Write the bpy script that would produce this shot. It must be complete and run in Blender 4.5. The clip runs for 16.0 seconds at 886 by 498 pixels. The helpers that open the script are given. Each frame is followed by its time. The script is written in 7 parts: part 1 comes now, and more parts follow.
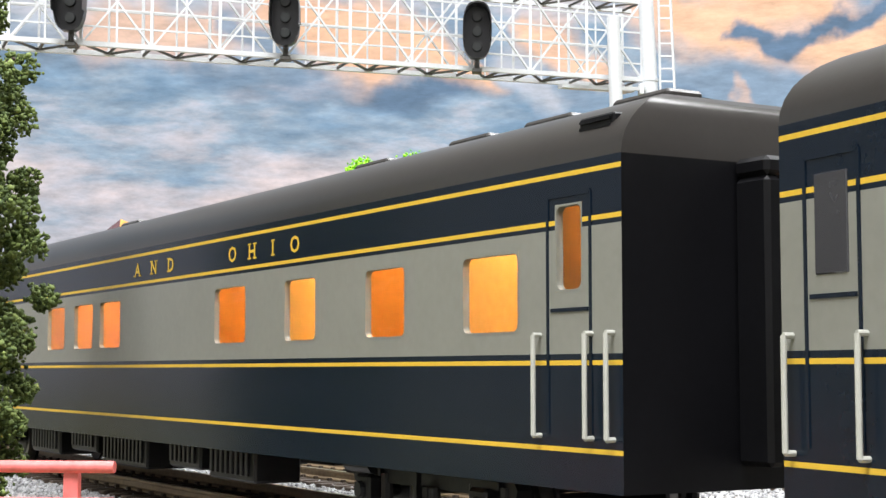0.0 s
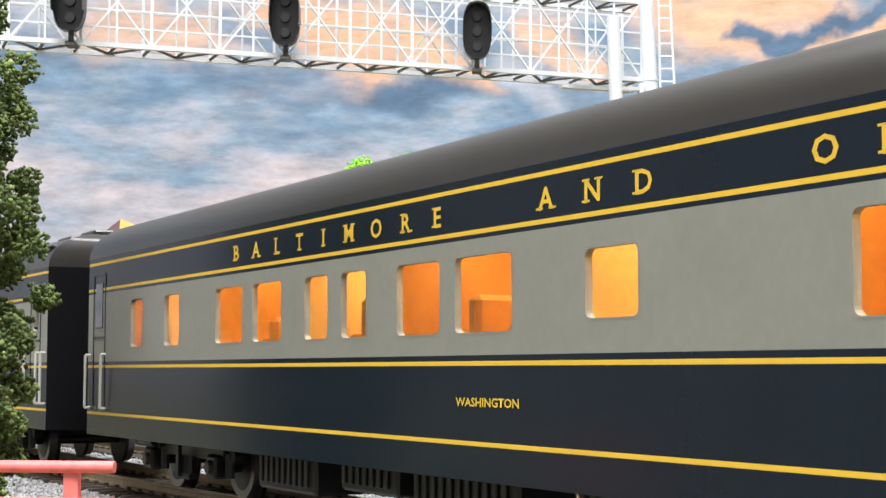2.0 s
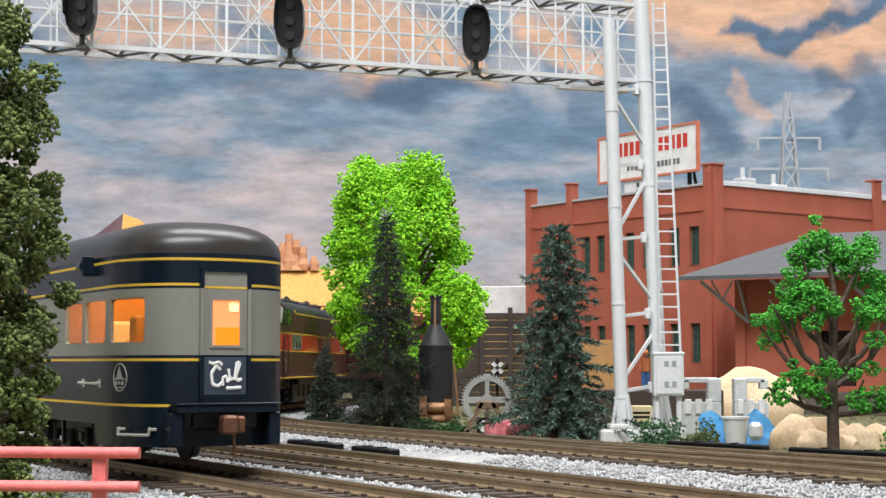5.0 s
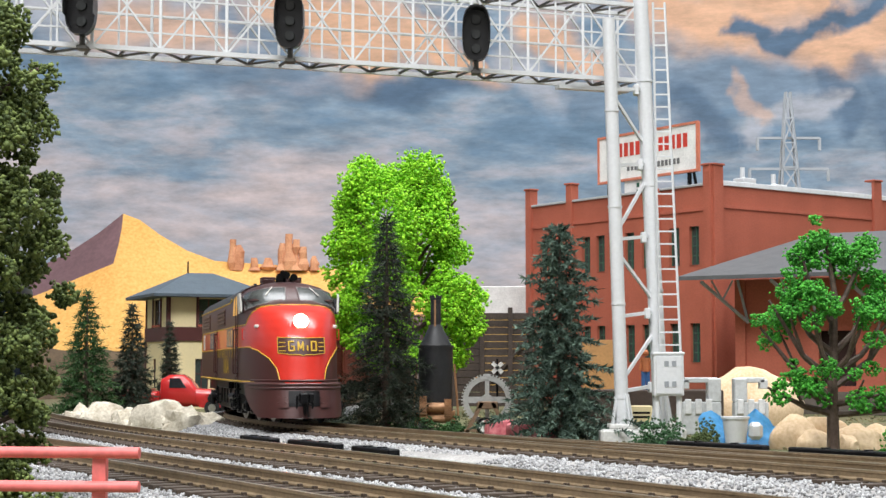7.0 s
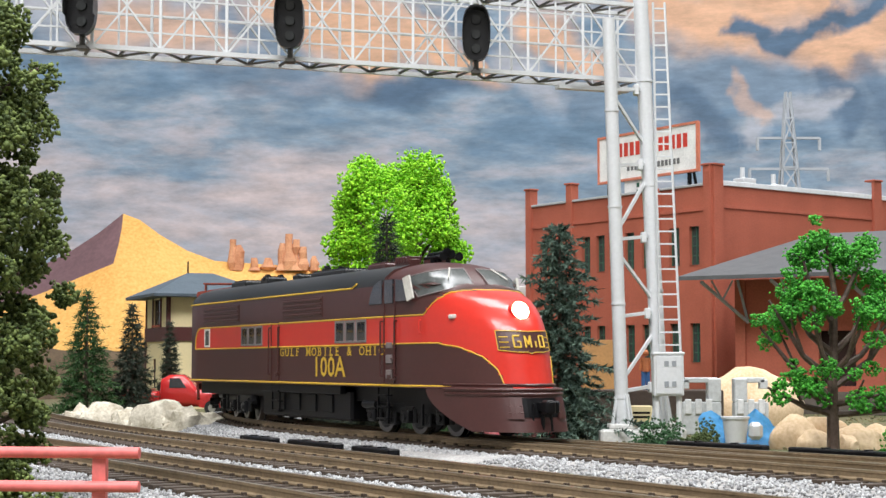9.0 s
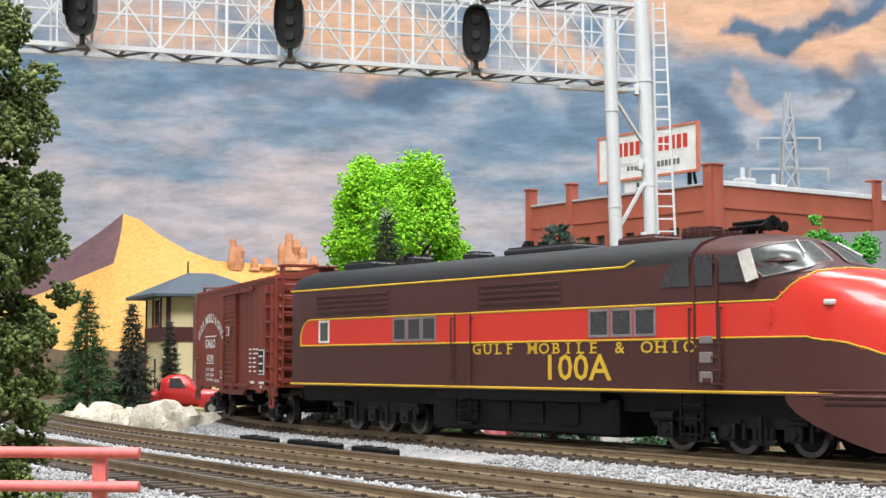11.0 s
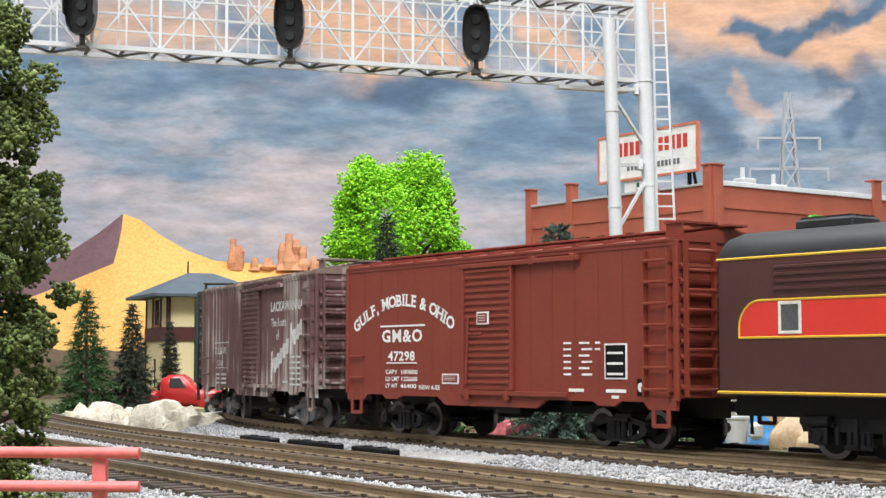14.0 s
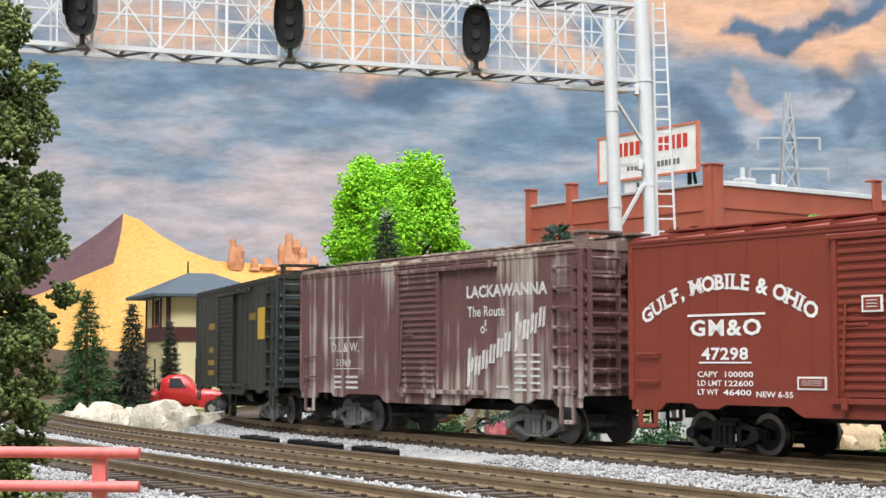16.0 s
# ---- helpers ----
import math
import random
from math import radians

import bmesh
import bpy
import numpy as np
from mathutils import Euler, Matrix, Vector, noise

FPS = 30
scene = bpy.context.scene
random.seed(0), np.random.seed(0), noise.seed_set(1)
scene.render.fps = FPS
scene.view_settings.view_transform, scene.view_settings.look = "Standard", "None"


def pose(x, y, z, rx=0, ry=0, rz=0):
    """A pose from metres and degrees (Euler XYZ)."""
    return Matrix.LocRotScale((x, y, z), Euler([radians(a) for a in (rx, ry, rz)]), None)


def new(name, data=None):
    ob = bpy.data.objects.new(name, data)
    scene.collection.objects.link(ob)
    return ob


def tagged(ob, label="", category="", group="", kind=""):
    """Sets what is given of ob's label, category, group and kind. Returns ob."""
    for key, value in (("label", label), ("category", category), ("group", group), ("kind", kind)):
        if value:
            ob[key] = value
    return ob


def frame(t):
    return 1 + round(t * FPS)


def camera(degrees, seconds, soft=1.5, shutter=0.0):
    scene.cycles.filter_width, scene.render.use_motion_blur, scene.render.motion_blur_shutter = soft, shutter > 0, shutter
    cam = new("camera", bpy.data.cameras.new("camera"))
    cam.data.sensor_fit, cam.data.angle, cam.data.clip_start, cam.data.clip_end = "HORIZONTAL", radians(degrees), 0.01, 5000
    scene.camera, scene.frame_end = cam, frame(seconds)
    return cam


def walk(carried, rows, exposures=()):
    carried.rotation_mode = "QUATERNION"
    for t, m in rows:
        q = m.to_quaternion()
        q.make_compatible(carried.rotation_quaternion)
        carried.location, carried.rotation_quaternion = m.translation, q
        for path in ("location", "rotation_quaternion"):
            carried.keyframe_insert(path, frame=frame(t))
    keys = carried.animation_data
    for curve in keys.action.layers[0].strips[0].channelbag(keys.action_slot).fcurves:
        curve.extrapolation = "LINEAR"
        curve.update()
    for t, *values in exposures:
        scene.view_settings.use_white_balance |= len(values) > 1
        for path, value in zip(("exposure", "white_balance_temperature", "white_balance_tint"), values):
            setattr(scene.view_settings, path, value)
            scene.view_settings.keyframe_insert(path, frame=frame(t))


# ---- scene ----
# The place is a model railway at 1:87; sizes below are in real metres of the models.
cam = camera(31.68, 16.0)
near_focus = pose(0, 0.015, 0.0205, 94.458)
far_focus = pose(0, 0, 0.0205, 94.208)
walk(cam, [(0, near_focus), (3.7, near_focus), (4.9, far_focus), (16, far_focus)],
     [(0, 0.5), (3.7, 0.5), (4.9, 0.0), (9.5, 0.0), (11, 0.12), (16, 0.12)])

# ---- world and light ----
world = bpy.data.worlds.new("room_air")
scene.world = world
world.use_nodes = True
world.node_tree.nodes["Background"].inputs[0].default_value = (0.9, 0.95, 1.0, 1)
world.node_tree.nodes["Background"].inputs[1].default_value = 0.35


def ceiling_lamp(x, y, z, sx, sy, power, colour):
    data = bpy.data.lights.new("ceiling_lamp", "AREA")
    data.shape, data.size, data.size_y, data.energy, data.color = "RECTANGLE", sx, sy, power, colour
    ob = new("ceiling_lamp", data)
    ob.location = (x, y, z)
    return ob


ceiling_lamp(-0.22, -0.7, 1.55, 1.8, 0.6, 74, (0.965, 0.97, 0.985))
ceiling_lamp(0.3, 0.9, 1.55, 1.6, 0.5, 36, (0.965, 0.98, 1.0))

# ---- materials ----
def material(name, colour, rough=0.6, metal=0.0, vary=0.15, grain=900.0, bump=0.15, second=None, spread=120.0, coat=0.0, spec=0.5):
    """Base colour with a broad and a fine variation and a fine relief."""
    m = bpy.data.materials.new(name)
    m.use_nodes = True
    nt = m.node_tree
    b = nt.nodes["Principled BSDF"]
    b.inputs["Roughness"].default_value = rough
    b.inputs["Metallic"].default_value = metal
    b.inputs["Coat Weight"].default_value = coat
    b.inputs["Specular IOR Level"].default_value = spec
    tc = nt.nodes.new("ShaderNodeTexCoord")
    big = nt.nodes.new("ShaderNodeTexNoise")
    big.inputs["Scale"].default_value = spread
    big.inputs["Detail"].default_value = 5
    fine = nt.nodes.new("ShaderNodeTexNoise")
    fine.inputs["Scale"].default_value = grain
    fine.inputs["Detail"].default_value = 3
    nt.links.new(tc.outputs["Object"], big.inputs["Vector"])
    nt.links.new(tc.outputs["Object"], fine.inputs["Vector"])
    add = nt.nodes.new("ShaderNodeMath")
    add.operation = "ADD"
    nt.links.new(big.outputs["Fac"], add.inputs[0])
    nt.links.new(fine.outputs["Fac"], add.inputs[1])
    ramp = nt.nodes.new("ShaderNodeValToRGB")
    half = nt.nodes.new("ShaderNodeMath")
    half.operation = "MULTIPLY"
    half.inputs[1].default_value = 0.5
    nt.links.new(add.outputs[0], half.inputs[0])
    nt.links.new(half.outputs[0], ramp.inputs["Fac"])
    c2 = second or [v * (1 + vary) for v in colour]
    c1 = [v * (1 - vary) for v in colour]
    e = ramp.color_ramp.elements
    e[0].position, e[0].color = 0.36, (*c1, 1)
    e[1].position, e[1].color = 0.64, (*[min(v, 1) for v in c2], 1)
    nt.links.new(ramp.outputs["Color"], b.inputs["Base Color"])
    if bump:
        bp = nt.nodes.new("ShaderNodeBump")
        bp.inputs["Strength"].default_value = bump
        bp.inputs["Distance"].default_value = 0.0003
        nt.links.new(fine.outputs["Fac"], bp.inputs["Height"])
        nt.links.new(bp.outputs["Normal"], b.inputs["Normal"])
    return m


def glowing(name, colour, strength):
    m = bpy.data.materials.new(name)
    m.use_nodes = True
    b = m.node_tree.nodes["Principled BSDF"]
    b.inputs["Base Color"].default_value = (*colour, 1)
    b.inputs["Emission Color"].default_value = (*colour, 1)
    b.inputs["Emission Strength"].default_value = strength
    return m


def clear_glass(name, tint=(0.95, 0.97, 0.97), rough=0.02):
    m = bpy.data.materials.new(name)
    m.use_nodes = True
    b = m.node_tree.nodes["Principled BSDF"]
    b.inputs["Base Color"].default_value = (*tint, 1)
    b.inputs["Roughness"].default_value = rough
    b.inputs["Transmission Weight"].default_value = 1.0
    b.inputs["IOR"].default_value = 1.1
    return m


MAROON = material("maroon_paint", (0.064, 0.021, 0.019), 0.42, vary=0.08, bump=0.03)
BOX_RED = material("boxcar_red_paint", (0.205, 0.036, 0.021), 0.55, vary=0.08, bump=0.04)
SCARLET = material("scarlet_paint", (0.62, 0.030, 0.018), 0.32, vary=0.04, bump=0.02, coat=0.3)
GOLD = material("gold_paint", (0.66, 0.42, 0.035), 0.5, vary=0.05, bump=0.0)
WHITE = material("white_lettering", (0.80, 0.80, 0.78), 0.6, vary=0.04, bump=0.0)
BLACK = material("black_paint", (0.004, 0.004, 0.005), 0.42, vary=0.2, bump=0.03, spec=0.2)
ROOF_BLACK = material("black_roof_paint", (0.018, 0.019, 0.021), 0.5, vary=0.2, bump=0.05)
STEEL = material("polished_steel", (0.55, 0.54, 0.52), 0.3, metal=1.0, bump=0.02)
SILVER = material("silver_paint", (0.74, 0.76, 0.78), 0.38, metal=0.2, vary=0.05, bump=0.03)
CAR_BLUE = material("dark_blue_paint", (0.0050, 0.0105, 0.0195), 0.24, vary=0.08, bump=0.01, spec=0.22)
CAR_GREY = material("warm_grey_paint", (0.215, 0.215, 0.19), 0.42, vary=0.05, bump=0.02)
CAR_ROOF = material("dark_grey_roof_paint", (0.030, 0.027, 0.025), 0.34, vary=0.06, bump=0.02)
GROUND = material("earth_scatter", (0.16, 0.11, 0.065), 0.95, second=(0.10, 0.13, 0.05), grain=1200, spread=25, bump=0.8)
BALLAST_BED = material("ballast_bed", (0.34, 0.33, 0.32), 0.95, grain=1500, vary=0.35, bump=0.9)
TIE = material("brown_tie_plastic", (0.066, 0.046, 0.032), 0.7, grain=2500, vary=0.25, bump=0.3)
RAIL = material("weathered_rail", (0.26, 0.19, 0.115), 0.55, metal=0.3, vary=0.25, bump=0.2)
RAIL_TOP = material("worn_rail_head", (0.45, 0.38, 0.28), 0.3, metal=1.0, vary=0.2, bump=0.05)
BRICK = material("red_brick_plastic", (0.36, 0.085, 0.045), 0.7, vary=0.15, bump=0.2)
SLATE = material("grey_roofing", (0.098, 0.10, 0.106), 0.8, vary=0.15, bump=0.4)
CREAM = material("cream_plaster", (0.80, 0.68, 0.40), 0.7, vary=0.05, bump=0.1)
CHOCOLATE = material("dark_red_brown_trim", (0.085, 0.022, 0.020), 0.6, vary=0.1)


# ---- mesh helpers, in millimetres ----
def part(name, bm, mat, parent=None, label="", at=None, smooth=False):
    """One bmesh, drawn in millimetres, as one mesh object under a thing or a part."""
    for v in bm.verts:
        v.co *= 0.001
    me = bpy.data.meshes.new(name)
    bm.to_mesh(me)
    bm.free()
    for m in (mat if isinstance(mat, (list, tuple)) else [mat]):
        me.materials.append(m)
    if smooth:
        me.polygons.foreach_set("use_smooth", [True] * len(me.polygons))
        me.set_sharp_from_angle(angle=radians(38))
    ob = new(name, me)
    if parent:
        ob.parent = parent
    if at:
        ob.location = [c * 0.001 for c in at]
    if label:
        ob["label"] = label
    return ob


def box(bm, x0, x1, y0, y1, z0, z1, bevel=0.0, mat=0):
    m = Matrix.Translation(((x0 + x1) / 2, (y0 + y1) / 2, (z0 + z1) / 2)) @ Matrix.Diagonal((abs(x1 - x0), abs(y1 - y0), abs(z1 - z0), 1))
    r = bmesh.ops.create_cube(bm, size=1, matrix=m)
    fs = list({f for v in r["verts"] for f in v.link_faces})
    for f in fs:
        f.material_index = mat
    if bevel:
        es = list({e for v in r["verts"] for e in v.link_edges})
        bmesh.ops.bevel(bm, geom=es, offset=bevel, segments=1, affect="EDGES", profile=0.5)
    return r["verts"]


def rod(bm, a, b, r0, r1=None, n=8, mat=0, caps=True):
    a, b = Vector(a), Vector(b)
    d = b - a
    r1 = r0 if r1 is None else r1
    q = d.to_track_quat("Z", "Y").to_matrix().to_4x4()
    r = bmesh.ops.create_cone(bm, cap_ends=caps, segments=n, radius1=r0, radius2=r1, depth=d.length, matrix=Matrix.Translation((a + b) / 2) @ q)
    for f in {f for v in r["verts"] for f in v.link_faces}:
        f.material_index = mat
    return r["verts"]


def bar(bm, a, b, w, h, mat=0):
    """A square bar from a to b."""
    a, b = Vector(a), Vector(b)
    d = b - a
    q = d.to_track_quat("Z", "Y").to_matrix().to_4x4()
    r = bmesh.ops.create_cube(bm, size=1, matrix=Matrix.Translation((a + b) / 2) @ q @ Matrix.Diagonal((w, h, d.length, 1)))
    for f in {f for v in r["verts"] for f in v.link_faces}:
        f.material_index = mat


def loft(bm, rings, mat=0, closed=True, caps=True):
    """Skin over rings of equal length."""
    vs = [[bm.verts.new(p) for p in ring] for ring in rings]
    n = len(rings[0])
    for a, b in zip(vs, vs[1:]):
        for i in range(n if closed else n - 1):
            f = bm.faces.new((a[i], a[(i + 1) % n], b[(i + 1) % n], b[i]))
            f.material_index = mat
    if caps and closed:
        for ring in (vs[0][::-1], vs[-1]):
            bm.faces.new(ring).material_index = mat
    return vs


def extrude_y(bm, outline, y0, y1, mat=0):
    """A plate whose outline lies in x and z."""
    a = [bm.verts.new((x, y0, z)) for x, z in outline]
    b = [bm.verts.new((x, y1, z)) for x, z in outline]
    n = len(outline)
    fs = [bm.faces.new(a), bm.faces.new(b[::-1])]
    fs += [bm.faces.new((a[i], b[i], b[(i + 1) % n], a[(i + 1) % n])) for i in range(n)]
    for f in fs:
        f.material_index = mat


def ribbon(bm, pts, r, mat=0):
    for p, q in zip(pts, pts[1:]):
        if (Vector(q) - Vector(p)).length > 1e-4:
            rod(bm, p, q, r, n=5, mat=mat)


def fixed(bm):
    bmesh.ops.recalc_face_normals(bm, faces=bm.faces)
    return bm


def thing(name, label, category, group="", m=None, kind=""):
    ob = new(name)
    ob.empty_display_size = 0.01
    if m is not None:
        ob.matrix_basis = m
    return tagged(ob, label, category, group, kind)


# ---- track lines ----
class Line:
    """A track's centre line from its place and heading at s = 0 and pairs of (s, curvature)."""

    def __init__(self, x, y, heading, bends):
        knots, curvatures = [b[0] for b in bends], [b[1] for b in bends]
        self.ds = 0.0025
        n = int(round((knots[-1] - knots[0]) / self.ds))
        self.s = knots[0] + self.ds * np.arange(n + 1)
        k = np.interp(self.s, knots, curvatures)
        h = np.concatenate([[0], np.cumsum((k[1:] + k[:-1]) / 2 * self.ds)])
        px = np.concatenate([[0], np.cumsum((np.cos(h[1:]) + np.cos(h[:-1])) / 2 * self.ds)])
        py = np.concatenate([[0], np.cumsum((np.sin(h[1:]) + np.sin(h[:-1])) / 2 * self.ds)])
        i = int(round(-knots[0] / self.ds))
        turn = radians(heading) - h[i]
        c, s = math.cos(turn), math.sin(turn)
        qx, qy = c * px - s * py, s * px + c * py
        self.x, self.y, self.h = qx - qx[i] + x, qy - qy[i] + y, h + turn

    def at(self, s, side=0.0):
        """Place at s, that far to the left of the line, and the heading."""
        x, y, h = (float(np.interp(s, self.s, a)) for a in (self.x, self.y, self.h))
        return x - math.sin(h) * side, y + math.cos(h) * side, h

    def chord(self, a, b):
        """Pose of a car whose trucks stand at a and b: midway between them."""
        x0, y0, _ = self.at(a)
        x1, y1, _ = self.at(b)
        return pose((x0 + x1) / 2, (y0 + y1) / 2, 0, 0, 0, math.degrees(math.atan2(y1 - y0, x1 - x0)))


line_a = Line(-0.0844, 0.8009, -99.71, [(-1.1, 0), (-0.06, 0), (0, 2.6), (0.125, 2.43), (0.25, 1.91), (0.375, 0.98), (0.5, 0), (1.05, 0)])
line_b = Line(0.0158, 0.2910, -59.9, [(-0.75, 0), (-0.45, 0.5), (-0.2, 0.6), (-0.1, 0), (0.32, 0)])
line_c = Line(-0.0303, 0.2834, -59.7, [(-1.8, 0), (-0.25, 0), (-0.15, 0.2), (0, -0.07), (0.2, -0.53), (0.42, -1.03)])

line_d = Line(-0.0184, 0.4947, -59.6, [(-0.05, 0), (0.46, 0)])


# ---- the layout ----
def layout_ground():
    bm = bmesh.new()
    nx, ny = 90, 90
    grid = []
    for j in range(ny + 1):
        row = []
        for i in range(nx + 1):
            x, y = -1400 + 2800 * i / nx, -250 + 2550 * j / ny
            z = -6.5 + 1.0 * noise.noise(Vector((x * 0.02, y * 0.02, 0)))
            row.append(bm.verts.new((x, y, z)))
        grid.append(row)
    for j in range(ny):
        for i in range(nx):
            bm.faces.new((grid[j][i], grid[j][i + 1], grid[j + 1][i + 1], grid[j + 1][i]))
    ob = part("ground", bm, GROUND, smooth=True)
    return tagged(ob, "brown earth scatter with green turf on a model layout", "ground", kind="structure")


layout_ground()


def rail_mesh(line, s0, s1, side, name, parent):
    """A rail with foot, web and head, swept along its line."""
    outline = [(-0.9, -2.1), (0.9, -2.1), (0.9, -1.8), (0.25, -1.5), (0.25, -0.7), (0.45, -0.5), (0.45, -0.05), (0.35, 0.0), (-0.35, 0.0), (-0.45, -0.05), (-0.45, -0.5), (-0.25, -0.7), (-0.25, -1.5), (-0.9, -1.8)]
    bm = bmesh.new()
    rings = []
    n = max(2, int((s1 - s0) / 0.008))
    for i in range(n + 1):
        s = s0 + (s1 - s0) * i / n
        ring = []
        for o, z in outline:
            x, y, _ = line.at(s, side + o * 0.001)
            ring.append((x * 1000, y * 1000, z))
        rings.append(ring)
    loft(bm, rings)
    fixed(bm)
    for f in bm.faces:
        f.material_index = 1 if f.calc_center_median().z > -0.04 else 0
    return part(name, bm, [RAIL, RAIL_TOP], parent, smooth=True)


def track(name, line, s0, s1, label, drop=0.0):
    t = thing(name, label, "railway track", "model railway tracks", kind="structure")
    bm = bmesh.new()
    n = int((s1 - s0) / 0.01)
    rings = []
    for i in range(n + 1):
        s = s0 + (s1 - s0) * i / n
        ring = []
        for o, z in ((-31, -6.6), (-24, -3.5 - drop), (-16, -2.9 - drop), (-9, -2.8 - drop), (-7, -3.3 - drop), (7, -3.3 - drop), (9, -2.8 - drop), (16, -2.9 - drop), (24, -3.5 - drop), (31, -6.6)):
            x, y, _ = line.at(s, o * 0.001)
            ring.append((x * 1000, y * 1000, z))
        rings.append(ring)
    loft(bm, rings, closed=False)
    part("roadbed", fixed(bm), BALLAST_BED, t, "light grey ballast bed", smooth=True)
    for side in (-0.00825, 0.00825):
        rail_mesh(line, s0, s1, side, "rail", t)
    bm = bmesh.new()
    box(bm, -1.3, 1.3, -15, 15, -4.2, -2.1, 0.12)
    for y in (-8.25, 8.25):
        for sy in (-1.3, 1.3):
            box(bm, -0.5, 0.5, y + sy - 0.35, y + sy + 0.35, -2.1, -1.55)
    first = part("tie", bm, TIE, t)
    n = int((s1 - s0) / 0.0064)
    for i in range(n):
        s = s0 + 0.003 + i * 0.0064
        x, y, h = line.at(s)
        ob = first if i == 0 else new("tie", first.data)
        ob.parent = t
        ob.matrix_basis = pose(x, y, 0, 0, 0, math.degrees(h) + random.uniform(-1, 1))
    return t
track("track_1", line_a, -0.35, 0.72, "curved model track with brown ties and weathered rails")
track("track_2", line_b, -0.5, 0.3, "model track with brown ties and tan weathered rails", 0.06)
track("track_3", line_c, -0.5, 0.33, "model track beside a pink fence, weathered rails", 0.12)
branch = track("track_4", line_d, 0.05, 0.44, "straight branch track leaving the curve, weathered rails", 0.09)
branch.location.z = -0.00006


# ---- backdrop, room ----
def backdrop_paint():
    m = bpy.data.materials.new("printed_mountain_backdrop")
    m.use_nodes = True
    nt = m.node_tree
    b = nt.nodes["Principled BSDF"]
    b.inputs["Roughness"].default_value = 0.8
    tc = nt.nodes.new("ShaderNodeTexCoord")
    sep = nt.nodes.new("ShaderNodeSeparateXYZ")
    nt.links.new(tc.outputs["Object"], sep.inputs[0])
    edge_z = nt.nodes.new("ShaderNodeMath")
    edge_z.operation = "MULTIPLY_ADD"
    edge_z.inputs[1].default_value = 0.10
    nt.links.new(sep.outputs["X"], edge_z.inputs[0])
    nt.links.new(sep.outputs["Z"], edge_z.inputs[2])
    mp = nt.nodes.new("ShaderNodeMapping")
    mp.inputs["Rotation"].default_value = (0, radians(12), 0)
    mp.inputs["Scale"].default_value = (2.2, 1, 7.5)
    nt.links.new(tc.outputs["Object"], mp.inputs["Vector"])
    big = nt.nodes.new("ShaderNodeTexNoise")
    big.inputs["Scale"].default_value = 2.2
    big.inputs["Detail"].default_value = 9
    big.inputs["Roughness"].default_value = 0.6
    big.inputs["Distortion"].default_value = 0.15
    nt.links.new(mp.outputs[0], big.inputs["Vector"])
    slope = nt.nodes.new("ShaderNodeValToRGB")
    e = slope.color_ramp.elements
    e[0].position, e[0].color = 0.24, (0.11, 0.19, 0.28, 1)
    e[1].position, e[1].color = 0.78, (0.62, 0.53, 0.54, 1)
    for p, c in ((0.40, (0.165, 0.26, 0.375, 1)), (0.50, (0.255, 0.335, 0.43, 1)), (0.60, (0.42, 0.43, 0.495, 1))):
        q = e.new(p)
        q.color = c
    lift = nt.nodes.new("ShaderNodeValToRGB")
    e2 = lift.color_ramp.elements
    e2[0].position, e2[0].color = 0.18, (0.66, 0.66, 0.66, 1)
    e2[1].position, e2[1].color = 0.46, (0.50, 0.50, 0.50, 1)
    for p, c in ((0.27, 0.60), (0.37, 0.42)):
        q2 = e2.new(p)
        q2.color = (c, c, c, 1)
    nt.links.new(edge_z.outputs[0], lift.inputs["Fac"])
    shifted = nt.nodes.new("ShaderNodeMath")
    shifted.operation = "ADD"
    nt.links.new(big.outputs["Fac"], shifted.inputs[0])
    nt.links.new(lift.outputs["Color"], shifted.inputs[1])
    less = nt.nodes.new("ShaderNodeMath")
    less.operation = "SUBTRACT"
    less.inputs[1].default_value = 0.5
    nt.links.new(shifted.outputs[0], less.inputs[0])
    nt.links.new(less.outputs[0], slope.inputs["Fac"])
    # far range: sunlit flanks, blue gullies and hazy foothills, each a soft ragged stroke
    ragged = nt.nodes.new("ShaderNodeTexNoise")
    ragged.inputs["Scale"].default_value = 14
    ragged.inputs["Detail"].default_value = 6
    ragged.inputs["Roughness"].default_value = 0.5
    nt.links.new(tc.outputs["Object"], ragged.inputs["Vector"])
    warp = nt.nodes.new("ShaderNodeVectorMath")
    warp.operation = "MULTIPLY_ADD"
    warp.inputs[1].default_value = (0.10, 0, 0.075)
    nt.links.new(ragged.outputs["Color"], warp.inputs[0])
    level = nt.nodes.new("ShaderNodeVectorMath")
    level.operation = "MULTIPLY_ADD"
    level.inputs[1].default_value = (1, 0, 1)
    level.inputs[2].default_value = (-0.05, 0, -0.0375)
    nt.links.new(tc.outputs["Object"], level.inputs[0])
    nt.links.new(level.outputs[0], warp.inputs[2])
    peach, dark, mid, pale = (0.74, 0.45, 0.30), (0.10, 0.165, 0.26), (0.20, 0.28, 0.385), (0.47, 0.48, 0.54)
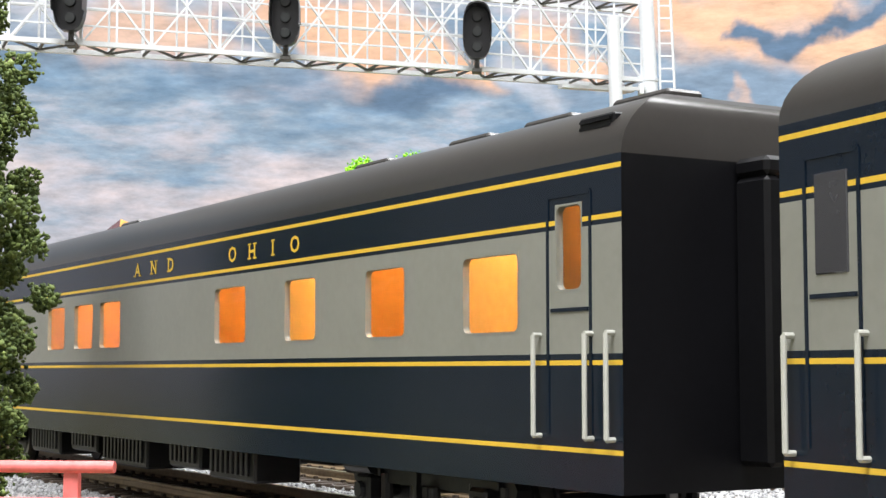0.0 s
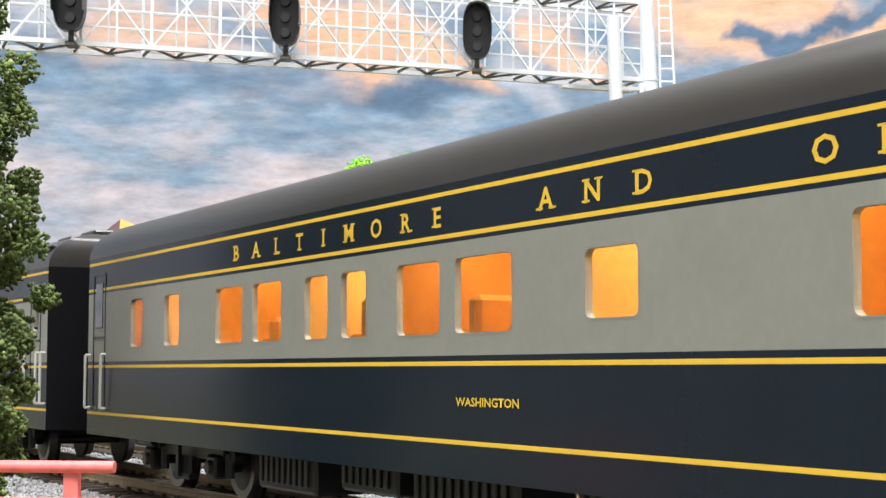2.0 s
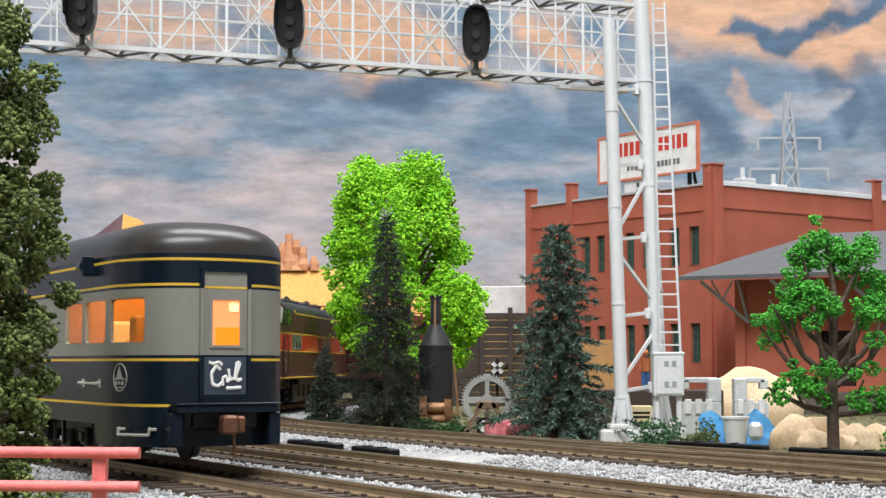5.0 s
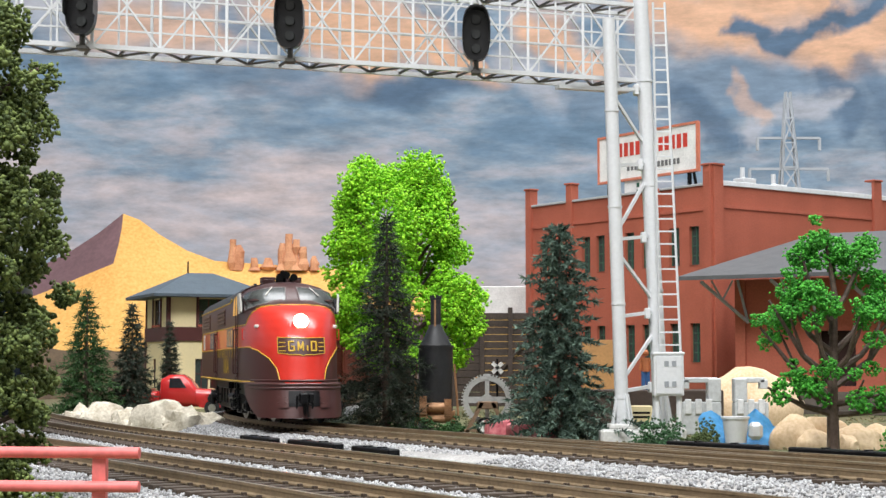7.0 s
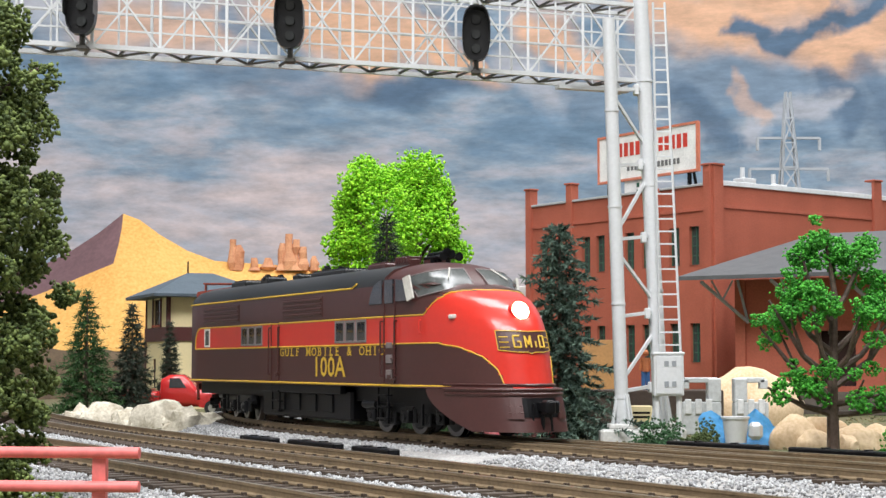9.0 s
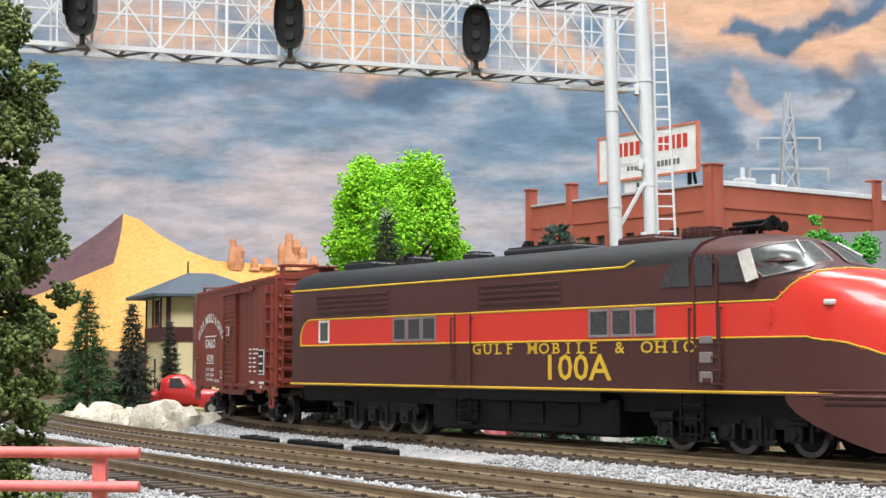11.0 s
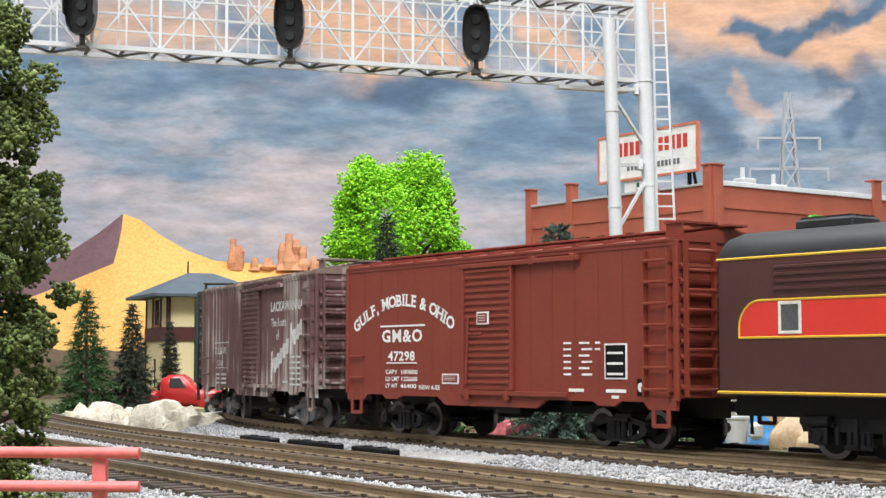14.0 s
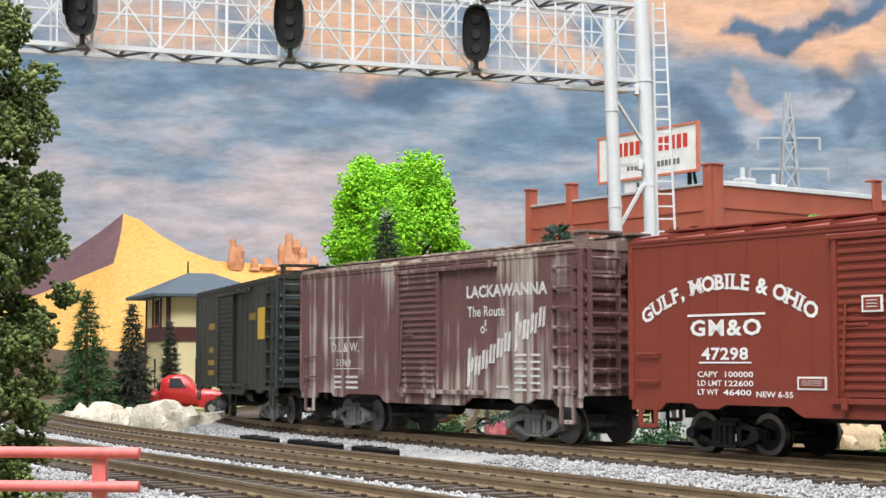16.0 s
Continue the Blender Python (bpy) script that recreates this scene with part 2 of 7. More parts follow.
    strokes = [(-520, 505, -120, 500, 60, pale, 0.6), (-460, 470, -290, 490, 34, peach, 0.75), (-180, 500, -100, 445, 42, peach, 1), (-240, 512, -60, 495, 30, peach, 0.9),
               (-300, 500, -200, 432, 20, mid, 0.9), (-330, 420, -40, 395, 22, dark, 0.45), (-75, 400, 15, 408, 22, dark, 1), (-40, 470, 60, 432, 30, peach, 1),
               (25, 500, 90, 425, 17, mid, 1), (90, 445, 165, 385, 28, pale, 0.8), (130, 485, 210, 432, 24, peach, 0.9), (150, 420, 250, 360, 18, mid, 0.8),
               (310, 512, 420, 470, 42, peach, 1), (425, 520, 520, 512, 34, peach, 1), (505, 440, 610, 480, 44, peach, 1), (310, 405, 480, 400, 34, mid, 1),
               (385, 482, 470, 455, 12, dark, 1), (470, 455, 600, 520, 12, dark, 1), (320, 385, 390, 335, 20, dark, 0.85), (470, 385, 610, 360, 30, mid, 1),
               (525, 400, 560, 335, 15, dark, 0.8), (420, 335, 530, 378, 13, pale, 0.8), (400, 400, 450, 350, 9, peach, 0.5), (560, 420, 610, 300, 14, dark, 0.6)]
    under = slope.outputs[0]
    for x0, z0, x1, z1, w, colour, cover in strokes:
        a, d = Vector((x0, 0, z0)) / 1000, Vector((x1 - x0, 0, z1 - z0)) / 1000
        rel = nt.nodes.new("ShaderNodeVectorMath")
        rel.operation = "SUBTRACT"
        rel.inputs[1].default_value = a
        nt.links.new(warp.outputs[0], rel.inputs[0])
        dot = nt.nodes.new("ShaderNodeVectorMath")
        dot.operation = "DOT_PRODUCT"
        dot.inputs[1].default_value = d / d.length_squared
        nt.links.new(rel.outputs[0], dot.inputs[0])
        along = nt.nodes.new("ShaderNodeClamp")
        nt.links.new(dot.outputs["Value"], along.inputs["Value"])
        foot = nt.nodes.new("ShaderNodeVectorMath")
        foot.operation = "SCALE"
        foot.inputs[0].default_value = d
        nt.links.new(along.outputs[0], foot.inputs["Scale"])
        off = nt.nodes.new("ShaderNodeVectorMath")
        off.operation = "DISTANCE"
        nt.links.new(rel.outputs[0], off.inputs[0])
        nt.links.new(foot.outputs[0], off.inputs[1])
        soft = nt.nodes.new("ShaderNodeMapRange")
        soft.interpolation_type = "SMOOTHSTEP"
        soft.inputs["From Min"].default_value = w * 0.0016
        soft.inputs["From Max"].default_value = w * 0.00035
        soft.inputs["To Max"].default_value = cover
        nt.links.new(off.outputs["Value"], soft.inputs["Value"])
        coat = nt.nodes.new("ShaderNodeMix")
        coat.data_type = "RGBA"
        coat.inputs["B"].default_value = (*colour, 1)
        nt.links.new(soft.outputs[0], coat.inputs["Factor"])
        nt.links.new(under, coat.inputs["A"])
        under = coat.outputs["Result"]
    fine = nt.nodes.new("ShaderNodeTexNoise")
    fine.inputs["Scale"].default_value = 30
    fine.inputs["Detail"].default_value = 7
    fine.inputs["Roughness"].default_value = 0.7
    brushed = nt.nodes.new("ShaderNodeMapping")
    brushed.inputs["Rotation"].default_value = (0, radians(10), 0)
    brushed.inputs["Scale"].default_value = (0.55, 1, 1.9)
    nt.links.new(tc.outputs["Object"], brushed.inputs["Vector"])
    nt.links.new(brushed.outputs[0], fine.inputs["Vector"])
    tone = nt.nodes.new("ShaderNodeMapRange")
    tone.inputs["From Min"].default_value = 0.25
    tone.inputs["From Max"].default_value = 0.75
    tone.inputs["To Min"].default_value = 0.68
    tone.inputs["To Max"].default_value = 1.30
    nt.links.new(fine.outputs["Fac"], tone.inputs["Value"])
    grained = nt.nodes.new("ShaderNodeMix")
    grained.data_type, grained.blend_type = "RGBA", "MULTIPLY"
    grained.inputs["Factor"].default_value = 1.0
    nt.links.new(under, grained.inputs["A"])
    nt.links.new(tone.outputs[0], grained.inputs["B"])
    nt.links.new(grained.outputs["Result"], b.inputs["Base Color"])
    return m


def backdrop():
    bm = bmesh.new()
    rings = []
    for i in range(33):
        a = radians(-58 + 116 * i / 32)
        x, y = 2050 * math.sin(a) * 0.95, 350 + 1800 * math.cos(a)
        rings.append([(x, y, -20), (x, y, 900)])
    loft(bm, rings, closed=False)
    ob = part("backdrop", fixed(bm), backdrop_paint(), smooth=True)
    tagged(ob, "printed mountain range backdrop, hazy blue and peach", "backdrop", kind="structure")


backdrop()


def room():
    plaster = material("white_wall_plaster", (0.75, 0.74, 0.72), 0.9, vary=0.04, spread=2, grain=60)
    carpet = material("grey_carpet", (0.2, 0.2, 0.21), 1.0, spread=3, grain=200)
    for name, args, m in (("ceiling", (-2600, 2600, -2600, 2600, 1600, 1680), plaster), ("floor", (-2600, 2600, -2600, 2600, -1080, -1000), carpet),
                          ("wall_north", (-2600, 2600, 2600, 2700, -1000, 1600), plaster), ("wall_south", (-2600, 2600, -2700, -2600, -1000, 1600), plaster),
                          ("wall_east", (2600, 2700, -2600, 2600, -1000, 1600), plaster), ("wall_west", (-2700, -2600, -2600, 2600, -1000, 1600), plaster)):
        bm = bmesh.new()
        box(bm, *args)
        tagged(part(name, bm, m), "plain " + ("white plaster" if m is plaster else "grey carpet") + " of the layout room", "room", kind="structure")
    bm = bmesh.new()
    box(bm, -1400, 1400, -250, 2300, -60, -12, 2)
    tagged(part("layout_table", bm, material("pine_board", (0.45, 0.30, 0.16), 0.7)), "flat pine benchwork that carries the layout", "table", kind="structure")


room()

# ---- rolling stock: parts shared by the cars ----
TRUCK_BLACK = material("truck_black", (0.006, 0.006, 0.007), 0.42, vary=0.25, bump=0.1, spec=0.3)
TRUCK_GREY = material("truck_blue_grey", (0.10, 0.13, 0.16), 0.6, second=(0.22, 0.20, 0.18), bump=0.2)
BRASS = material("brass_coupler", (0.16, 0.075, 0.045), 0.45, metal=0.6)
WHEEL_STEEL = material("wheel_tread_steel", (0.16, 0.15, 0.15), 0.35, metal=0.9)
HANDRAIL = material("pale_handrail", (0.42, 0.42, 0.38), 0.4, vary=0.05, bump=0.0)
CAR_GLASS = clear_glass("car_window_glass")
LAMP_STRIP = glowing("warm_interior_light_strip", (1.0, 0.56, 0.19), 19.0)
CABIN = material("cream_cabin_wall", (0.74, 0.56, 0.26), 0.7, vary=0.10, spread=25)
PALE_SEAT = material("pale_seat_cover", (0.78, 0.70, 0.52), 0.8, vary=0.08, spread=60)
SEAT = material("tan_seat", (0.50, 0.24, 0.06), 0.7, vary=0.12, spread=80)


def lettering(words, size, x, y, z, mat, parent, label="", wide=1.0, bold=0.0, turn=0.0, middle=False, space=1.0, fill=0.0, serif=False):
    """Raised paint letters on a side wall that faces -y."""
    cu = bpy.data.curves.new("lettering", "FONT")
    cu.body, cu.size, cu.offset, cu.resolution_u = words, size, bold * size, 2
    cu.align_x, cu.space_character = "CENTER" if middle else "LEFT", space
    ob = bpy.data.objects.new("lettering", cu)
    scene.collection.objects.link(ob)
    me = ob.evaluated_get(bpy.context.evaluated_depsgraph_get()).to_mesh()
    bm = bmesh.new()
    bm.from_mesh(me)
    bpy.data.objects.remove(ob)
    if serif:
        feet = {"B": "L", "D": "L", "R": "Lr", "E": "L", "F": "L", "L": "L", "T": "C", "I": "C", "M": "lrLR", "H": "LR", "N": "Lt", "A": "lr", "U": "tu", "G": "", "O": ""}.get(words, "")
        x0, x1, top = min(v.co.x for v in bm.verts), max(v.co.x for v in bm.verts), max(v.co.y for v in bm.verts)
        w, h = 0.17 * size, 0.07 * size
        stem = 0.06 * size
        for k in feet:
            m = {"L": x0 + stem, "l": x0 + stem, "t": (x1 - stem if words == "N" else x0 + stem), "R": x1 - stem, "r": x1 - stem, "u": x1 - stem, "C": (x0 + x1) / 2}[k]
            for b0 in ([0] if k in "lr" else [top - h] if k in "tu" else [0, top - h]):
                q = [bm.verts.new(p) for p in ((m - w, b0, 0), (m + w, b0, 0), (m + w, b0 + h, 0), (m - w, b0 + h, 0))]
                bm.faces.new(q)
    if fill:
        reach = [v.co.x for v in bm.verts]
        wide = fill / (max(reach) - min(reach))
    c, s = math.cos(radians(turn)), math.sin(radians(turn))
    for v in bm.verts:
        a, b = v.co.x * wide, v.co.y
        v.co = (x + a * c - b * s, y, z + a * s + b * c)
    return part("lettering", bm, mat, parent, label)


def spread(words, size, x0, x1, y, z, mat, parent, wide=1.2, bold=0.02):
    """Evenly spaced capitals with feet, from x0 to x1."""
    step = (x1 - x0) / (len(words) - 1)
    for i, ch in enumerate(words):
        if ch != " ":
            lettering(ch, size, x0 + i * step, y, z, mat, parent, wide=wide, bold=bold, middle=True, serif=True)


def wheelset(parent, x, r, mat):
    bm = bmesh.new()
    rod(bm, (0, -12.5, 0), (0, 12.5, 0), 1.0, n=8)
    for s in (-1, 1):
        rod(bm, (0, s * 7.4, 0), (0, s * 8.0, 0), r + 0.5, n=28)
        rod(bm, (0, s * 8.0, 0), (0, s * 9.7, 0), r, r * 0.98, n=28, mat=1)
        rod(bm, (0, s * 9.7, 0), (0, s * 9.95, 0), r * 0.74, r * 0.6, n=20)
    return part("wheelset", fixed(bm), [mat, WHEEL_STEEL], parent, at=(x, 0, r), smooth=True)


def freight_truck(parent, x, mat):
    bm = bmesh.new()
    for s in (-1, 1):
        y0, y1 = s * 11.2, s * 13.0
        extrude_y(bm, [(-11.5, 5.9), (-8.0, 6.7), (-3.4, 7.7), (3.4, 7.7), (8, 6.7), (11.5, 5.9), (11.5, 4.5), (8, 5.3), (3.4, 6.3), (-3.4, 6.3), (-8.0, 5.3), (-11.5, 4.5)], y0, y1)
        extrude_y(bm, [(-11.5, 4.6), (-8.2, 4.5), (-4.2, 3.1), (4.2, 3.1), (8.2, 4.5), (11.5, 4.6), (11.5, 3.6), (8.2, 3.2), (4.2, 1.8), (-4.2, 1.8), (-8.2, 3.2), (-11.5, 3.6)], y0, y1)
        for e in (-1, 1):
            box(bm, e * 3.0, e * 4.4, y0, y1, 2.6, 7.0)
        for e in (-1, 1):
            rod(bm, (e * 9.6, s * 12.6, 4.7), (e * 9.6, s * 14.6, 4.7), 1.6, 1.3, 10)
        for e in (-1.7, 0, 1.7):
            rod(bm, (e, s * 13.0, 2.6), (e, s * 13.0, 6.8), 0.8, n=8)
        box(bm, -3.6, 3.6, y1, y1 + s * 0.9, 6.6, 7.5, 0.1)
        box(bm, -3.4, 3.4, y1, y1 + s * 0.8, 1.7, 2.5, 0.1)
    box(bm, -3, 3, -12, 12, 5.2, 8.6, 0.3)
    t = part("truck", fixed(bm), mat, parent, at=(x, 0, 0))
    for e in (-9.6, 9.6):
        wheelset(t, e, 4.8, mat)
    return t


def big_truck(parent, x, mat, axles, wheel=5.2, spread=23.0):
    """Passenger or diesel truck with outside frame, springs and journal boxes."""
    bm = bmesh.new()
    n = len(axles)
    a0, a1 = axles[0], axles[-1]
    for s in (-1, 1):
        extrude_y(bm, [(a0 - 6, 7.2), (a0 - 4.5, 9.0), (a1 + 4.5, 9.0), (a1 + 6, 7.2), (a1 + 5.5, 6.0), (a1 + 3, 6.2), (a0 - 3, 6.2), (a0 - 5.5, 6.0)], s * 11.5, s * 13.4)
        for a in axles:
            box(bm, a - 1.9, a + 1.9, s * 12.2, s * 15.2, 3.4, 7.2, 0.4)
            rod(bm, (a, s * 15.0, 5.2), (a, s * 15.8, 5.2), 1.2, 1.0, 10)
            box(bm, a - 3.0, a + 3.0, s * 12.0, s * 14.2, 7.0, 8.2, 0.2)
            rod(bm, (a - 3.4, s * 13.2, 3.6), (a - 3.4, s * 13.2, 7.4), 0.8, n=8)
            rod(bm, (a + 3.4, s * 13.2, 3.6), (a + 3.4, s * 13.2, 7.4), 0.8, n=8)
        for a, b in zip(axles, axles[1:]):
            m = (a + b) / 2
            box(bm, m - 3.6, m + 3.6, s * 12.6, s * 14.6, 2.6, 3.6, 0.2)
            for e in (-2.4, -0.8, 0.8, 2.4):
                rod(bm, (m + e, s * 13.8, 3.4), (m + e, s * 13.8, 6.4), 0.75, n=8)
            bar(bm, (m, s * 14.9, 3.0), (m, s * 14.9, 9.0), 1.0, 0.7)
        rod(bm, (a0 - 4.8, s * 14.4, 8.4), (a0 + 2.5, s * 14.4, 8.4), 1.2, n=10)
    box(bm, a0 - 3, a1 + 3, -8, 8, 6.5, 9.5, 0.3)
    t = part("truck", fixed(bm), mat, parent, at=(x, 0, 0))
    for a in axles:
        wheelset(t, a, wheel, mat)
    return t


def coupler(parent, x, sign, mat=BLACK, z=10.5):
    bm = bmesh.new()
    box(bm, x, x + sign * 6.5, -1.2, 1.2, z - 1.2, z + 1.2, 0.2)
    box(bm, x + sign * 5.4, x + sign * 8.6, -2.6, 0.4, z - 1.8, z + 1.8, 0.5)
    box(bm, x + sign * 5.0, x + sign * 7.2, 0.6, 2.4, z - 1.6, z + 1.6, 0.4)
    rod(bm, (x + sign * 5.6, 0.3, z), (x + sign * 6.2, 0.6, z - 6.3), 0.35, n=6)
    return part("coupler", fixed(bm), mat, parent)


# ---- boxcars ----
def weathered(name, base, streak, amount):
    """Paint with vertical streaks of dirt and flaking."""
    m = material(name, base, 0.75, vary=0.15, bump=0.25)
    nt = m.node_tree
    b = nt.nodes["Principled BSDF"]
    ramp = [l.from_node for l in nt.links if l.to_socket == b.inputs["Base Color"]][0]
    tc = nt.nodes.new("ShaderNodeTexCoord")
    mp = nt.nodes.new("ShaderNodeMapping")
    mp.inputs["Scale"].default_value = (430, 430, 15)
    nt.links.new(tc.outputs["Object"], mp.inputs["Vector"])
    n1 = nt.nodes.new("ShaderNodeTexNoise")
    n1.inputs["Scale"].default_value = 1.0
    n1.inputs["Detail"].default_value = 6
    nt.links.new(mp.outputs[0], n1.inputs["Vector"])
    n2 = nt.nodes.new("ShaderNodeTexNoise")
    n2.inputs["Scale"].default_value = 38
    nt.links.new(tc.outputs["Object"], n2.inputs["Vector"])
    mul = nt.nodes.new("ShaderNodeMath")
    mul.operation = "MULTIPLY"
    nt.links.new(n1.outputs["Fac"], mul.inputs[0])
    nt.links.new(n2.outputs["Fac"], mul.inputs[1])
    mr = nt.nodes.new("ShaderNodeMapRange")
    mr.inputs["From Min"].default_value = 0.25
    mr.inputs["From Max"].default_value = 0.36
    mr.inputs["To Max"].default_value = amount
    nt.links.new(mul.outputs[0], mr.inputs["Value"])
    mix = nt.nodes.new("ShaderNodeMix")
    mix.data_type = "RGBA"
    mix.inputs["B"].default_value = (*streak, 1)
    nt.links.new(mr.outputs[0], mix.inputs["Factor"])
    nt.links.new(ramp.outputs["Color"], mix.inputs["A"])
    nt.links.new(mix.outputs["Result"], b.inputs["Base Color"])
    return m


LACK_BROWN = weathered("weathered_brown_paint", (0.135, 0.066, 0.064), (0.46, 0.41, 0.37), 0.9)
LACK_LIGHT = weathered("flaked_roof_paint", (0.20, 0.14, 0.12), (0.55, 0.48, 0.40), 0.8)
OLIVE_BLACK = material("olive_black_paint", (0.030, 0.030, 0.022), 0.6, vary=0.2)
TEAL_BLACK = material("dark_teal_paint", (0.030, 0.042, 0.044), 0.6, vary=0.15)


def boxcar(label, body, roof_mat, end_mat, truck_mat, door_x=(-11.2, 11.0)):
    t = thing("boxcar", label, "railway car", "freight cars of the train")
    H, W = 71.15, 17.6
    # body with a slightly arched roof line
    bm = bmesh.new()
    loft(bm, [[(x, -W, 12.6), (x, W, 12.6), (x, W, 49.0), (x, -W, 49.0)] for x in (-H, H)])
    part("body", fixed(bm), body, t)
    # side sill with its drops
    for s in (-1, 1):
        bm = bmesh.new()
        low = [(-H, 12.7), (-H, 9.8), (-62, 9.8), (-60, 11.6), (-52, 11.6), (-50, 10.4), (-44, 10.4), (-42, 11.4), (-24, 11.4), (-20, 9.2), (20, 9.2), (24, 11.4), (42, 11.4), (44, 10.4), (50, 10.4), (52, 11.6), (60, 11.6), (62, 9.8), (H, 9.8), (H, 12.7)]
        extrude_y(bm, low, s * (W - 0.8), s * (W + 0.15))
        part("side_sill", fixed(bm), body, t)
    # side seams and rivets
    for s in (-1, 1):
        for i in range(17):
            x = -H + 0.6 + i * (2 * H - 1.2) / 16
            if door_x[0] - 1 < x < door_x[1] + 1:
                continue
            bm = bmesh.new()
            box(bm, x - 0.18, x + 0.18, s * W, s * (W + 0.10), 12.8, 48.8)
            for k in range(24):
                z = 13.4 + k * 1.5
                box(bm, x - 0.35, x - 0.12, s * W, s * (W + 0.13), z, z + 0.22)
            part("seam_strip", bm, body, t)
        bm = bmesh.new()
        box(bm, -H, H, s * W, s * (W + 0.25), 47.9, 49.0, 0.05)
        part("eave_strip", bm, body, t)
    # roof panels
    bm = bmesh.new()
    rings = [[(x, -W - 0.5, 48.9), (x, -W - 0.5, 49.5), (x, 0, 52.2), (x, W + 0.5, 49.5), (x, W + 0.5, 48.9)] for x in (-H - 0.4, H + 0.4)]
    loft(bm, rings)
    for i in range(13):
        x = -H + 1 + i * (2 * H - 2) / 12
        for s in (-1, 1):
            bar(bm, (x, s * (W + 0.3), 49.75), (x, 0, 52.4), 0.9, 0.8)
    part("roof", fixed(bm), roof_mat, t)
    bm = bmesh.new()
    for y in (-2.1, 0, 2.1):
        box(bm, -H - 3.2, H + 3.2, y - 0.95, y + 0.95, 52.7, 53.3, 0.1)
    for i in range(13):
        x = -H + 1 + i * (2 * H - 2) / 12
        box(bm, x - 0.4, x + 0.4, -2.6, 2.6, 51.9, 52.75)
    part("running_board", bm, roof_mat, t)
    for e in (-1, 1):
        bm = bmesh.new()
        for k in range(3):
            x = e * (H - 1.2 - k * 2.0)
            box(bm, x - 0.85, x + 0.85, -e * 3.2, -e * 15.5, 53.2, 53.9, 0.08)
        box(bm, e * (H - 5.8), e * (H - 0.4), -e * 14.4, -e * 14.9, 49.8, 53.2)
        part("roof_platform", bm, roof_mat, t)
    # doors
    for s in (-1, 1):
        x0, x1 = door_x
        bm = bmesh.new()
        y0 = s * (W + 0.1)
        box(bm, x0, x1, y0, s * (W + 0.75), 13.6, 46.2, 0.1)
        door = part("door", fixed(bm), body, t)
        for x in (x0 + 0.5, x1 - 0.5):
            bm = bmesh.new()
            box(bm, x - 0.55, x + 0.55, s * (W + 0.7), s * (W + 1.25), 13.6, 46.2, 0.1)
            part("door_stile", fixed(bm), body, door)
        for i in range(18):
            z = 15.2 + i * 1.75
            bm = bmesh.new()
            box(bm, x0 + 1.4, x1 - 1.4, s * (W + 0.7), s * (W + 1.2), z, z + 0.8, 0.14)
            part("door_slat", bm, body, door)
        bm = bmesh.new()
        box(bm, x0 + 3, x0 + 9, s * (W + 0.7), s * (W + 1.5), 28.2, 28.9, 0.1)
        part("door_handle", bm, body, door)
        bm = bmesh.new()
        box(bm, x0 - 1.2, x1 + 27, s * (W + 0.2), s * (W + 1.5), 46.2, 47.4, 0.15)
        part("door_track", bm, body, t)
        bm = bmesh.new()
        box(bm, x0 - 0.8, x1 + 22, s * (W + 0.1), s * (W + 1.3), 12.2, 13.4, 0.1)
        low_track = part("door_track", fixed(bm), body, t)
        for x in (x0 + 2, x1 - 3, x1 + 8, x1 + 24):
            bm = bmesh.new()
            box(bm, x, x + 1.6, s * (W + 0.2), s * (W + 1.7), 11.0 if x < x1 else 46.0, 13.6 if x < x1 else 47.9, 0.1)
            part("track_bracket", fixed(bm), body, low_track)
        bm = bmesh.new()
        for k in range(5):
            rod(bm, (x0 + 2.5 + k * 0.2, s * (W + 1.5), 15 + k * 3.6), (x0 + 2.7 + k * 0.2, s * (W + 1.5), 18.6 + k * 3.6), 0.3, n=6)
        part("latch_rod", bm, body, door)
    # ladders and grabs
    for s in (-1, 1):
        e = -s
        bm = bmesh.new()
        for x in (61.4, 69.6):
            box(bm, e * (x - 0.3), e * (x + 0.3), s * (W + 0.2), s * (W + 1.5), 13.0, 47.0)
        side_ladder = part("side_ladder", fixed(bm), body, t)
        for i in range(7):
            z = 14.6 + i * 5.0
            bm = bmesh.new()
            rod(bm, (e * 61.4, s * (W + 1.3), z), (e * 69.6, s * (W + 1.3), z), 0.33, n=6)
            for x in (61.4, 69.6):
                box(bm, e * (x - 0.7), e * (x + 0.7), s * W, s * (W + 1.4), z - 0.6, z + 0.6)
            part("rung", fixed(bm), body, side_ladder)
        bm = bmesh.new()
        for z in (16.5, 22.8):
            rod(bm, (-e * 62, s * (W + 0.9), z), (-e * 69, s * (W + 0.9), z), 0.3, n=6)
            for x in (62, 69):
                rod(bm, (-e * x, s * W, z), (-e * x, s * (W + 0.9), z), 0.3, n=6)
        part("grab_iron", bm, body, t)
        for q in (-1, 1):
            bm = bmesh.new()
            for x in (63.5, 68.5):
                box(bm, q * (x - 0.6), q * (x + 0.6), s * (W - 0.3), s * (W + 0.3), 5.8, 12.5, 0.1)
            box(bm, q * 63.5, q * 68.5, s * (W - 0.4), s * (W + 0.4), 5.6, 6.6, 0.1)
            part("stirrup_step", bm, body, t)
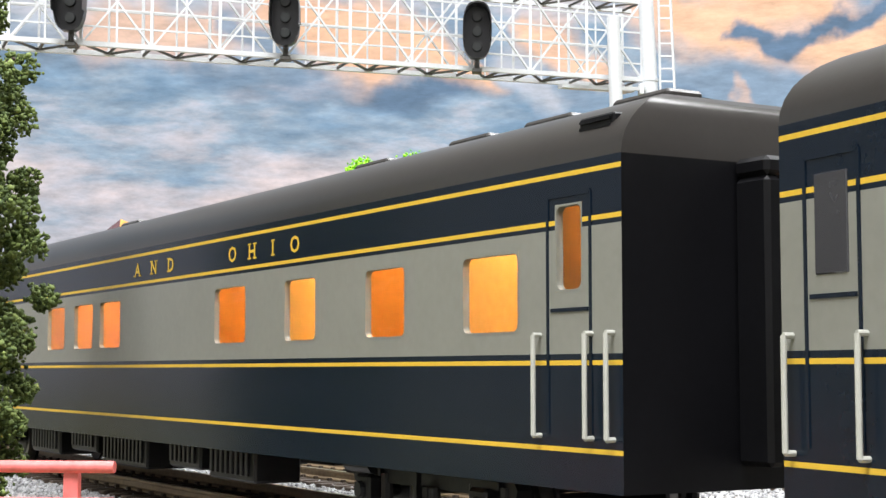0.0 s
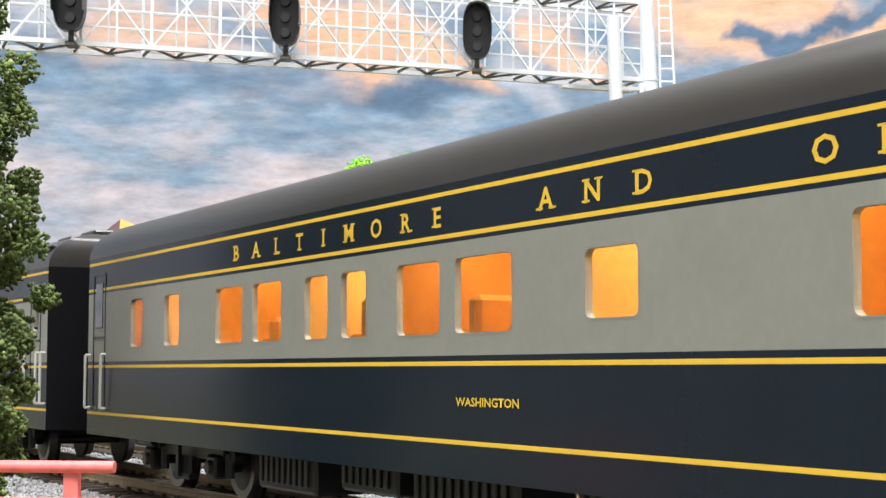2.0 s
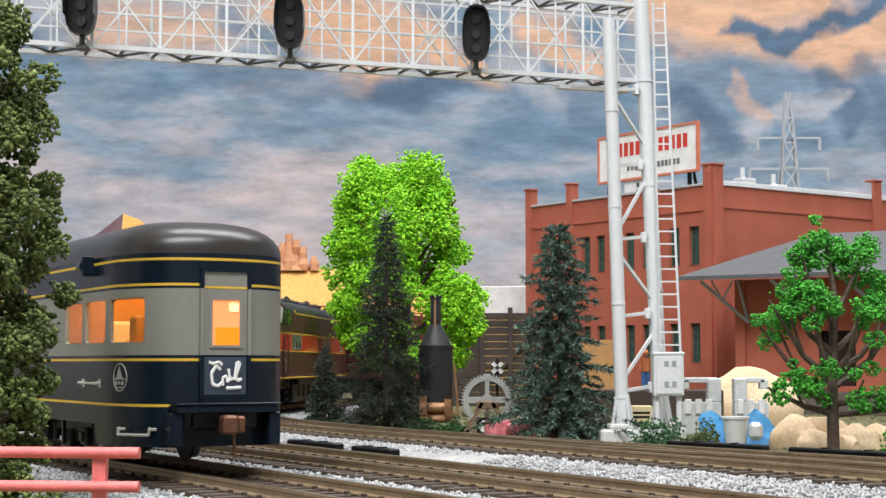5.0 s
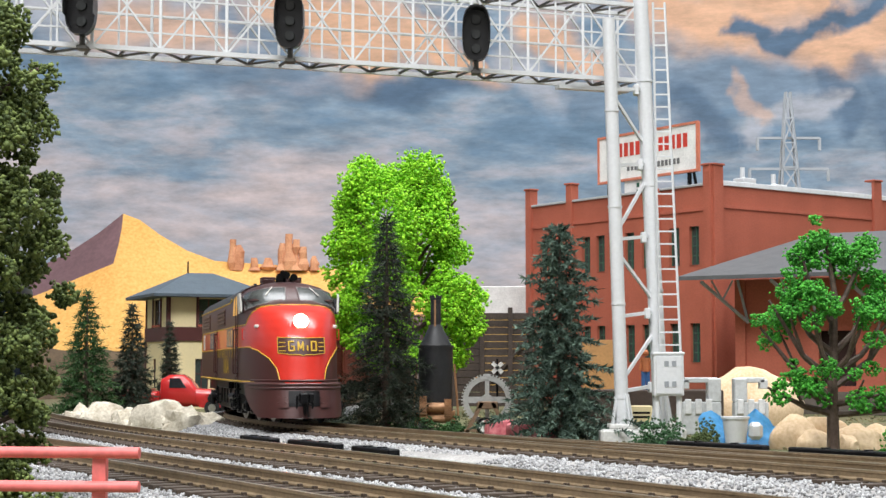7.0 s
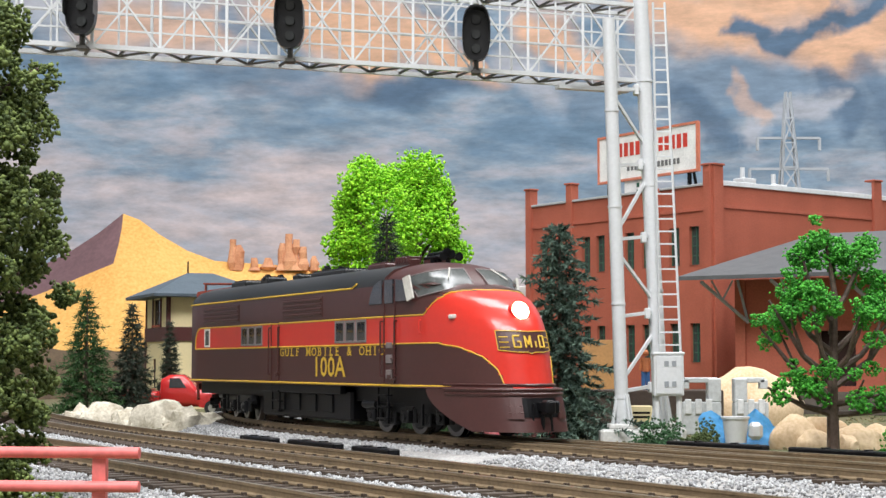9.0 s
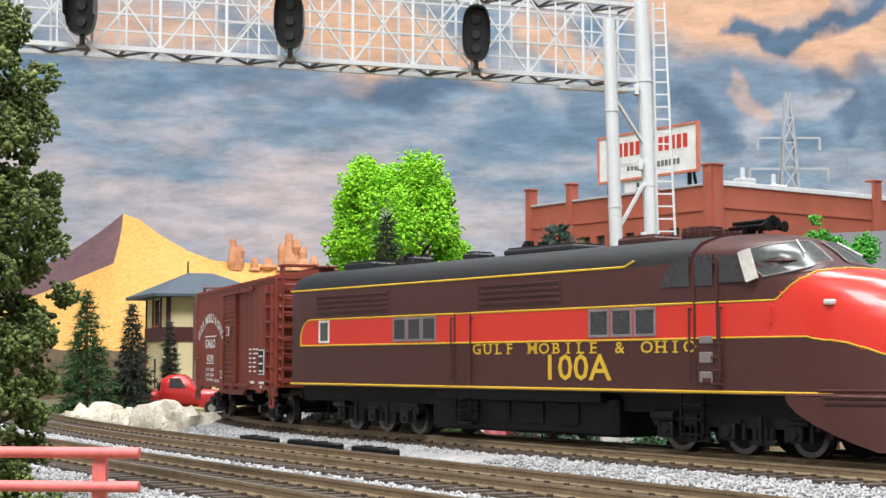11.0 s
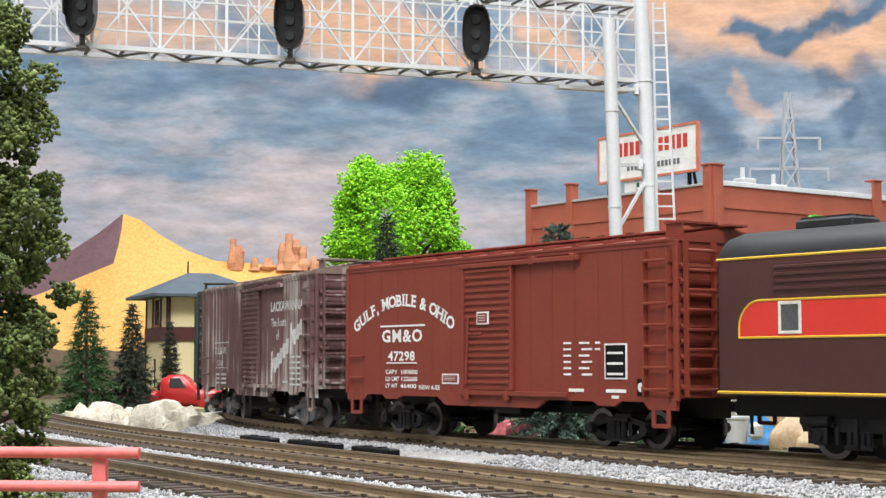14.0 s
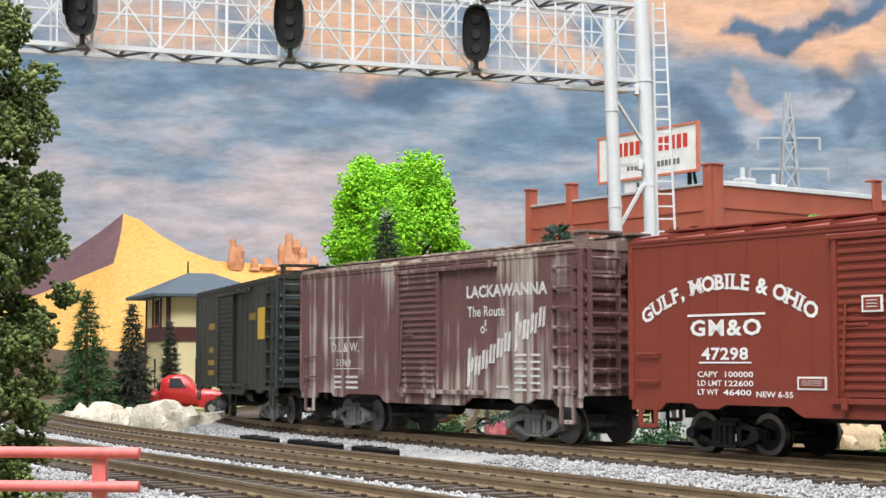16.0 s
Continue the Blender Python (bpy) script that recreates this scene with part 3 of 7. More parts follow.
    # ends
    for e in (-1, 1):
        for i in range(9):
            z = 15 + i * 3.5
            bm = bmesh.new()
            rod(bm, (e * (H + 0.05), -W + 1, z), (e * (H + 0.05), W - 1, z), 0.8, n=8)
            part("end_rib", bm, end_mat, t)
        for y in (-W, W):
            bm = bmesh.new()
            box(bm, e * (H - 0.6), e * (H + 0.9), y - 0.4, y + 0.4, 12, 49, 0.1)
            part("corner_post", fixed(bm), end_mat, t)
        bm = bmesh.new()
        side = -e
        for y in (6.5, 15.5):
            box(bm, e * (H + 0.6), e * (H + 2.0), side * (y - 0.3), side * (y + 0.3), 13, 49)
        end_ladder = part("end_ladder", bm, end_mat, t)
        for i in range(8):
            z = 14.5 + i * 4.6
            bm = bmesh.new()
            rod(bm, (e * (H + 1.9), side * 6.5, z), (e * (H + 1.9), side * 15.5, z), 0.4, n=6)
            part("rung", bm, end_mat, end_ladder)
        coupler(t, e * H, e)
    bm = bmesh.new()
    wheel_x = H + 3.2
    wy = -1.5
    rod(bm, (H, wy, 44.5), (wheel_x + 0.6, wy, 44.5), 0.5, n=8)
    for k in range(6):
        a = k * math.pi / 3
        bar(bm, (wheel_x, wy, 44.5), (wheel_x, wy + 3.6 * math.cos(a), 44.5 + 3.6 * math.sin(a)), 0.4, 0.4)
    ribbon(bm, [(wheel_x, wy + 3.8 * math.cos(k * math.pi / 10), 44.5 + 3.8 * math.sin(k * math.pi / 10)) for k in range(21)], 0.42)
    box(bm, H, H + 2.6, wy - 1.6, wy + 1.6, 36, 41, 0.2)
    rod(bm, (H + 1.4, wy, 41), (H + 1.4, wy, 44.5), 0.4, n=6)
    part("brake_wheel", fixed(bm), BLACK if end_mat is LACK_BROWN else end_mat, t, "spoked brake wheel on the car end")
    # underframe
    bm = bmesh.new()
    box(bm, -H + 3, H - 3, -3, 3, 7.6, 12.6)
    for x in (-30, -12, 12, 30):
        box(bm, x - 1, x + 1, -15, 15, 10, 12.6)
    rod(bm, (-6, -8, 8.6), (4, -8, 8.6), 2.6, n=12)
    rod(bm, (14, 8, 8.6), (22, 8, 8.6), 2.2, n=12)
    part("underframe", fixed(bm), BLACK, t)
    trucks = [freight_truck(t, x, truck_mat) for x in (-46, 46)]
    return t, trucks


def bars(parent, rects, y, mat, name="marking", label=""):
    """Plain bars in place of writing too small to read: x0, x1, z0, z1."""
    bm = bmesh.new()
    for x0, x1, z0, z1 in rects:
        box(bm, x0, x1, y - 0.05, y + 0.25, z0, z1)
    return tagged(part(name, bm, mat, parent, label), kind="stuff" if len(rects) > 1 else "")


def red_boxcar():
    t, trucks = boxcar("boxcar red steel boxcar with white lettering on the curved track", BOX_RED, BOX_RED, BOX_RED, TRUCK_BLACK)
    y = -17.78
    words = "GULF, MOBILE & OHIO"
    advance = {"I": 0.55, "M": 1.3, " ": 0.5, ",": 0.5, "L": 0.9, "F": 0.9, "&": 1.1, "O": 1.12, "G": 1.08}
    steps = [advance.get(ch, 1.0) for ch in words]
    whole, past = sum(steps), 0.0
    for ch, step in zip(words, steps):
        u = 2 * (past + step / 2) / whole - 1
        past += step
        if ch != " ":
            lettering(ch, 4.7, -41.7 + 25.0 * u, y, 37.2 - 7.6 * u * u, WHITE, t, wide=1.08, bold=0.032, turn=-30 * u, middle=True, serif=True)
    bars(t, [(-53, -30.2, 31.2, 31.7)], y, WHITE)
    lettering("GM&O", 4.9, -41.7, y, 26.9, WHITE, t, bold=0.03, middle=True, space=1.15, fill=20.9)
    lettering("47298", 3.7, -41.9, y, 21.5, WHITE, t, bold=0.025, middle=True, space=1.05, fill=13.9)
    bars(t, [(-49.6, -34.3, 20.6, 20.95)], y, WHITE)
    small = []
    for one, two, z in (("CAPY", "100000", 17.6), ("LD LMT", "122600", 15.6), ("LT WT", "46400", 13.6)):
        lettering(one, 1.75, -50.2, y, z, WHITE, t, bold=0.02, fill=6.2 if len(one) < 6 else 7.2)
        lettering(two, 1.75, -42.4, y, z, WHITE, t, bold=0.02, fill=8.2)
    lettering("NEW 6-55", 1.75, -33.0, y, 13.3, WHITE, t, bold=0.02, fill=10.2)
    for k in range(6):
        z = 29.0 - k * 1.55 - 3.6
        small += [(31 + q, 31.7 + q, z, z + 0.5) for q in range(3)] + [(37 + q + (k % 2), 37.7 + q + (k % 2), z, z + 0.5) for q in range(4)] + ([(43 + q, 43.7 + q, z, z + 0.5) for q in range(2)] if k < 2 else [])
    small += [(33, 38.5, 13.6, 14.4), (47, 54, 13.6, 14.4), (49, 51.5, 12.2, 12.9)]
    bars(t, small, y, WHITE)
    def placard(x0, x1, z0, z1, yy, black=False):
        p = bars(t, [(x0, x1, z0, z1)], yy, WHITE, "placard", "small framed notice")
        bars(p, [(x0 + 0.5, x1 - 0.5, z0 + 0.4, z1 - 0.4)], yy - 0.1, BLACK if black else BOX_RED, "placard_field")
        q = (z1 - z0 - 1.6) / 5 * 0.5
        bars(p, [(x0 + 1.2, x1 - 1.2, z0 + 1.0 + 3.6 * i * q, z0 + 1.0 + 3.6 * i * q + q * 0.8) for i in range(3)], yy - 0.2, WHITE)
    placard(-21.5, -13.8, 15.0, 17.8, y)
    placard(-3.5, 1.6, 31.0, 34.4, -19.2)
    placard(46.5, 54.5, 16.8, 25.4, y, True)
    bars(t, [(58.0, 61.0, 12.9, 17.0)], y, BLACK, "placard")
    bm = bmesh.new()
    rod(bm, (59.5, y - 0.2, 15.0), (59.5, y, 15.0), 1.1, n=16)
    part("white_dot", bm, WHITE, t)
    return t, trucks


def brown_boxcar():
    t, trucks = boxcar("weathered brown steel boxcar with flaking roof and streaks", LACK_BROWN, LACK_LIGHT, LACK_BROWN, TRUCK_GREY, (-12.3, 9.6))
    y = -17.78
    pale = material("faded_white_lettering", (0.55, 0.54, 0.53), 0.8, second=(0.72, 0.72, 0.71), spread=300, grain=1500, bump=0)
    lettering("LACKAWANNA", 4.4, 22.0, y, 38.4, pale, t, bold=0.035, fill=36)
    lettering("The Route", 4.0, 22.6, y, 33.2, pale, t, wide=1.0, bold=0.012)
    lettering("of", 4.2, 29.0, y, 28.3, pale, t, wide=1.0, bold=0.012, turn=20)
    # a slanting row of plain upright bars
    bm = bmesh.new()
    for i in range(10):
        x = 22.4 + i * 3.4 + (1.4 if i > 5 else 0)
        z = 15.8 + i * 1.55
        tall = i in (0, 6)
        for u, w, drop in ((0, 1.05, 1.6 if tall else 0), (1.65, 0.85, -2.6 if tall else 0)):
            h = (8.6 if tall else 5.0) + drop - (2.6 if tall and u else 0)
            extrude_y(bm, [(x + u, z - drop), (x + u + w, z - drop + 0.4), (x + u + w + 0.5, z - drop + h + 0.4), (x + u + 0.5, z - drop + h)], y - 0.05, y + 0.2)
    tagged(part("slanted_marking", fixed(bm), pale, t, "slanting faded white marking"), kind="stuff")
    lettering("D.L.& W.", 4.0, -52, y, 24.2, pale, t, wide=1.1, bold=0.01)
    lettering("51969", 3.0, -49, y, 19.8, pale, t, wide=1.2, bold=0.01)
    bars(t, [(-53, -33, 28.4, 28.7), (-51, -34, 18.9, 19.15)], y, pale)
    small = []
    for k in range(3):
        small += [(-50, -46, 16.2 - k * 1.6, 16.9 - k * 1.6), (-43, -36, 16.2 - k * 1.6, 16.9 - k * 1.6)]
    for k in range(6):
        small += [(44, 49, 22.5 - k * 1.8, 23.1 - k * 1.8), (51, 55, 22.5 - k * 1.8, 23.1 - k * 1.8)]
    small += [(36, 41, 14.2, 14.8)]
    bars(t, small, y, pale)
    return t, trucks


def dark_boxcar():
    t, trucks = boxcar("olive black boxcar with a yellow emblem and pale roof edge", OLIVE_BLACK, OLIVE_BLACK, TEAL_BLACK, TRUCK_GREY, (-22, 6))
    y = -17.78
    bars(t, [(44, 54, 29, 40)], y, GOLD, "emblem", "yellow square emblem")
    bars(t, [(30, 40, 36, 38.5), (-45, -33, 34, 36.5), (-46, -34, 20, 22), (-46, -34, 16, 18), (-44, -36, 25, 27)], y, material("dull_yellow_lettering", (0.30, 0.20, 0.03), 0.7))
    return t, trucks


# ---- diesel locomotive ----
HEADLIGHT = glowing("bright_headlight", (1.0, 0.86, 0.55), 60.0)
GREY_GLASS = material("grey_cab_glass", (0.075, 0.082, 0.08), 0.22, vary=0.25, bump=0.0, spec=0.5)
DARK_PANE = material("dark_cabin_glass", (0.03, 0.03, 0.035), 0.08, vary=0.2, bump=0.0, coat=0.6)
FRAME_GREY = material("grey_window_frame", (0.20, 0.17, 0.17), 0.5, bump=0.0)
BEIGE = material("pale_moulding", (0.62, 0.60, 0.55), 0.5, bump=0.0)
E7_TIP = [(2.5, 126.0), (8, 124.4), (12.5, 122.8), (14.5, 121.8), (18, 120.8), (22, 119.8), (26, 118.6), (30, 116.8), (33, 114.6), (36, 111.3), (38.5, 107.2), (40.5, 101.5), (41.8, 95.0), (42.6, 91.2), (45.5, 87.6), (48.0, 83.5), (49.6, 78.5), (50.6, 70.0)]
E7_WIDE = [(2.5, 17.8), (12, 17.4), (16, 17.5), (40, 17.5), (43, 16.9), (46, 15.4), (48, 13.0), (49.6, 8.5), (50.6, 3.0)]


def e7_skin(z, a):
    """Point of the nose and cab at height z; a runs from -1 (near side, back) over 0 (tip) to 1."""
    tip = float(np.interp(z, [p[0] for p in E7_TIP], [p[1] for p in E7_TIP]))
    w = float(np.interp(z, [p[0] for p in E7_WIDE], [p[1] for p in E7_WIDE]))
    back = 62.0
    n = 2.9 if z < 14 else (2.35 if z < 42.3 else 4.2)
    if z > 40:
        n = float(np.interp(z, [40, 42.3, 43], [2.35, 2.6, 4.2]))
    ang = (1 - abs(a)) * math.pi / 2
    c, s = math.cos(ang), math.sin(ang)
    r = (abs(c) ** n + abs(s) ** n) ** (-1 / n)
    return Vector((back + (tip - back) * r * s, math.copysign(w * r * c, a) if a else 0.0, z))


def locomotive():
    t = thing("diesel_locomotive", "maroon and scarlet streamlined diesel locomotive with gold stripes", "locomotive")
    R = -119.6  # rear end
    # body behind the cab
    bm = bmesh.new()
    side = [(-17.5, 13.6), (-17.5, 26.2), (-17.5, 34.3), (-17.5, 43.6), (-16.6, 46.0), (-13.8, 48.4), (-8, 50.2), (0, 50.8)]
    ring = side + [(-y, z) for y, z in side[-2::-1]]
    xs = [R, R + 1.2, R + 9, 62.0]
    loft(bm, [[(x, y * (0.97 if i == 0 else 1), z) for y, z in ring] for i, x in enumerate(xs)])
    fixed(bm)
    for f in bm.faces:
        f.material_index = 1 if f.calc_center_median().z > 44.2 else 0
    part("body", bm, [MAROON, ROOF_BLACK], t, smooth=True)
    # cab and nose
    bm = bmesh.new()
    zs = [2.5 + i * 0.75 for i in range(65)]
    zs = [z for z in zs if z <= 50.6]
    n = 72
    def red(z, a):
        p = e7_skin(z, a)
        y = abs(p.y)
        low = 26.2 if p.x < 96 else float(np.interp(y, [0, 7.4, 8.2, 10.5, 13.5, 16.0], [13.8, 14.2, 18.5, 22.3, 25.0, 26.2]))
        if p.x >= 96 and y > 16:
            low = 26.2
        high = float(np.interp(p.x, [60, 86.5, 90, 95, 101], [34.3, 34.3, 37.5, 40.6, 41.9]))
        return low < z < high
    vs = [[bm.verts.new(e7_skin(z, -1 + 2 * i / n)) for i in range(n + 1)] for z in zs]
    for j in range(len(zs) - 1):
        zm = (zs[j] + zs[j + 1]) / 2
        for i in range(n):
            am = -1 + 2 * (i + 0.5) / n
            p = e7_skin(zm, am)
            if zm < 13.6:
                continue
            f = bm.faces.new((vs[j][i], vs[j][i + 1], vs[j + 1][i + 1], vs[j + 1][i]))
            f.material_index = 1 if red(zm, am) else 0
    bm.faces.new(vs[-1])
    bmesh.ops.delete(bm, geom=[v for v in bm.verts if not v.link_faces], context="VERTS")
    part("nose", fixed(bm), [MAROON, SCARLET], t, "rounded scarlet nose over a maroon pilot", smooth=True)
    # pilot skirt, cut back in a curve over the front truck
    bm = bmesh.new()
    rings = []
    for j in range(17):
        z = 2.5 + 11.1 * j / 16
        cut = 89.5 + 22.5 * (1 - j / 16) ** 1.7
        limit = min((k / 400 for k in range(1, 401)), key=lambda a: abs(e7_skin(z, a).x - cut))
        rings.append([e7_skin(z, limit * (-1 + i / 24)) for i in range(49)])
    loft(bm, rings, closed=False)
    part("pilot", fixed(bm), MAROON, t, "smooth maroon pilot skirt", smooth=True)
    # red band on each side
    for s in (-1, 1):
        bm = bmesh.new()
        arc = [(R + 6.5, 26.2)] + [(R + 12.5 - 6 * math.cos(k * math.pi / 12), 28.3 + 6 * math.sin(k * math.pi / 12)) for k in range(0, 7)]
        extrude_y(bm, [(62, 26.2), (62, 34.3)] + [(x, min(z, 34.3)) for x, z in arc[::-1]], s * 17.4, s * 17.56)
        part("red_band", fixed(bm), SCARLET, t)
        bm = bmesh.new()
        pts = [(62, s * 17.56, 26.2)] + [(x, s * 17.56, min(z, 34.3)) for x, z in arc] + [(62, s * 17.56, 34.3)]
        ribbon(bm, pts, 0.28)
        ribbon(bm, [(R, s * 17.55, 14.2), (62, s * 17.55, 14.2)], 0.34)
        ribbon(bm, [(R, s * 17.5, 43.7), (40, s * 17.5, 43.7), (43, s * 17.3, 45.0)], 0.3)
        # stripes carried round the nose
        low, high = [], []
        for i in range(60):
            a = s * (1 - i / 59)
            zl = next((z for z in np.arange(13.5, 30, 0.2) if red(z + 0.01, a)), None)
            zh = next((z for z in np.arange(43.5, 30, -0.2) if red(z - 0.01, a)), None)
            if zl is not None and (i < 59 * 0.93):
                q = e7_skin(zl, a)
                if abs(q.y) > 7.3:
                    low.append(q)
            if zh is not None:
                high.append(e7_skin(zh, a))
        if low:
            for z in np.arange(low[-1].z, 13.9, -0.8):
                a_best = min((s * k / 200 for k in range(201)), key=lambda a: abs(abs(e7_skin(z, a).y) - 7.4))
                low.append(e7_skin(z, a_best))
        ribbon(bm, low, 0.21)
        ribbon(bm, high, 0.21)
        sill = [e7_skin(14.2, s * (1 - i / 40)) for i in range(18)]
        ribbon(bm, sill, 0.34)
        part("gold_stripe", bm, GOLD, t)
    # louvred panels
    for s in (-1, 1):
        for x0, x1 in ((R + 16, R + 57), (R + 101, R + 136)):
            bm = bmesh.new()
            box(bm, x0, x1, s * 17.45, s * 17.7, 35.7, 42.3, 0.08)
            for k in range(4):
                z = 36.2 + k * 1.55
                box(bm, x0 + 0.6, x1 - 0.6, s * 17.6, s * 18.0, z, z + 1.0, 0.25)
            part("louvre", bm, MAROON, t)
    # side windows
    for s in (-1, 1):
        for x0, x1 in [(18.2, 23.4)] + [(60 + k * 7.4, 66 + k * 7.4) for k in range(3)] + [(147 + k * 8.2, 153.6 + k * 8.2) for k in range(3)]:
            bm = bmesh.new()
            for a, b, c, d in ((x0 - 0.5, x1 + 0.5, 33.2, 33.9), (x0 - 0.5, x1 + 0.5, 26.9, 27.6), (x0 - 0.5, x0 + 0.2, 27.6, 33.2), (x1 - 0.2, x1 + 0.5, 27.6, 33.2)):
                box(bm, R + a, R + b, s * 17.5, s * 17.85, c, d, 0.08)
            w = part("window", bm, BEIGE if x0 < 20 else FRAME_GREY, t)
            bm = bmesh.new()
            box(bm, R + x0, R + x1, s * 17.45, s * 17.66, 27.4, 33.4)
            part("pane", bm, DARK_PANE if x0 > 20 else GREY_GLASS, w)
        # doors
        for x0, x1, z1 in ((90.2, 97.4, 34.8), (183.2, 190.4, 46.2)):
            bm = bmesh.new()
            for x in (x0, x1):
                box(bm, R + x - 0.25, R + x + 0.25, s * 17.5, s * 17.75, 14.8, min(z1, 43.5))
            box(bm, R + x0, R + x1, s * 17.5, s * 17.7, min(z1, 43.5) - 0.3, min(z1, 43.5) + 0.3)
            box(bm, R + x0 + 2.4, R + x1 - 2.0, s * 17.5, s * 17.9, 16.2, 17.4, 0.1)
            part("door", bm, MAROON, t)
        for x in (89.2, 98.2, 182.0, 191.6):
            bm = bmesh.new()
            rod(bm, (R + x, s * 18.3, 17), (R + x, s * 18.3, 33), 0.25, n=6)
            for z in (17, 33):
                rod(bm, (R + x, s * 17.4, z), (R + x, s * 18.3, z), 0.25, n=6)
            part("handrail", bm, MAROON, t)
        # cab side windows with a rounded back
        bm = bmesh.new()
        out = [(172.5, 38.2), (173.5, 41), (176, 43.8), (179.5, 45.0), (181.6, 45.2), (181.6, 38.2)]
        extrude_y(bm, [(R + x, z) for x, z in out], s * 17.2, s * 17.75)
        extrude_y(bm, [(R + x, z) for x, z in ((183.5, 38.2), (183.5, 45.2), (189, 45.2), (189, 38.2))], s * 17.0, s * 17.72)
        extrude_y(bm, [(R + x, z) for x, z in ((191, 38.6), (191, 45), (198, 44.4), (200, 38.6))], s * 16.6, s * 17.66)
        w = part("cab_window", fixed(bm), DARK_PANE, t)
        bm = bmesh.new()
        bar(bm, (R + 201.0, s * 17.6, 38.8), (R + 199.0, s * 18.0, 45.4), 0.7, 3.0)
        part("sun_wing", bm, BEIGE, t, "pale wind deflector")
    # windshields
    for s in (-1, 1):
        for name, mat, lift, grow, off in (("windshield_frame", MAROON, 0.15, 0.55, 0), ("windshield", GREY_GLASS, 0.38, 0.0, 1)):
            bm = bmesh.new()
            rows = []
            for i in range(9):
                a = s * (0.085 - grow * 0.02 + (0.60 + grow * 0.05) * i / 8)
                z0 = 42.9 - grow - 3.6 * (i / 8) ** 1.3
                z1 = 47.7 + grow - 2.4 * (i / 8) ** 2
                row = []
                for k in range(5):
                    z = z0 + (z1 - z0) * k / 4
                    p = e7_skin(z, a)
                    row.append(p + Vector((lift, math.copysign(lift * 0.5, s), lift * 0.5)))
                rows.append(row)
            loft(bm, rows, closed=False, caps=False)
            pane = part(name, fixed(bm), mat, t, smooth=True)
            if off:
                bm = bmesh.new()
                ribbon(bm, [r[0] for r in rows] + rows[-1][1:] + [r[-1] for r in rows[-2::-1]] + rows[0][-2::-1], 0.2)
                part("gasket", bm, FRAME_GREY, pane)
        bm = bmesh.new()
        a = s * 0.3
        rod(bm, e7_skin(47.6, a) + Vector((0.8, 0, 0.3)), e7_skin(44.2, a * 1.15) + Vector((1.0, 0, 0.5)), 0.22, n=6)
        part("wiper", bm, BEIGE, t)
        # marker light
        bm = bmesh.new()
        p = e7_skin(33.4, s * 0.52)
        box(bm, p.x - 1.2, p.x + 1.2, p.y - 1.0, p.y + 1.0, 32.9, 34.1, 0.3)
        part("marker_light", bm, BEIGE, t)
        bm = bmesh.new()
        p = e7_skin(31, s * 0.72)
        ribbon(bm, [p + Vector((0, s * 0.2, 1.8)), p + Vector((0.3, s * 0.9, 1.8)), p + Vector((0.3, s * 0.9, -1.8)), p + Vector((0, s * 0.2, -1.8))], 0.22)
        part("grab_iron", bm, SCARLET, t)
    # headlight
    bm = bmesh.new()
    c = e7_skin(34.7, 0)
    d = Vector((1, 0, 0.42)).normalized()
    rod(bm, c - d * 4, c + d * 1.0, 3.2, 2.9, 28)
    h = part("headlight", bm, SCARLET, t, smooth=True)
    bm = bmesh.new()
    rod(bm, c + d * 0.9, c + d * 1.4, 2.6, 2.2, 28)
    part("headlight_lens", bm, HEADLIGHT, h, "glowing round headlight")
    # winged plate, unlettered
    def plate(y, z, lift):
        a = min((k / 200 - 1 for k in range(401)), key=lambda a: abs(e7_skin(z, a).y - y))
        return e7_skin(z, a) + Vector((lift, 0, 0))
    def patch(cols, lift, name, mat, parent):
        bm = bmesh.new()
        loft(bm, [[plate(y, z0 + (z1 - z0) * k / 4, lift) for k in range(5)] for y, z0, z1 in cols], closed=False, caps=False)
        return part(name, fixed(bm), mat, parent)
    cols = [(y, 23.6 + 0.14 * max(0, abs(y) - 4) - (0.4 if abs(y) < 1 else 0), 29.2 + 0.03 * abs(y)) for y in np.linspace(-8.0, 8.0, 17)]
    badge = patch(cols, 0.30, "winged_badge", MAROON, t)
    badge["label"] = "winged maroon plate with gold border"
    bm = bmesh.new()
    top = [plate(y, z1, 0.4) for y, z0, z1 in cols]
    low = [plate(y, z0, 0.4) for y, z0, z1 in cols]
    ribbon(bm, top + low[::-1] + top[:1], 0.13)
    for y0, y1 in ((-7.6, -5.6), (5.6, 7.6)):
        for z in (24.9, 26.3, 27.7):
            ribbon(bm, [plate(y0, z, 0.4), plate(y1, z, 0.4)], 0.16)
    part("badge_border", bm, GOLD, badge)
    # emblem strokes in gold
    bm = bmesh.new()
    for y, z0, z1 in ((-4.6, 24.9, 28.0), (-2.9, 24.9, 26.4), (-1.5, 24.9, 28.0), (0.2, 24.9, 28.0), (1.6, 25.0, 26.6), (3.0, 25.0, 28.0), (4.7, 25.0, 28.0)):
        ribbon(bm, [plate(y, z0, 0.5), plate(y, z1, 0.5)], 0.26)
    for y0, y1, z in ((-4.6, -2.9, 28.0), (-4.6, -2.9, 24.9), (3.0, 4.7, 28.0), (3.0, 4.7, 25.0)):
        ribbon(bm, [plate(y0, z, 0.5), plate(y1, z, 0.5)], 0.26)
    ribbon(bm, [plate(-1.5, 28.0, 0.5), plate(-0.65, 25.6, 0.5), plate(0.2, 28.0, 0.5)], 0.26)
    ribbon(bm, [plate(-3.7, 26.4, 0.5), plate(-2.9, 26.4, 0.5)], 0.26)
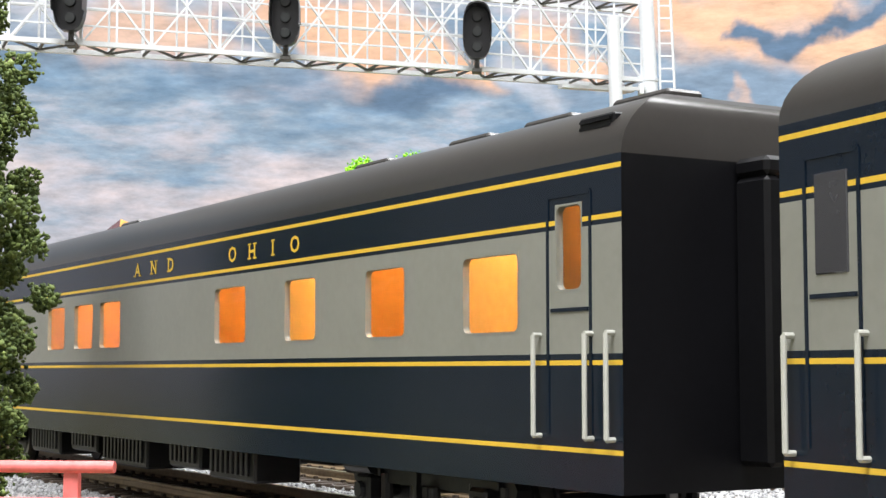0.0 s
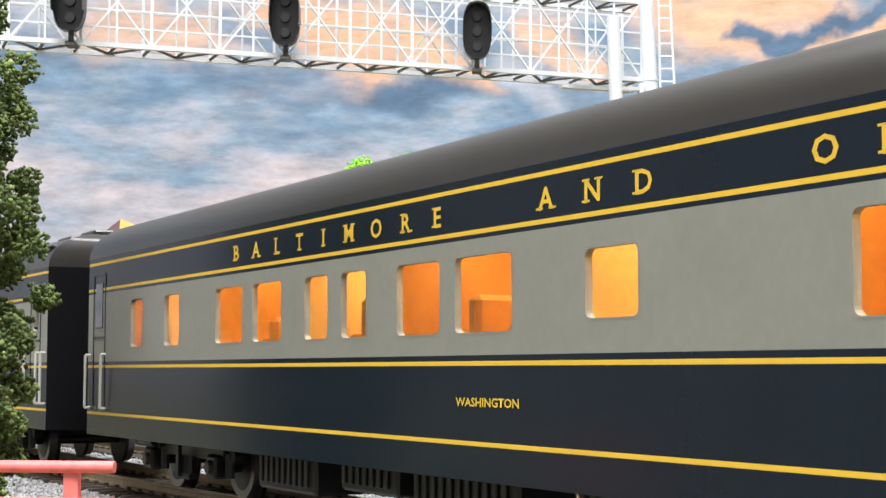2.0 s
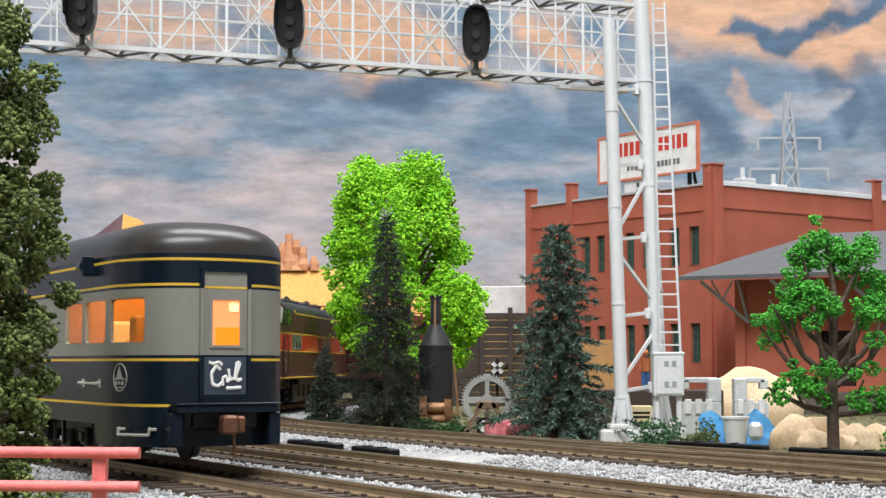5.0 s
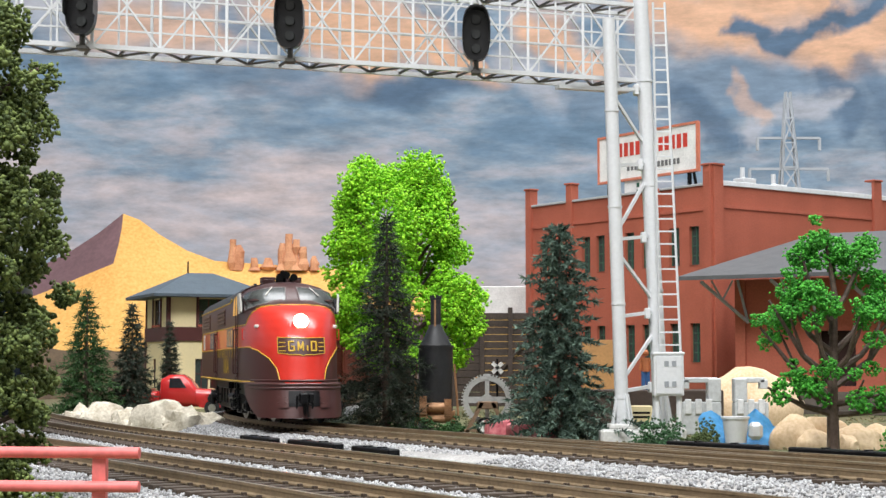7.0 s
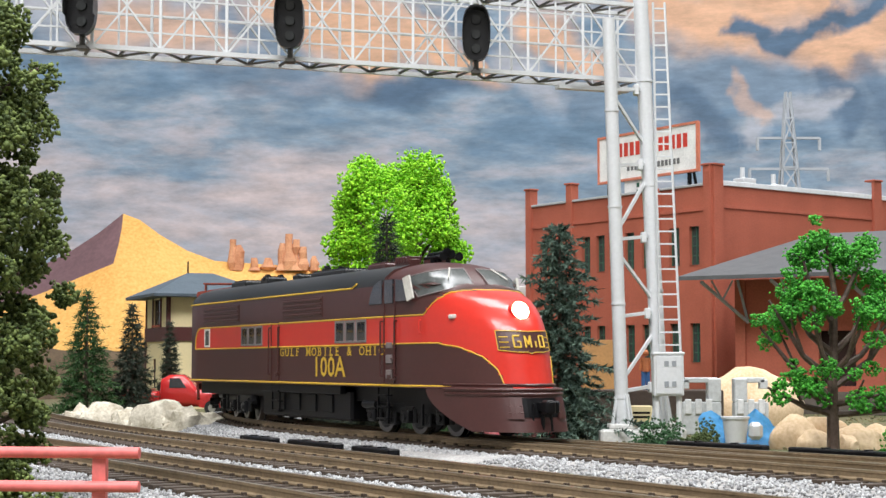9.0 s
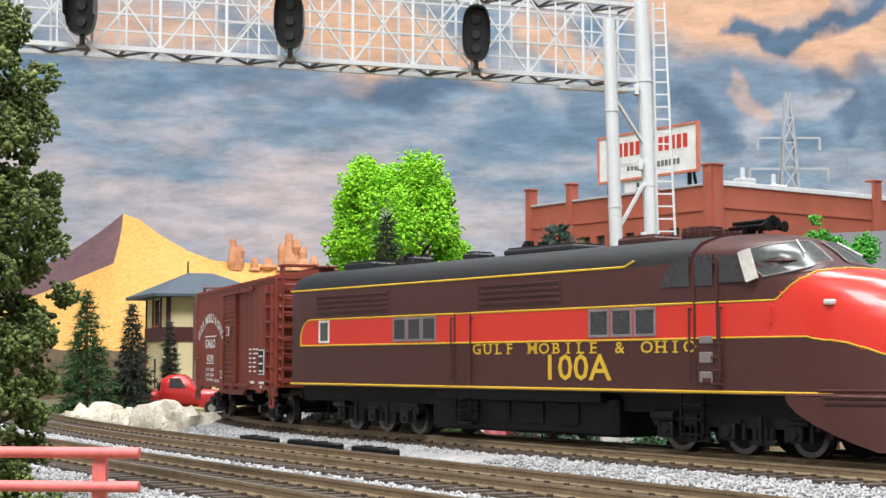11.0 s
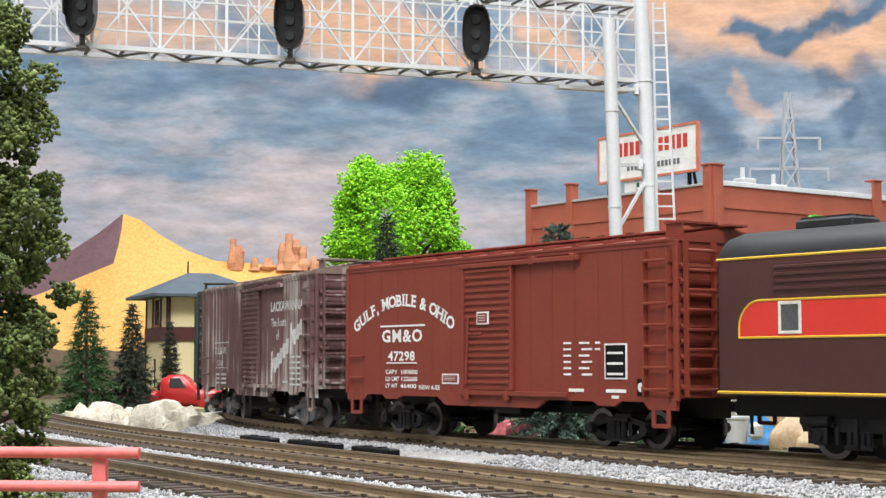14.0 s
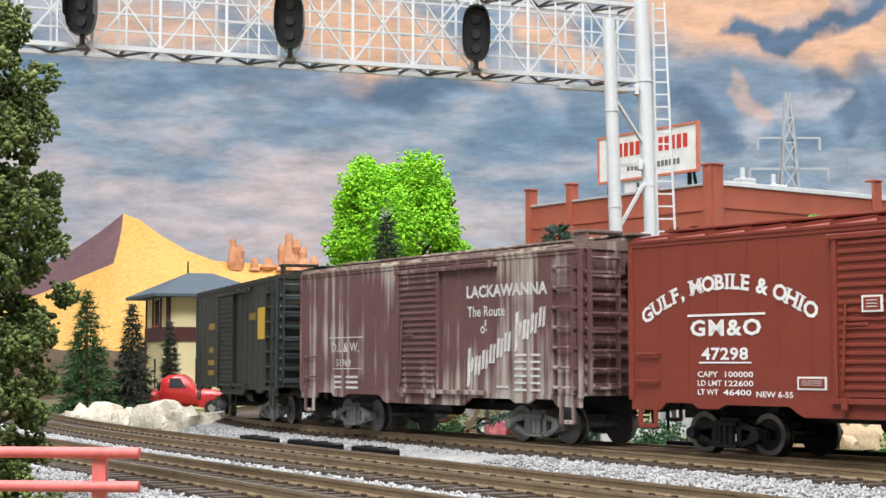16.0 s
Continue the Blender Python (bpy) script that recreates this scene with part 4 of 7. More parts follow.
    part("badge_emblem", bm, GOLD, badge)
    # pilot ribs, coupler pocket, anticlimber
    bm = bmesh.new()
    for z in (12.4, 13.6, 14.8):
        pts = [e7_skin(z, -0.62 + 1.24 * i / 40) for i in range(41)]
        ribbon(bm, [p + Vector((0.25, 0, 0)) for p in pts], 0.45)
    part("pilot_rib", bm, MAROON, t)
    p = e7_skin(9, 0)
    patch([(y, 6.4, 11.5) for y in np.linspace(-5.2, 5.2, 9)], 0.25, "coupler_pocket", BLACK, t)
    for s in (-1, 1):
        lid = patch([(s * y, 6.0, 11.7) for y in np.linspace(5.3, 9.0, 5)], 0.7, "pocket_door", MAROON, t)
        bm = bmesh.new()
        for z in (7.6, 9.4):
            ribbon(bm, [plate(s * 5.5, z, 0.8), plate(s * 8.8, z, 0.8)], 0.12)
        part("door_rib", bm, MAROON, lid)
    coupler(t, p.x - 1, 1, z=9.2)
    bm = bmesh.new()
    rod(bm, (p.x + 1.2, 0, 2.6), (p.x + 1.2, 0, 9), 0.6, n=8)
    for y in (-2.6, 2.6):
        rod(bm, (p.x + 0.6, y, 4.4), (p.x + 0.8, y, 10), 0.4, n=6)
    part("air_hose", bm, BLACK, t)
    # roof details
    for x, sx, sy, h in ((R + 20, 16, 10, 1.6), (R + 46, 8, 8, 2.0), (R + 78, 6, 8, 1.4), (R + 112, 30, 12, 1.0), (R + 150, 14, 10, 1.2)):
        bm = bmesh.new()
        box(bm, x - sx / 2, x + sx / 2, -sy / 2, sy / 2, 50.2, 51.0 + h, 0.5)
        for k in range(4):
            box(bm, x - sx / 2 + 1, x + sx / 2 - 1, -sy / 2 + 1 + k * (sy - 3) / 3, -sy / 2 + 2 + k * (sy - 3) / 3, 51 + h, 51.5 + h)
        part("roof_hatch", bm, ROOF_BLACK if x < R + 140 else MAROON, t)
    for x in (R + 46, R + 104):
        for s in (-1, 1):
            bm = bmesh.new()
            extrude_y(bm, [(x - 3, 50), (x + 3, 50), (x + 1.6, 54.2), (x - 1.0, 54.2)], s * 2.0, s * 3.2)
            rod(bm, (x, s * 1.0, 52.6), (x, s * 4.2, 52.6), 0.9, n=10)
            part("exhaust_stack", fixed(bm), BLACK, t)
    for y, z in ((-2.6, 52.2), (2.6, 52.2), (0, 52.9), (-1.3, 53.4)):
        bm = bmesh.new()
        x = R + 186
        rod(bm, (x - 6, y, z), (x + 4, y, z), 0.45, 0.6, 10)
        rod(bm, (x + 4, y, z), (x + 6.5, y, z), 0.6, 1.35, 14)
        rod(bm, (x - 1, y, 50), (x - 1, y, z), 0.7, n=8)
        part("air_horn", fixed(bm), BLACK, t)
    for s in (-1, 1):
        bm = bmesh.new()
        box(bm, R + 168, R + 178, s * 3, s * 7, 50.0, 52.4, 0.4)
        for k in range(5):
            box(bm, R + 169 + k * 2, R + 169.8 + k * 2, s * 2.6, s * 7.4, 51, 53.0, 0.1)
        part("roof_vent", bm, MAROON, t)
    # underframe, fuel tank, steps
    bm = bmesh.new()
    box(bm, R + 2, 92, -13.5, 13.5, 9.0, 13.8)
    box(bm, R + 76, R + 154, -15.2, 15.2, 2.6, 12.5, 0.8)
    for s in (-1, 1):
        box(bm, R + 80, R + 150, s * 15.2, s * 17.2, 11.0, 13.6, 0.2)
        for x in (R + 90, R + 104, R + 118, R + 132):
            box(bm, x, x + 8, s * 15.0, s * 15.7, 5, 10.6, 0.2)
    part("underframe", bm, BLACK, t)
    for s in (-1, 1):
        for x in (R + 90, R + 178):
            bm = bmesh.new()
            for k in range(3):
                box(bm, x, x + 7, s * 15.6, s * 17.6, 4.2 + k * 3.4, 4.7 + k * 3.4)
            for q in (x, x + 7):
                bar(bm, (q, s * 17.0, 4), (q, s * 17.0, 13.6), 0.5, 0.5)
            part("step", bm, BLACK, t)
    for s in (-1, 1):
        bm = bmesh.new()
        for z in (16, 19, 22, 25):
            rod(bm, (R + 188.6, s * 18.0, z), (R + 192.2, s * 18.0, z), 0.25, n=6)
        part("grab_iron", bm, MAROON, t)
    for s in (-1, 1):
        for z in (16.2, 20.6, 25.0):
            bm = bmesh.new()
            box(bm, R + 184.6, R + 188.8, s * 17.4, s * 17.85, z, z + (2.6 if z < 24 else 1.8), 0.25)
            part("step_plate", bm, FRAME_GREY, t)
    coupler(t, R, -1)
    trucks = [big_truck(t, R + 45, TRUCK_BLACK, [-19, 0, 19]), big_truck(t, R + 190, TRUCK_BLACK, [-19, 0, 19])]
    y = -17.62
    spread("GULF MOBILE & OHIO", 4.0, R + 100.4, R + 181.6, y, 23.1, GOLD, t, 1.4, 0.012)
    lettering("100A", 9.0, R + 128.3, y, 16.6, GOLD, t, bold=0.012, fill=24.2)
    return t, trucks


# ---- passenger cars ----
BANDS = [(8.5, 0), (12.3, 1), (12.8, 0), (21.05, 1), (21.55, 0), (22.2, 2), (35.0, 0), (35.5, 1), (36.0, 0), (40.4, 1), (40.9, 0), (41.8, 0)]


TAIL = 20.0


def side_y(x, length, round_end):
    """Half width of the car at x: straight sides that close in a round tail."""
    u = (x - length + TAIL) / TAIL
    if not round_end or u <= 0:
        return 17.4
    return 17.4 * max(0.0, 1 - u ** 2.4) ** (1 / 2.4)


def passenger_shell(t, length, holes, round_end):
    """Walls in painted bands with real window openings, and an arched roof, as two meshes."""
    W = 17.4
    x1 = length
    xs = {0.0, x1 - (TAIL if round_end else 0)} | ({x1 - 60, x1 - 42, x1 - 30} if round_end else set()) | {h[0] for h in holes} | {h[1] for h in holes}
    if round_end:
        xs |= {x1 - TAIL + TAIL * q for q in (0.3, 0.45, 0.58, 0.78, 0.86, 0.92, 0.965, 0.99)}
        xs = {x for x in xs if x < x1 - 0.15}
    near = [(x, -side_y(x, x1, round_end)) for x in sorted(xs)]
    if round_end:
        front = [(x1, y) for y in (-1.5, 1.5)]
        back = [(x, -y) for x, y in near[::-1] if x > x1 - TAIL - 0.01]
        plan = near + front + back + [(0.0, W)]
    else:
        plan = near + ([(x1, -W)] if near[-1][0] < x1 else []) + [(x1, W), (0.0, W)]
    zs = sorted({b[0] for b in BANDS} | {h[2] for h in holes} | {h[3] for h in holes})
    bm = bmesh.new()
    vs = [[bm.verts.new((x, y, z)) for x, y in plan] for z in zs]
    n = len(plan)
    for j in range(len(zs) - 1):
        zm = (zs[j] + zs[j + 1]) / 2
        band = [b[1] for b in BANDS if b[0] <= zm][-1]
        for i in range(n):
            k = (i + 1) % n
            mx = (plan[i][0] + plan[k][0]) / 2
            flat = plan[i][1] < 0 and plan[k][1] < 0 and plan[k][0] > plan[i][0]
            if flat and any(h[0] < mx < h[1] and h[2] < zm < h[3] for h in holes):
                continue
            f = bm.faces.new((vs[j][i], vs[j][k], vs[j + 1][k], vs[j + 1][i]))
            end = mx < 0.01 or (not round_end and mx > x1 - 0.01)
            f.material_index = 3 if end else band
    fixed(bm)
    for f in bm.faces:
        f.smooth = True
    shell = part("body", bm, [CAR_BLUE, GOLD, CAR_GREY, BLACK], t, smooth=True)
    # roof
    bm = bmesh.new()
    rings = []
    for k in range(11):
        a = k / 10 * math.pi / 2
        cy, z = math.cos(a) ** 0.75 if k < 10 else 0.0, 41.8 + 7.8 * math.sin(a)
        ring = []
        for x, y in plan:
            if round_end and x > x1 - 60.01:
                x = x - 38 * (1 - cy) ** 1.5 * ((x - x1 + 60) / 60) ** 1.5
            elif not round_end and x > x1 - 0.1:
                x = x1 - 13 * (1 - cy) ** 1.7
            elif x < 0.1:
                x = 9 * (1 - cy) ** 1.7
            ring.append((x, y * max(cy, 0.02), z))
        rings.append(ring)
    loft(bm, rings)
    bmesh.ops.remove_doubles(bm, verts=bm.verts, dist=0.01)
    part("roof", fixed(bm), CAR_ROOF, t, "smooth dark grey arched roof", smooth=True)
    return shell


def car_window(t, h, length, round_end):
    """Frame with rounded inner corners and a pane, set square to the wall between its two edges."""
    x0, x1, z0, z1 = h
    ya, yb = -side_y(x0, length, round_end), -side_y(x1, length, round_end)
    w, turn = math.hypot(x1 - x0, yb - ya), math.degrees(math.atan2(yb - ya, x1 - x0))
    m = pose(x0 / 1000, ya / 1000, 0, 0, 0, turn)
    bm = bmesh.new()
    outer, inner = [], []
    r, e = 0.8, 0.2
    for cx, cz, a0 in ((w - r - e, z1 - r - e, 0), (r + e, z1 - r - e, 90), (r + e, z0 + r + e, 180), (w - r - e, z0 + r + e, 270)):
        for k in range(5):
            a = radians(a0 + 22.5 * k)
            inner.append((cx + r * math.cos(a), cz + r * math.sin(a)))
            outer.append((w + 0.02 if math.cos(radians(a0 + 45)) > 0 else -0.02, z1 if math.sin(radians(a0 + 45)) > 0 else z0) if k == 2 else
                         ((min(max(cx + 9 * math.cos(a), -0.02), w + 0.02), min(max(cz + 9 * math.sin(a), z0), z1)) if k in (0, 4) else None))
        outer[-4], outer[-2] = outer[-5], outer[-1]
    rings = []
    for ring, y in ((outer, -0.04), (inner, -0.04), (inner, 0.9), (outer, 0.9)):
        rings.append([(x, y, z) for x, z in ring])
    loft(bm, rings, caps=False)
    bmesh.ops.remove_doubles(bm, verts=bm.verts, dist=0.001)
    frame_part = part("window", fixed(bm), CAR_GREY, t)
    frame_part.matrix_basis = m
    bm = bmesh.new()
    box(bm, 0.15, w - 0.15, 0.4, 0.7, z0 + 0.15, z1 - 0.15)
    pane = part("pane", bm, CAR_GLASS, frame_part)
    pane.visible_shadow = False


def cabin(t, x0, x1, walls, seats):
    """Lit interior: floor, back wall, partitions, seats and a light strip under the roof."""
    bm = bmesh.new()
    box(bm, x0 + 2, x1 - 16, -16, 16, 19.6, 20.6)
    box(bm, x1 - 16, x1 - 2, -9, 9, 19.6, 20.6)
    box(bm, x0 + 2, x1 - 2, 3.5, 4.3, 20.6, 40.5)
    part("cabin_wall", bm, CABIN, t)
    for k, x in enumerate(walls):
        bm = bmesh.new()
        box(bm, x - 0.4, x + 0.4, -16.2, 3.5, 20.6, 40.5)
        part("partition", bm, CABIN if k % 2 else SEAT, t)
    for k, x in enumerate(seats):
        bm = bmesh.new()
        box(bm, x - 3.4, x + 3.4, -11, -2, 20.6, 25.5, 0.8)
        part("seat", bm, SEAT, t)
        bm = bmesh.new()
        box(bm, x + 1.0, x + 3.6, -11, -2, 24, 28.6 + (k % 3) * 0.9, 0.7)
        part("seat_back", bm, PALE_SEAT if k % 2 else SEAT, t)
    bm = bmesh.new()
    box(bm, x0 + 3, x1 - 3, -7.5, -4.5, 40.2, 40.7)
    part("light_strip", bm, LAMP_STRIP, t, "warm glowing light strip under the roof")


def underbody(t, x0, x1):
    bm = bmesh.new()
    box(bm, x0, x1, -10, 10, 9, 12.4)
    part("underframe", bm, BLACK, t)
    m = (x0 + x1) / 2
    for k, (a, w, z) in enumerate(((m - 52, 20, 3.6), (m - 26, 16, 5), (m - 2, 24, 3.4), (m + 28, 14, 4.6), (m + 48, 18, 3.8))):
        for s in (-1, 1):
            bm = bmesh.new()
            box(bm, a - w / 2, a + w / 2, s * 8, s * 15.6, z, 12, 0.4)
            case = part("equipment_box", bm, TRUCK_BLACK, t)
            for q in range(int(w / 2) - 1):
                bm = bmesh.new()
                box(bm, a - w / 2 + 1 + q * 2, a - w / 2 + 2 + q * 2, s * 15.4, s * 16.0, z + 1, 10.5, 0.1)
                part("fin", bm, TRUCK_BLACK, case)


def grab_bar(t, x, z0, z1, y=-17.4):
    bm = bmesh.new()
    rod(bm, (x, y - 1.0, z0), (x, y - 1.0, z1), 0.27, n=8)
    for z in (z0, z1):
        rod(bm, (x, y + 0.2, z), (x, y - 1.0, z), 0.27, n=8)
    part("handrail", bm, HANDRAIL, t, "pale vertical handrail")


def side_door(t, x0, x1):
    bm = bmesh.new()
    W = 17.4
    for x in (x0, x1):
        box(bm, x - 0.2, x + 0.2, -W - 0.12, -W + 0.1, 14, 38.6)
    box(bm, x0, x1, -W - 0.12, -W + 0.1, 38.3, 38.8)
    box(bm, x0 + 0.6, x1 - 0.4, -W - 0.15, -W + 0.1, 26.5, 26.9)
    part("vestibule_door", bm, CAR_BLUE, t)


def diaphragm(t, x, e):
    bm = bmesh.new()
    for k in range(4):
        box(bm, x + e * k * 1.6, x + e * (k * 1.6 + 1.0), -8.5, 8.5, 11, 42, 0.4)
        box(bm, x + e * k * 1.6, x + e * (k * 1.6 + 1.6), -8.0, 8.0, 11.5, 41.4)
    part("diaphragm", bm, BLACK, t, "black folded end bellows")


def roof_vents(t, xs):
    for x in xs:
        bm = bmesh.new()
        box(bm, x - 5, x + 5, -6.0, -1.0, 48.6, 50.4, 0.4)
        part("roof_vent", bm, CAR_ROOF, t)


def observation_car():
    t = thing("observation_car", "dark blue and grey streamlined observation car with gold stripes", "railway car", "passenger train")
    holes = [(26.0, 33.0), (44.0, 51.8), (68.1, 79.6), (83.2, 94.2), (101.9, 109.6), (113.4, 121.1), (129.1, 140.1), (143.3, 155.9), (169.3, 178.4), (206.0, 222.1), (258.6, 271.2), (273.0, 287.0), (289.4, 300.8)]
    holes = [(a, b, 25.4 if a == 169.3 else 24.5, 32.6 if a == 169.3 else 33.3) for a, b in holes]
    L = 307.0
    passenger_shell(t, L, holes, True)
    for h in holes:
        car_window(t, h, L, True)
    cabin(t, 0, 305, [20, 39, 61, 98, 125, 163, 190, 232, 254], [73, 88, 105, 117, 134, 149, 217, 266, 281, 295])
    for x in (1.6, 11.5):
        grab_bar(t, x, 13.5, 23.5)
    bm = bmesh.new()
    box(bm, 5.0, 9.4, -17.55, -17.3, 28.5, 37.0, 0.1)
    part("door_window", bm, DARK_PANE, t)
    side_door(t, 3.6, 10.8)
    y = -17.46
    text = "BALTIMORE"
    spread(text, 3.3, 76.8, 139.4, y, 36.95, GOLD, t)
    spread("AND", 3.3, 162.5, 179.2, y, 36.95, GOLD, t)
    spread("OHIO", 3.3, 203.4, 225.6, y, 36.95, GOLD, t)
    lettering("WASHINGTON", 1.35, 143.8, y, 16.6, GOLD, t, bold=0.02, fill=13.4)
    # oval emblem of plain shapes, laid on the curving side
    def on_side(x, lift):
        return -side_y(x, L, True) - lift
    bm = bmesh.new()
    c = (294.4, 17.9)
    def oval(rx, rz, k):
        a = k * math.pi / 16
        return Vector((c[0] + rx * math.cos(a), on_side(c[0] + rx * math.cos(a), 0.08), c[1] + rz * math.sin(a)))
    ribbon(bm, [oval(2.35, 2.65, k) for k in range(33)], 0.12)
    for dx0, dx1, z0, z1 in [(-2.3, 2.3, -0.45, -0.2), (-1.15, 1.15, -0.2, 0.15), (-0.85, 0.85, 0.15, 0.8), (-0.6, 0.6, 0.8, 1.3), (-0.35, 0.35, 1.3, 1.7), (-0.12, 0.12, 1.7, 2.2), (-1.5, -0.7, -1.5, -0.7), (-0.4, 0.4, -1.4, -0.8), (0.7, 1.5, -1.5, -0.7), (-1.2, 1.2, -2.1, -1.9)]:
        xs = (c[0] + dx0, c[0] + dx1)
        bm.faces.new([bm.verts.new(p) for p in ((xs[0], on_side(xs[0], 0.16), c[1] + z0), (xs[1], on_side(xs[1], 0.16), c[1] + z0), (xs[1], on_side(xs[1], 0.16), c[1] + z1), (xs[0], on_side(xs[0], 0.16), c[1] + z1))])
    tagged(part("round_emblem", bm, material("silver_emblem", (0.36, 0.36, 0.34), 0.5), t, "silver oval emblem with a dome"), kind="stuff")
    # horizontal grab rails
    bm = bmesh.new()
    rod(bm, (273.0, -18.5, 16.6), (284.0, -18.5, 16.6), 0.24, n=8)
    for x in (273.0, 284.0):
        rod(bm, (x, -17.3, 16.6), (x, -18.7, 16.6), 0.38, n=8)
        box(bm, x - 0.4, x + 0.4, -17.8, -17.3, 15.8, 17.4)
    part("handrail", bm, HANDRAIL, t)
    bm = bmesh.new()
    xa, xb = 296.2, 302.8
    pts = [(xa, on_side(xa, -0.1), 8.0), (xa, on_side(xa, 1.2), 8.0), (xa + 0.2, on_side(xa, 1.4), 6.9), (xb - 0.2, on_side(xb, 1.4), 6.9), (xb, on_side(xb, 1.2), 8.0), (xb, on_side(xb, -0.1), 8.0)]
    ribbon(bm, pts, 0.3)
    for p in (pts[1], pts[4]):
        bmesh.ops.create_icosphere(bm, subdivisions=1, radius=0.5, matrix=Matrix.Translation(p))
    part("handrail", bm, HANDRAIL, t, "white bent grab rail")
    # side marker lamp
    bm = bmesh.new()
    box(bm, 277.6, 278.6, -19.8, -17.3, 38.6, 42.3, 0.1)
    rod(bm, (273.8, -18.7, 40.4), (277.6, -18.7, 40.4), 1.1, 1.5, n=14)
    box(bm, 273.6, 278.4, -19.4, -17.3, 38.5, 38.9)
    part("marker_lamp", bm, CAR_BLUE, t)
    # end door with window, emblem panel and platform
    bm = bmesh.new()
    for q in (-1, 1):
        for c2, d, k in ((14.5, 22.2, 0), (22.2, 35.0, 1), (35.0, 38.2, 0)):
            box(bm, L - 0.9, L + 0.55, q * 4.5, q * 5.2, c2, d, mat=k)
    box(bm, L - 0.9, L + 0.55, -5.2, 5.2, 38.2, 38.9)
    door = part("end_door", fixed(bm), [CAR_BLUE, CAR_GREY], t, "end door in a raised frame")
    bm = bmesh.new()
    box(bm, L - 0.4, L + 0.2, -4.4, 4.4, 22.2, 38.2)
    part("door_panel", bm, CAR_GREY, door)
    bm = bmesh.new()
    box(bm, L - 0.4, L + 0.26, -4.4, 4.4, 35.0, 35.4)
    part("gold_stripe", bm, GOLD, door)
    bm = bmesh.new()
    box(bm, L - 0.4, L + 0.25, -4.4, 4.4, 14.5, 21.8, 0.1)
    part("lower_panel", bm, material("slate_blue_paint", (0.035, 0.05, 0.075), 0.35, vary=0.08, bump=0.02), door, "slate blue lower door panel")
    # the pane itself glows, standing in for cabin light behind the door
    bm = bmesh.new()
    box(bm, L + 0.15, L + 0.32, -2.9, 2.9, 24.0, 32.9, 0.1)
    pane = part("door_pane", bm, glowing("glowing_door_pane", (1.0, 0.34, 0.12), 0.42), door, "door window with warm cabin light put in as glow")
    # added amber glow makes the lower pane a deeper orange
    bm = bmesh.new()
    box(bm, L + 0.2, L + 0.36, -2.2, 2.9, 24.0, 27.6, 0.1)
    part("chair_back", bm, glowing("amber_pane_glow", (1.0, 0.24, 0.004), 0.55), pane, "amber glowing patch laid on the lower pane")
    # added bright spot of glow near the top of the pane, no lamp behind
    bm = bmesh.new()
    box(bm, L + 0.2, L + 0.36, 0.6, 2.6, 30.6, 32.4, 0.3)
    part("lamp_glow", bm, glowing("white_pane_glow", (1.0, 0.62, 0.32), 1.0), pane, "bright glowing spot laid on the upper pane")
    bm = bmesh.new()
    for a, b, c2, d in ((-3.4, -2.8, 23.6, 33.3), (2.8, 3.4, 23.6, 33.3), (-2.8, 2.8, 32.8, 33.3), (-2.8, 2.8, 23.6, 24.1)):
        box(bm, L + 0.1, L + 0.5, a, b, c2, d)
    part("pane_frame", bm, CAR_GREY, door)
    bm = bmesh.new()
    x = L + 0.34
    for curve, r in (([(-3.4, 20.9), (-2.6, 20.5), (-1.4, 20.9), (-0.7, 20.3)], 0.28), ([(-1.0, 19.4), (-1.9, 20.2), (-2.9, 18.6), (-2.6, 16.6), (-1.5, 16.2), (-0.6, 17.0)], 0.33),
                     ([(-0.5, 16.3), (-0.6, 17.8), (0.2, 18.2), (0.4, 17.0), (0.9, 17.6)], 0.3), ([(0.6, 19.6), (1.0, 17.4), (1.6, 17.8)], 0.3), ([(1.8, 17.4), (3.0, 20.6), (2.4, 20.9), (2.0, 18.2), (2.6, 17.2), (3.3, 17.6)], 0.32), ([(0.2, 15.8), (3.2, 15.9)], 0.33)):
        ribbon(bm, [(x, u, z) for u, z in curve], r)
    tagged(part("white_flourish", bm, WHITE, door, "white flourish emblem"), kind="stuff")
    bm = bmesh.new()
    box(bm, L - 6, L + 2.2, -10.4, 10.4, 11.2, 12.6, 0.2)
    box(bm, L - 1, L + 2.5, -10.7, 10.7, 12.6, 13.1, 0.15)
    for k in range(3):
        box(bm, L - 0.2, L + 1.6 - k * 0.35, -5.2, 5.2, 13.0 + k * 0.5, 13.4 + k * 0.5)
    part("end_platform", bm, CAR_BLUE, t)
    bm = bmesh.new()
    box(bm, L - 5, L + 1.5, -11.2, -8.8, 4.8, 11.2, 0.3)
    part("buffer_post", bm, CAR_BLUE, t)
    bm = bmesh.new()
    box(bm, L - 5, L + 1.5, 8.8, 11.2, 4.8, 11.2, 0.3)
    part("buffer_post", bm, CAR_BLUE, t)
    bm = bmesh.new()
    box(bm, L - 5, L + 0.6, -6.5, 6.5, 8.4, 11.2, 0.2)
    part("end_beam", bm, TRUCK_BLACK, t)
    coupler(t, L - 2, 1, BRASS, 9.0)
    side = bmesh.new()
    outline = [(x, -side_y(x, L, True) + 0.15) for x in (278, 287, 291, 295, 299, 302, 304)]
    outline += [(x, -y) for x, y in outline[::-1]]
    loft(side, [[(x + (3.5 - 0.4 * (z - 4.6) if x < 285 else 0), y, z) for x, y in outline] for z in (4.6, 6.5, 8.7)])
    part("skirt", fixed(side), CAR_BLUE, t)
    diaphragm(t, 0, -1)
    underbody(t, 10, 278)
    trucks = [big_truck(t, x, TRUCK_BLACK, [-14.5, 14.5], 5.2) for x in (45, 250)]
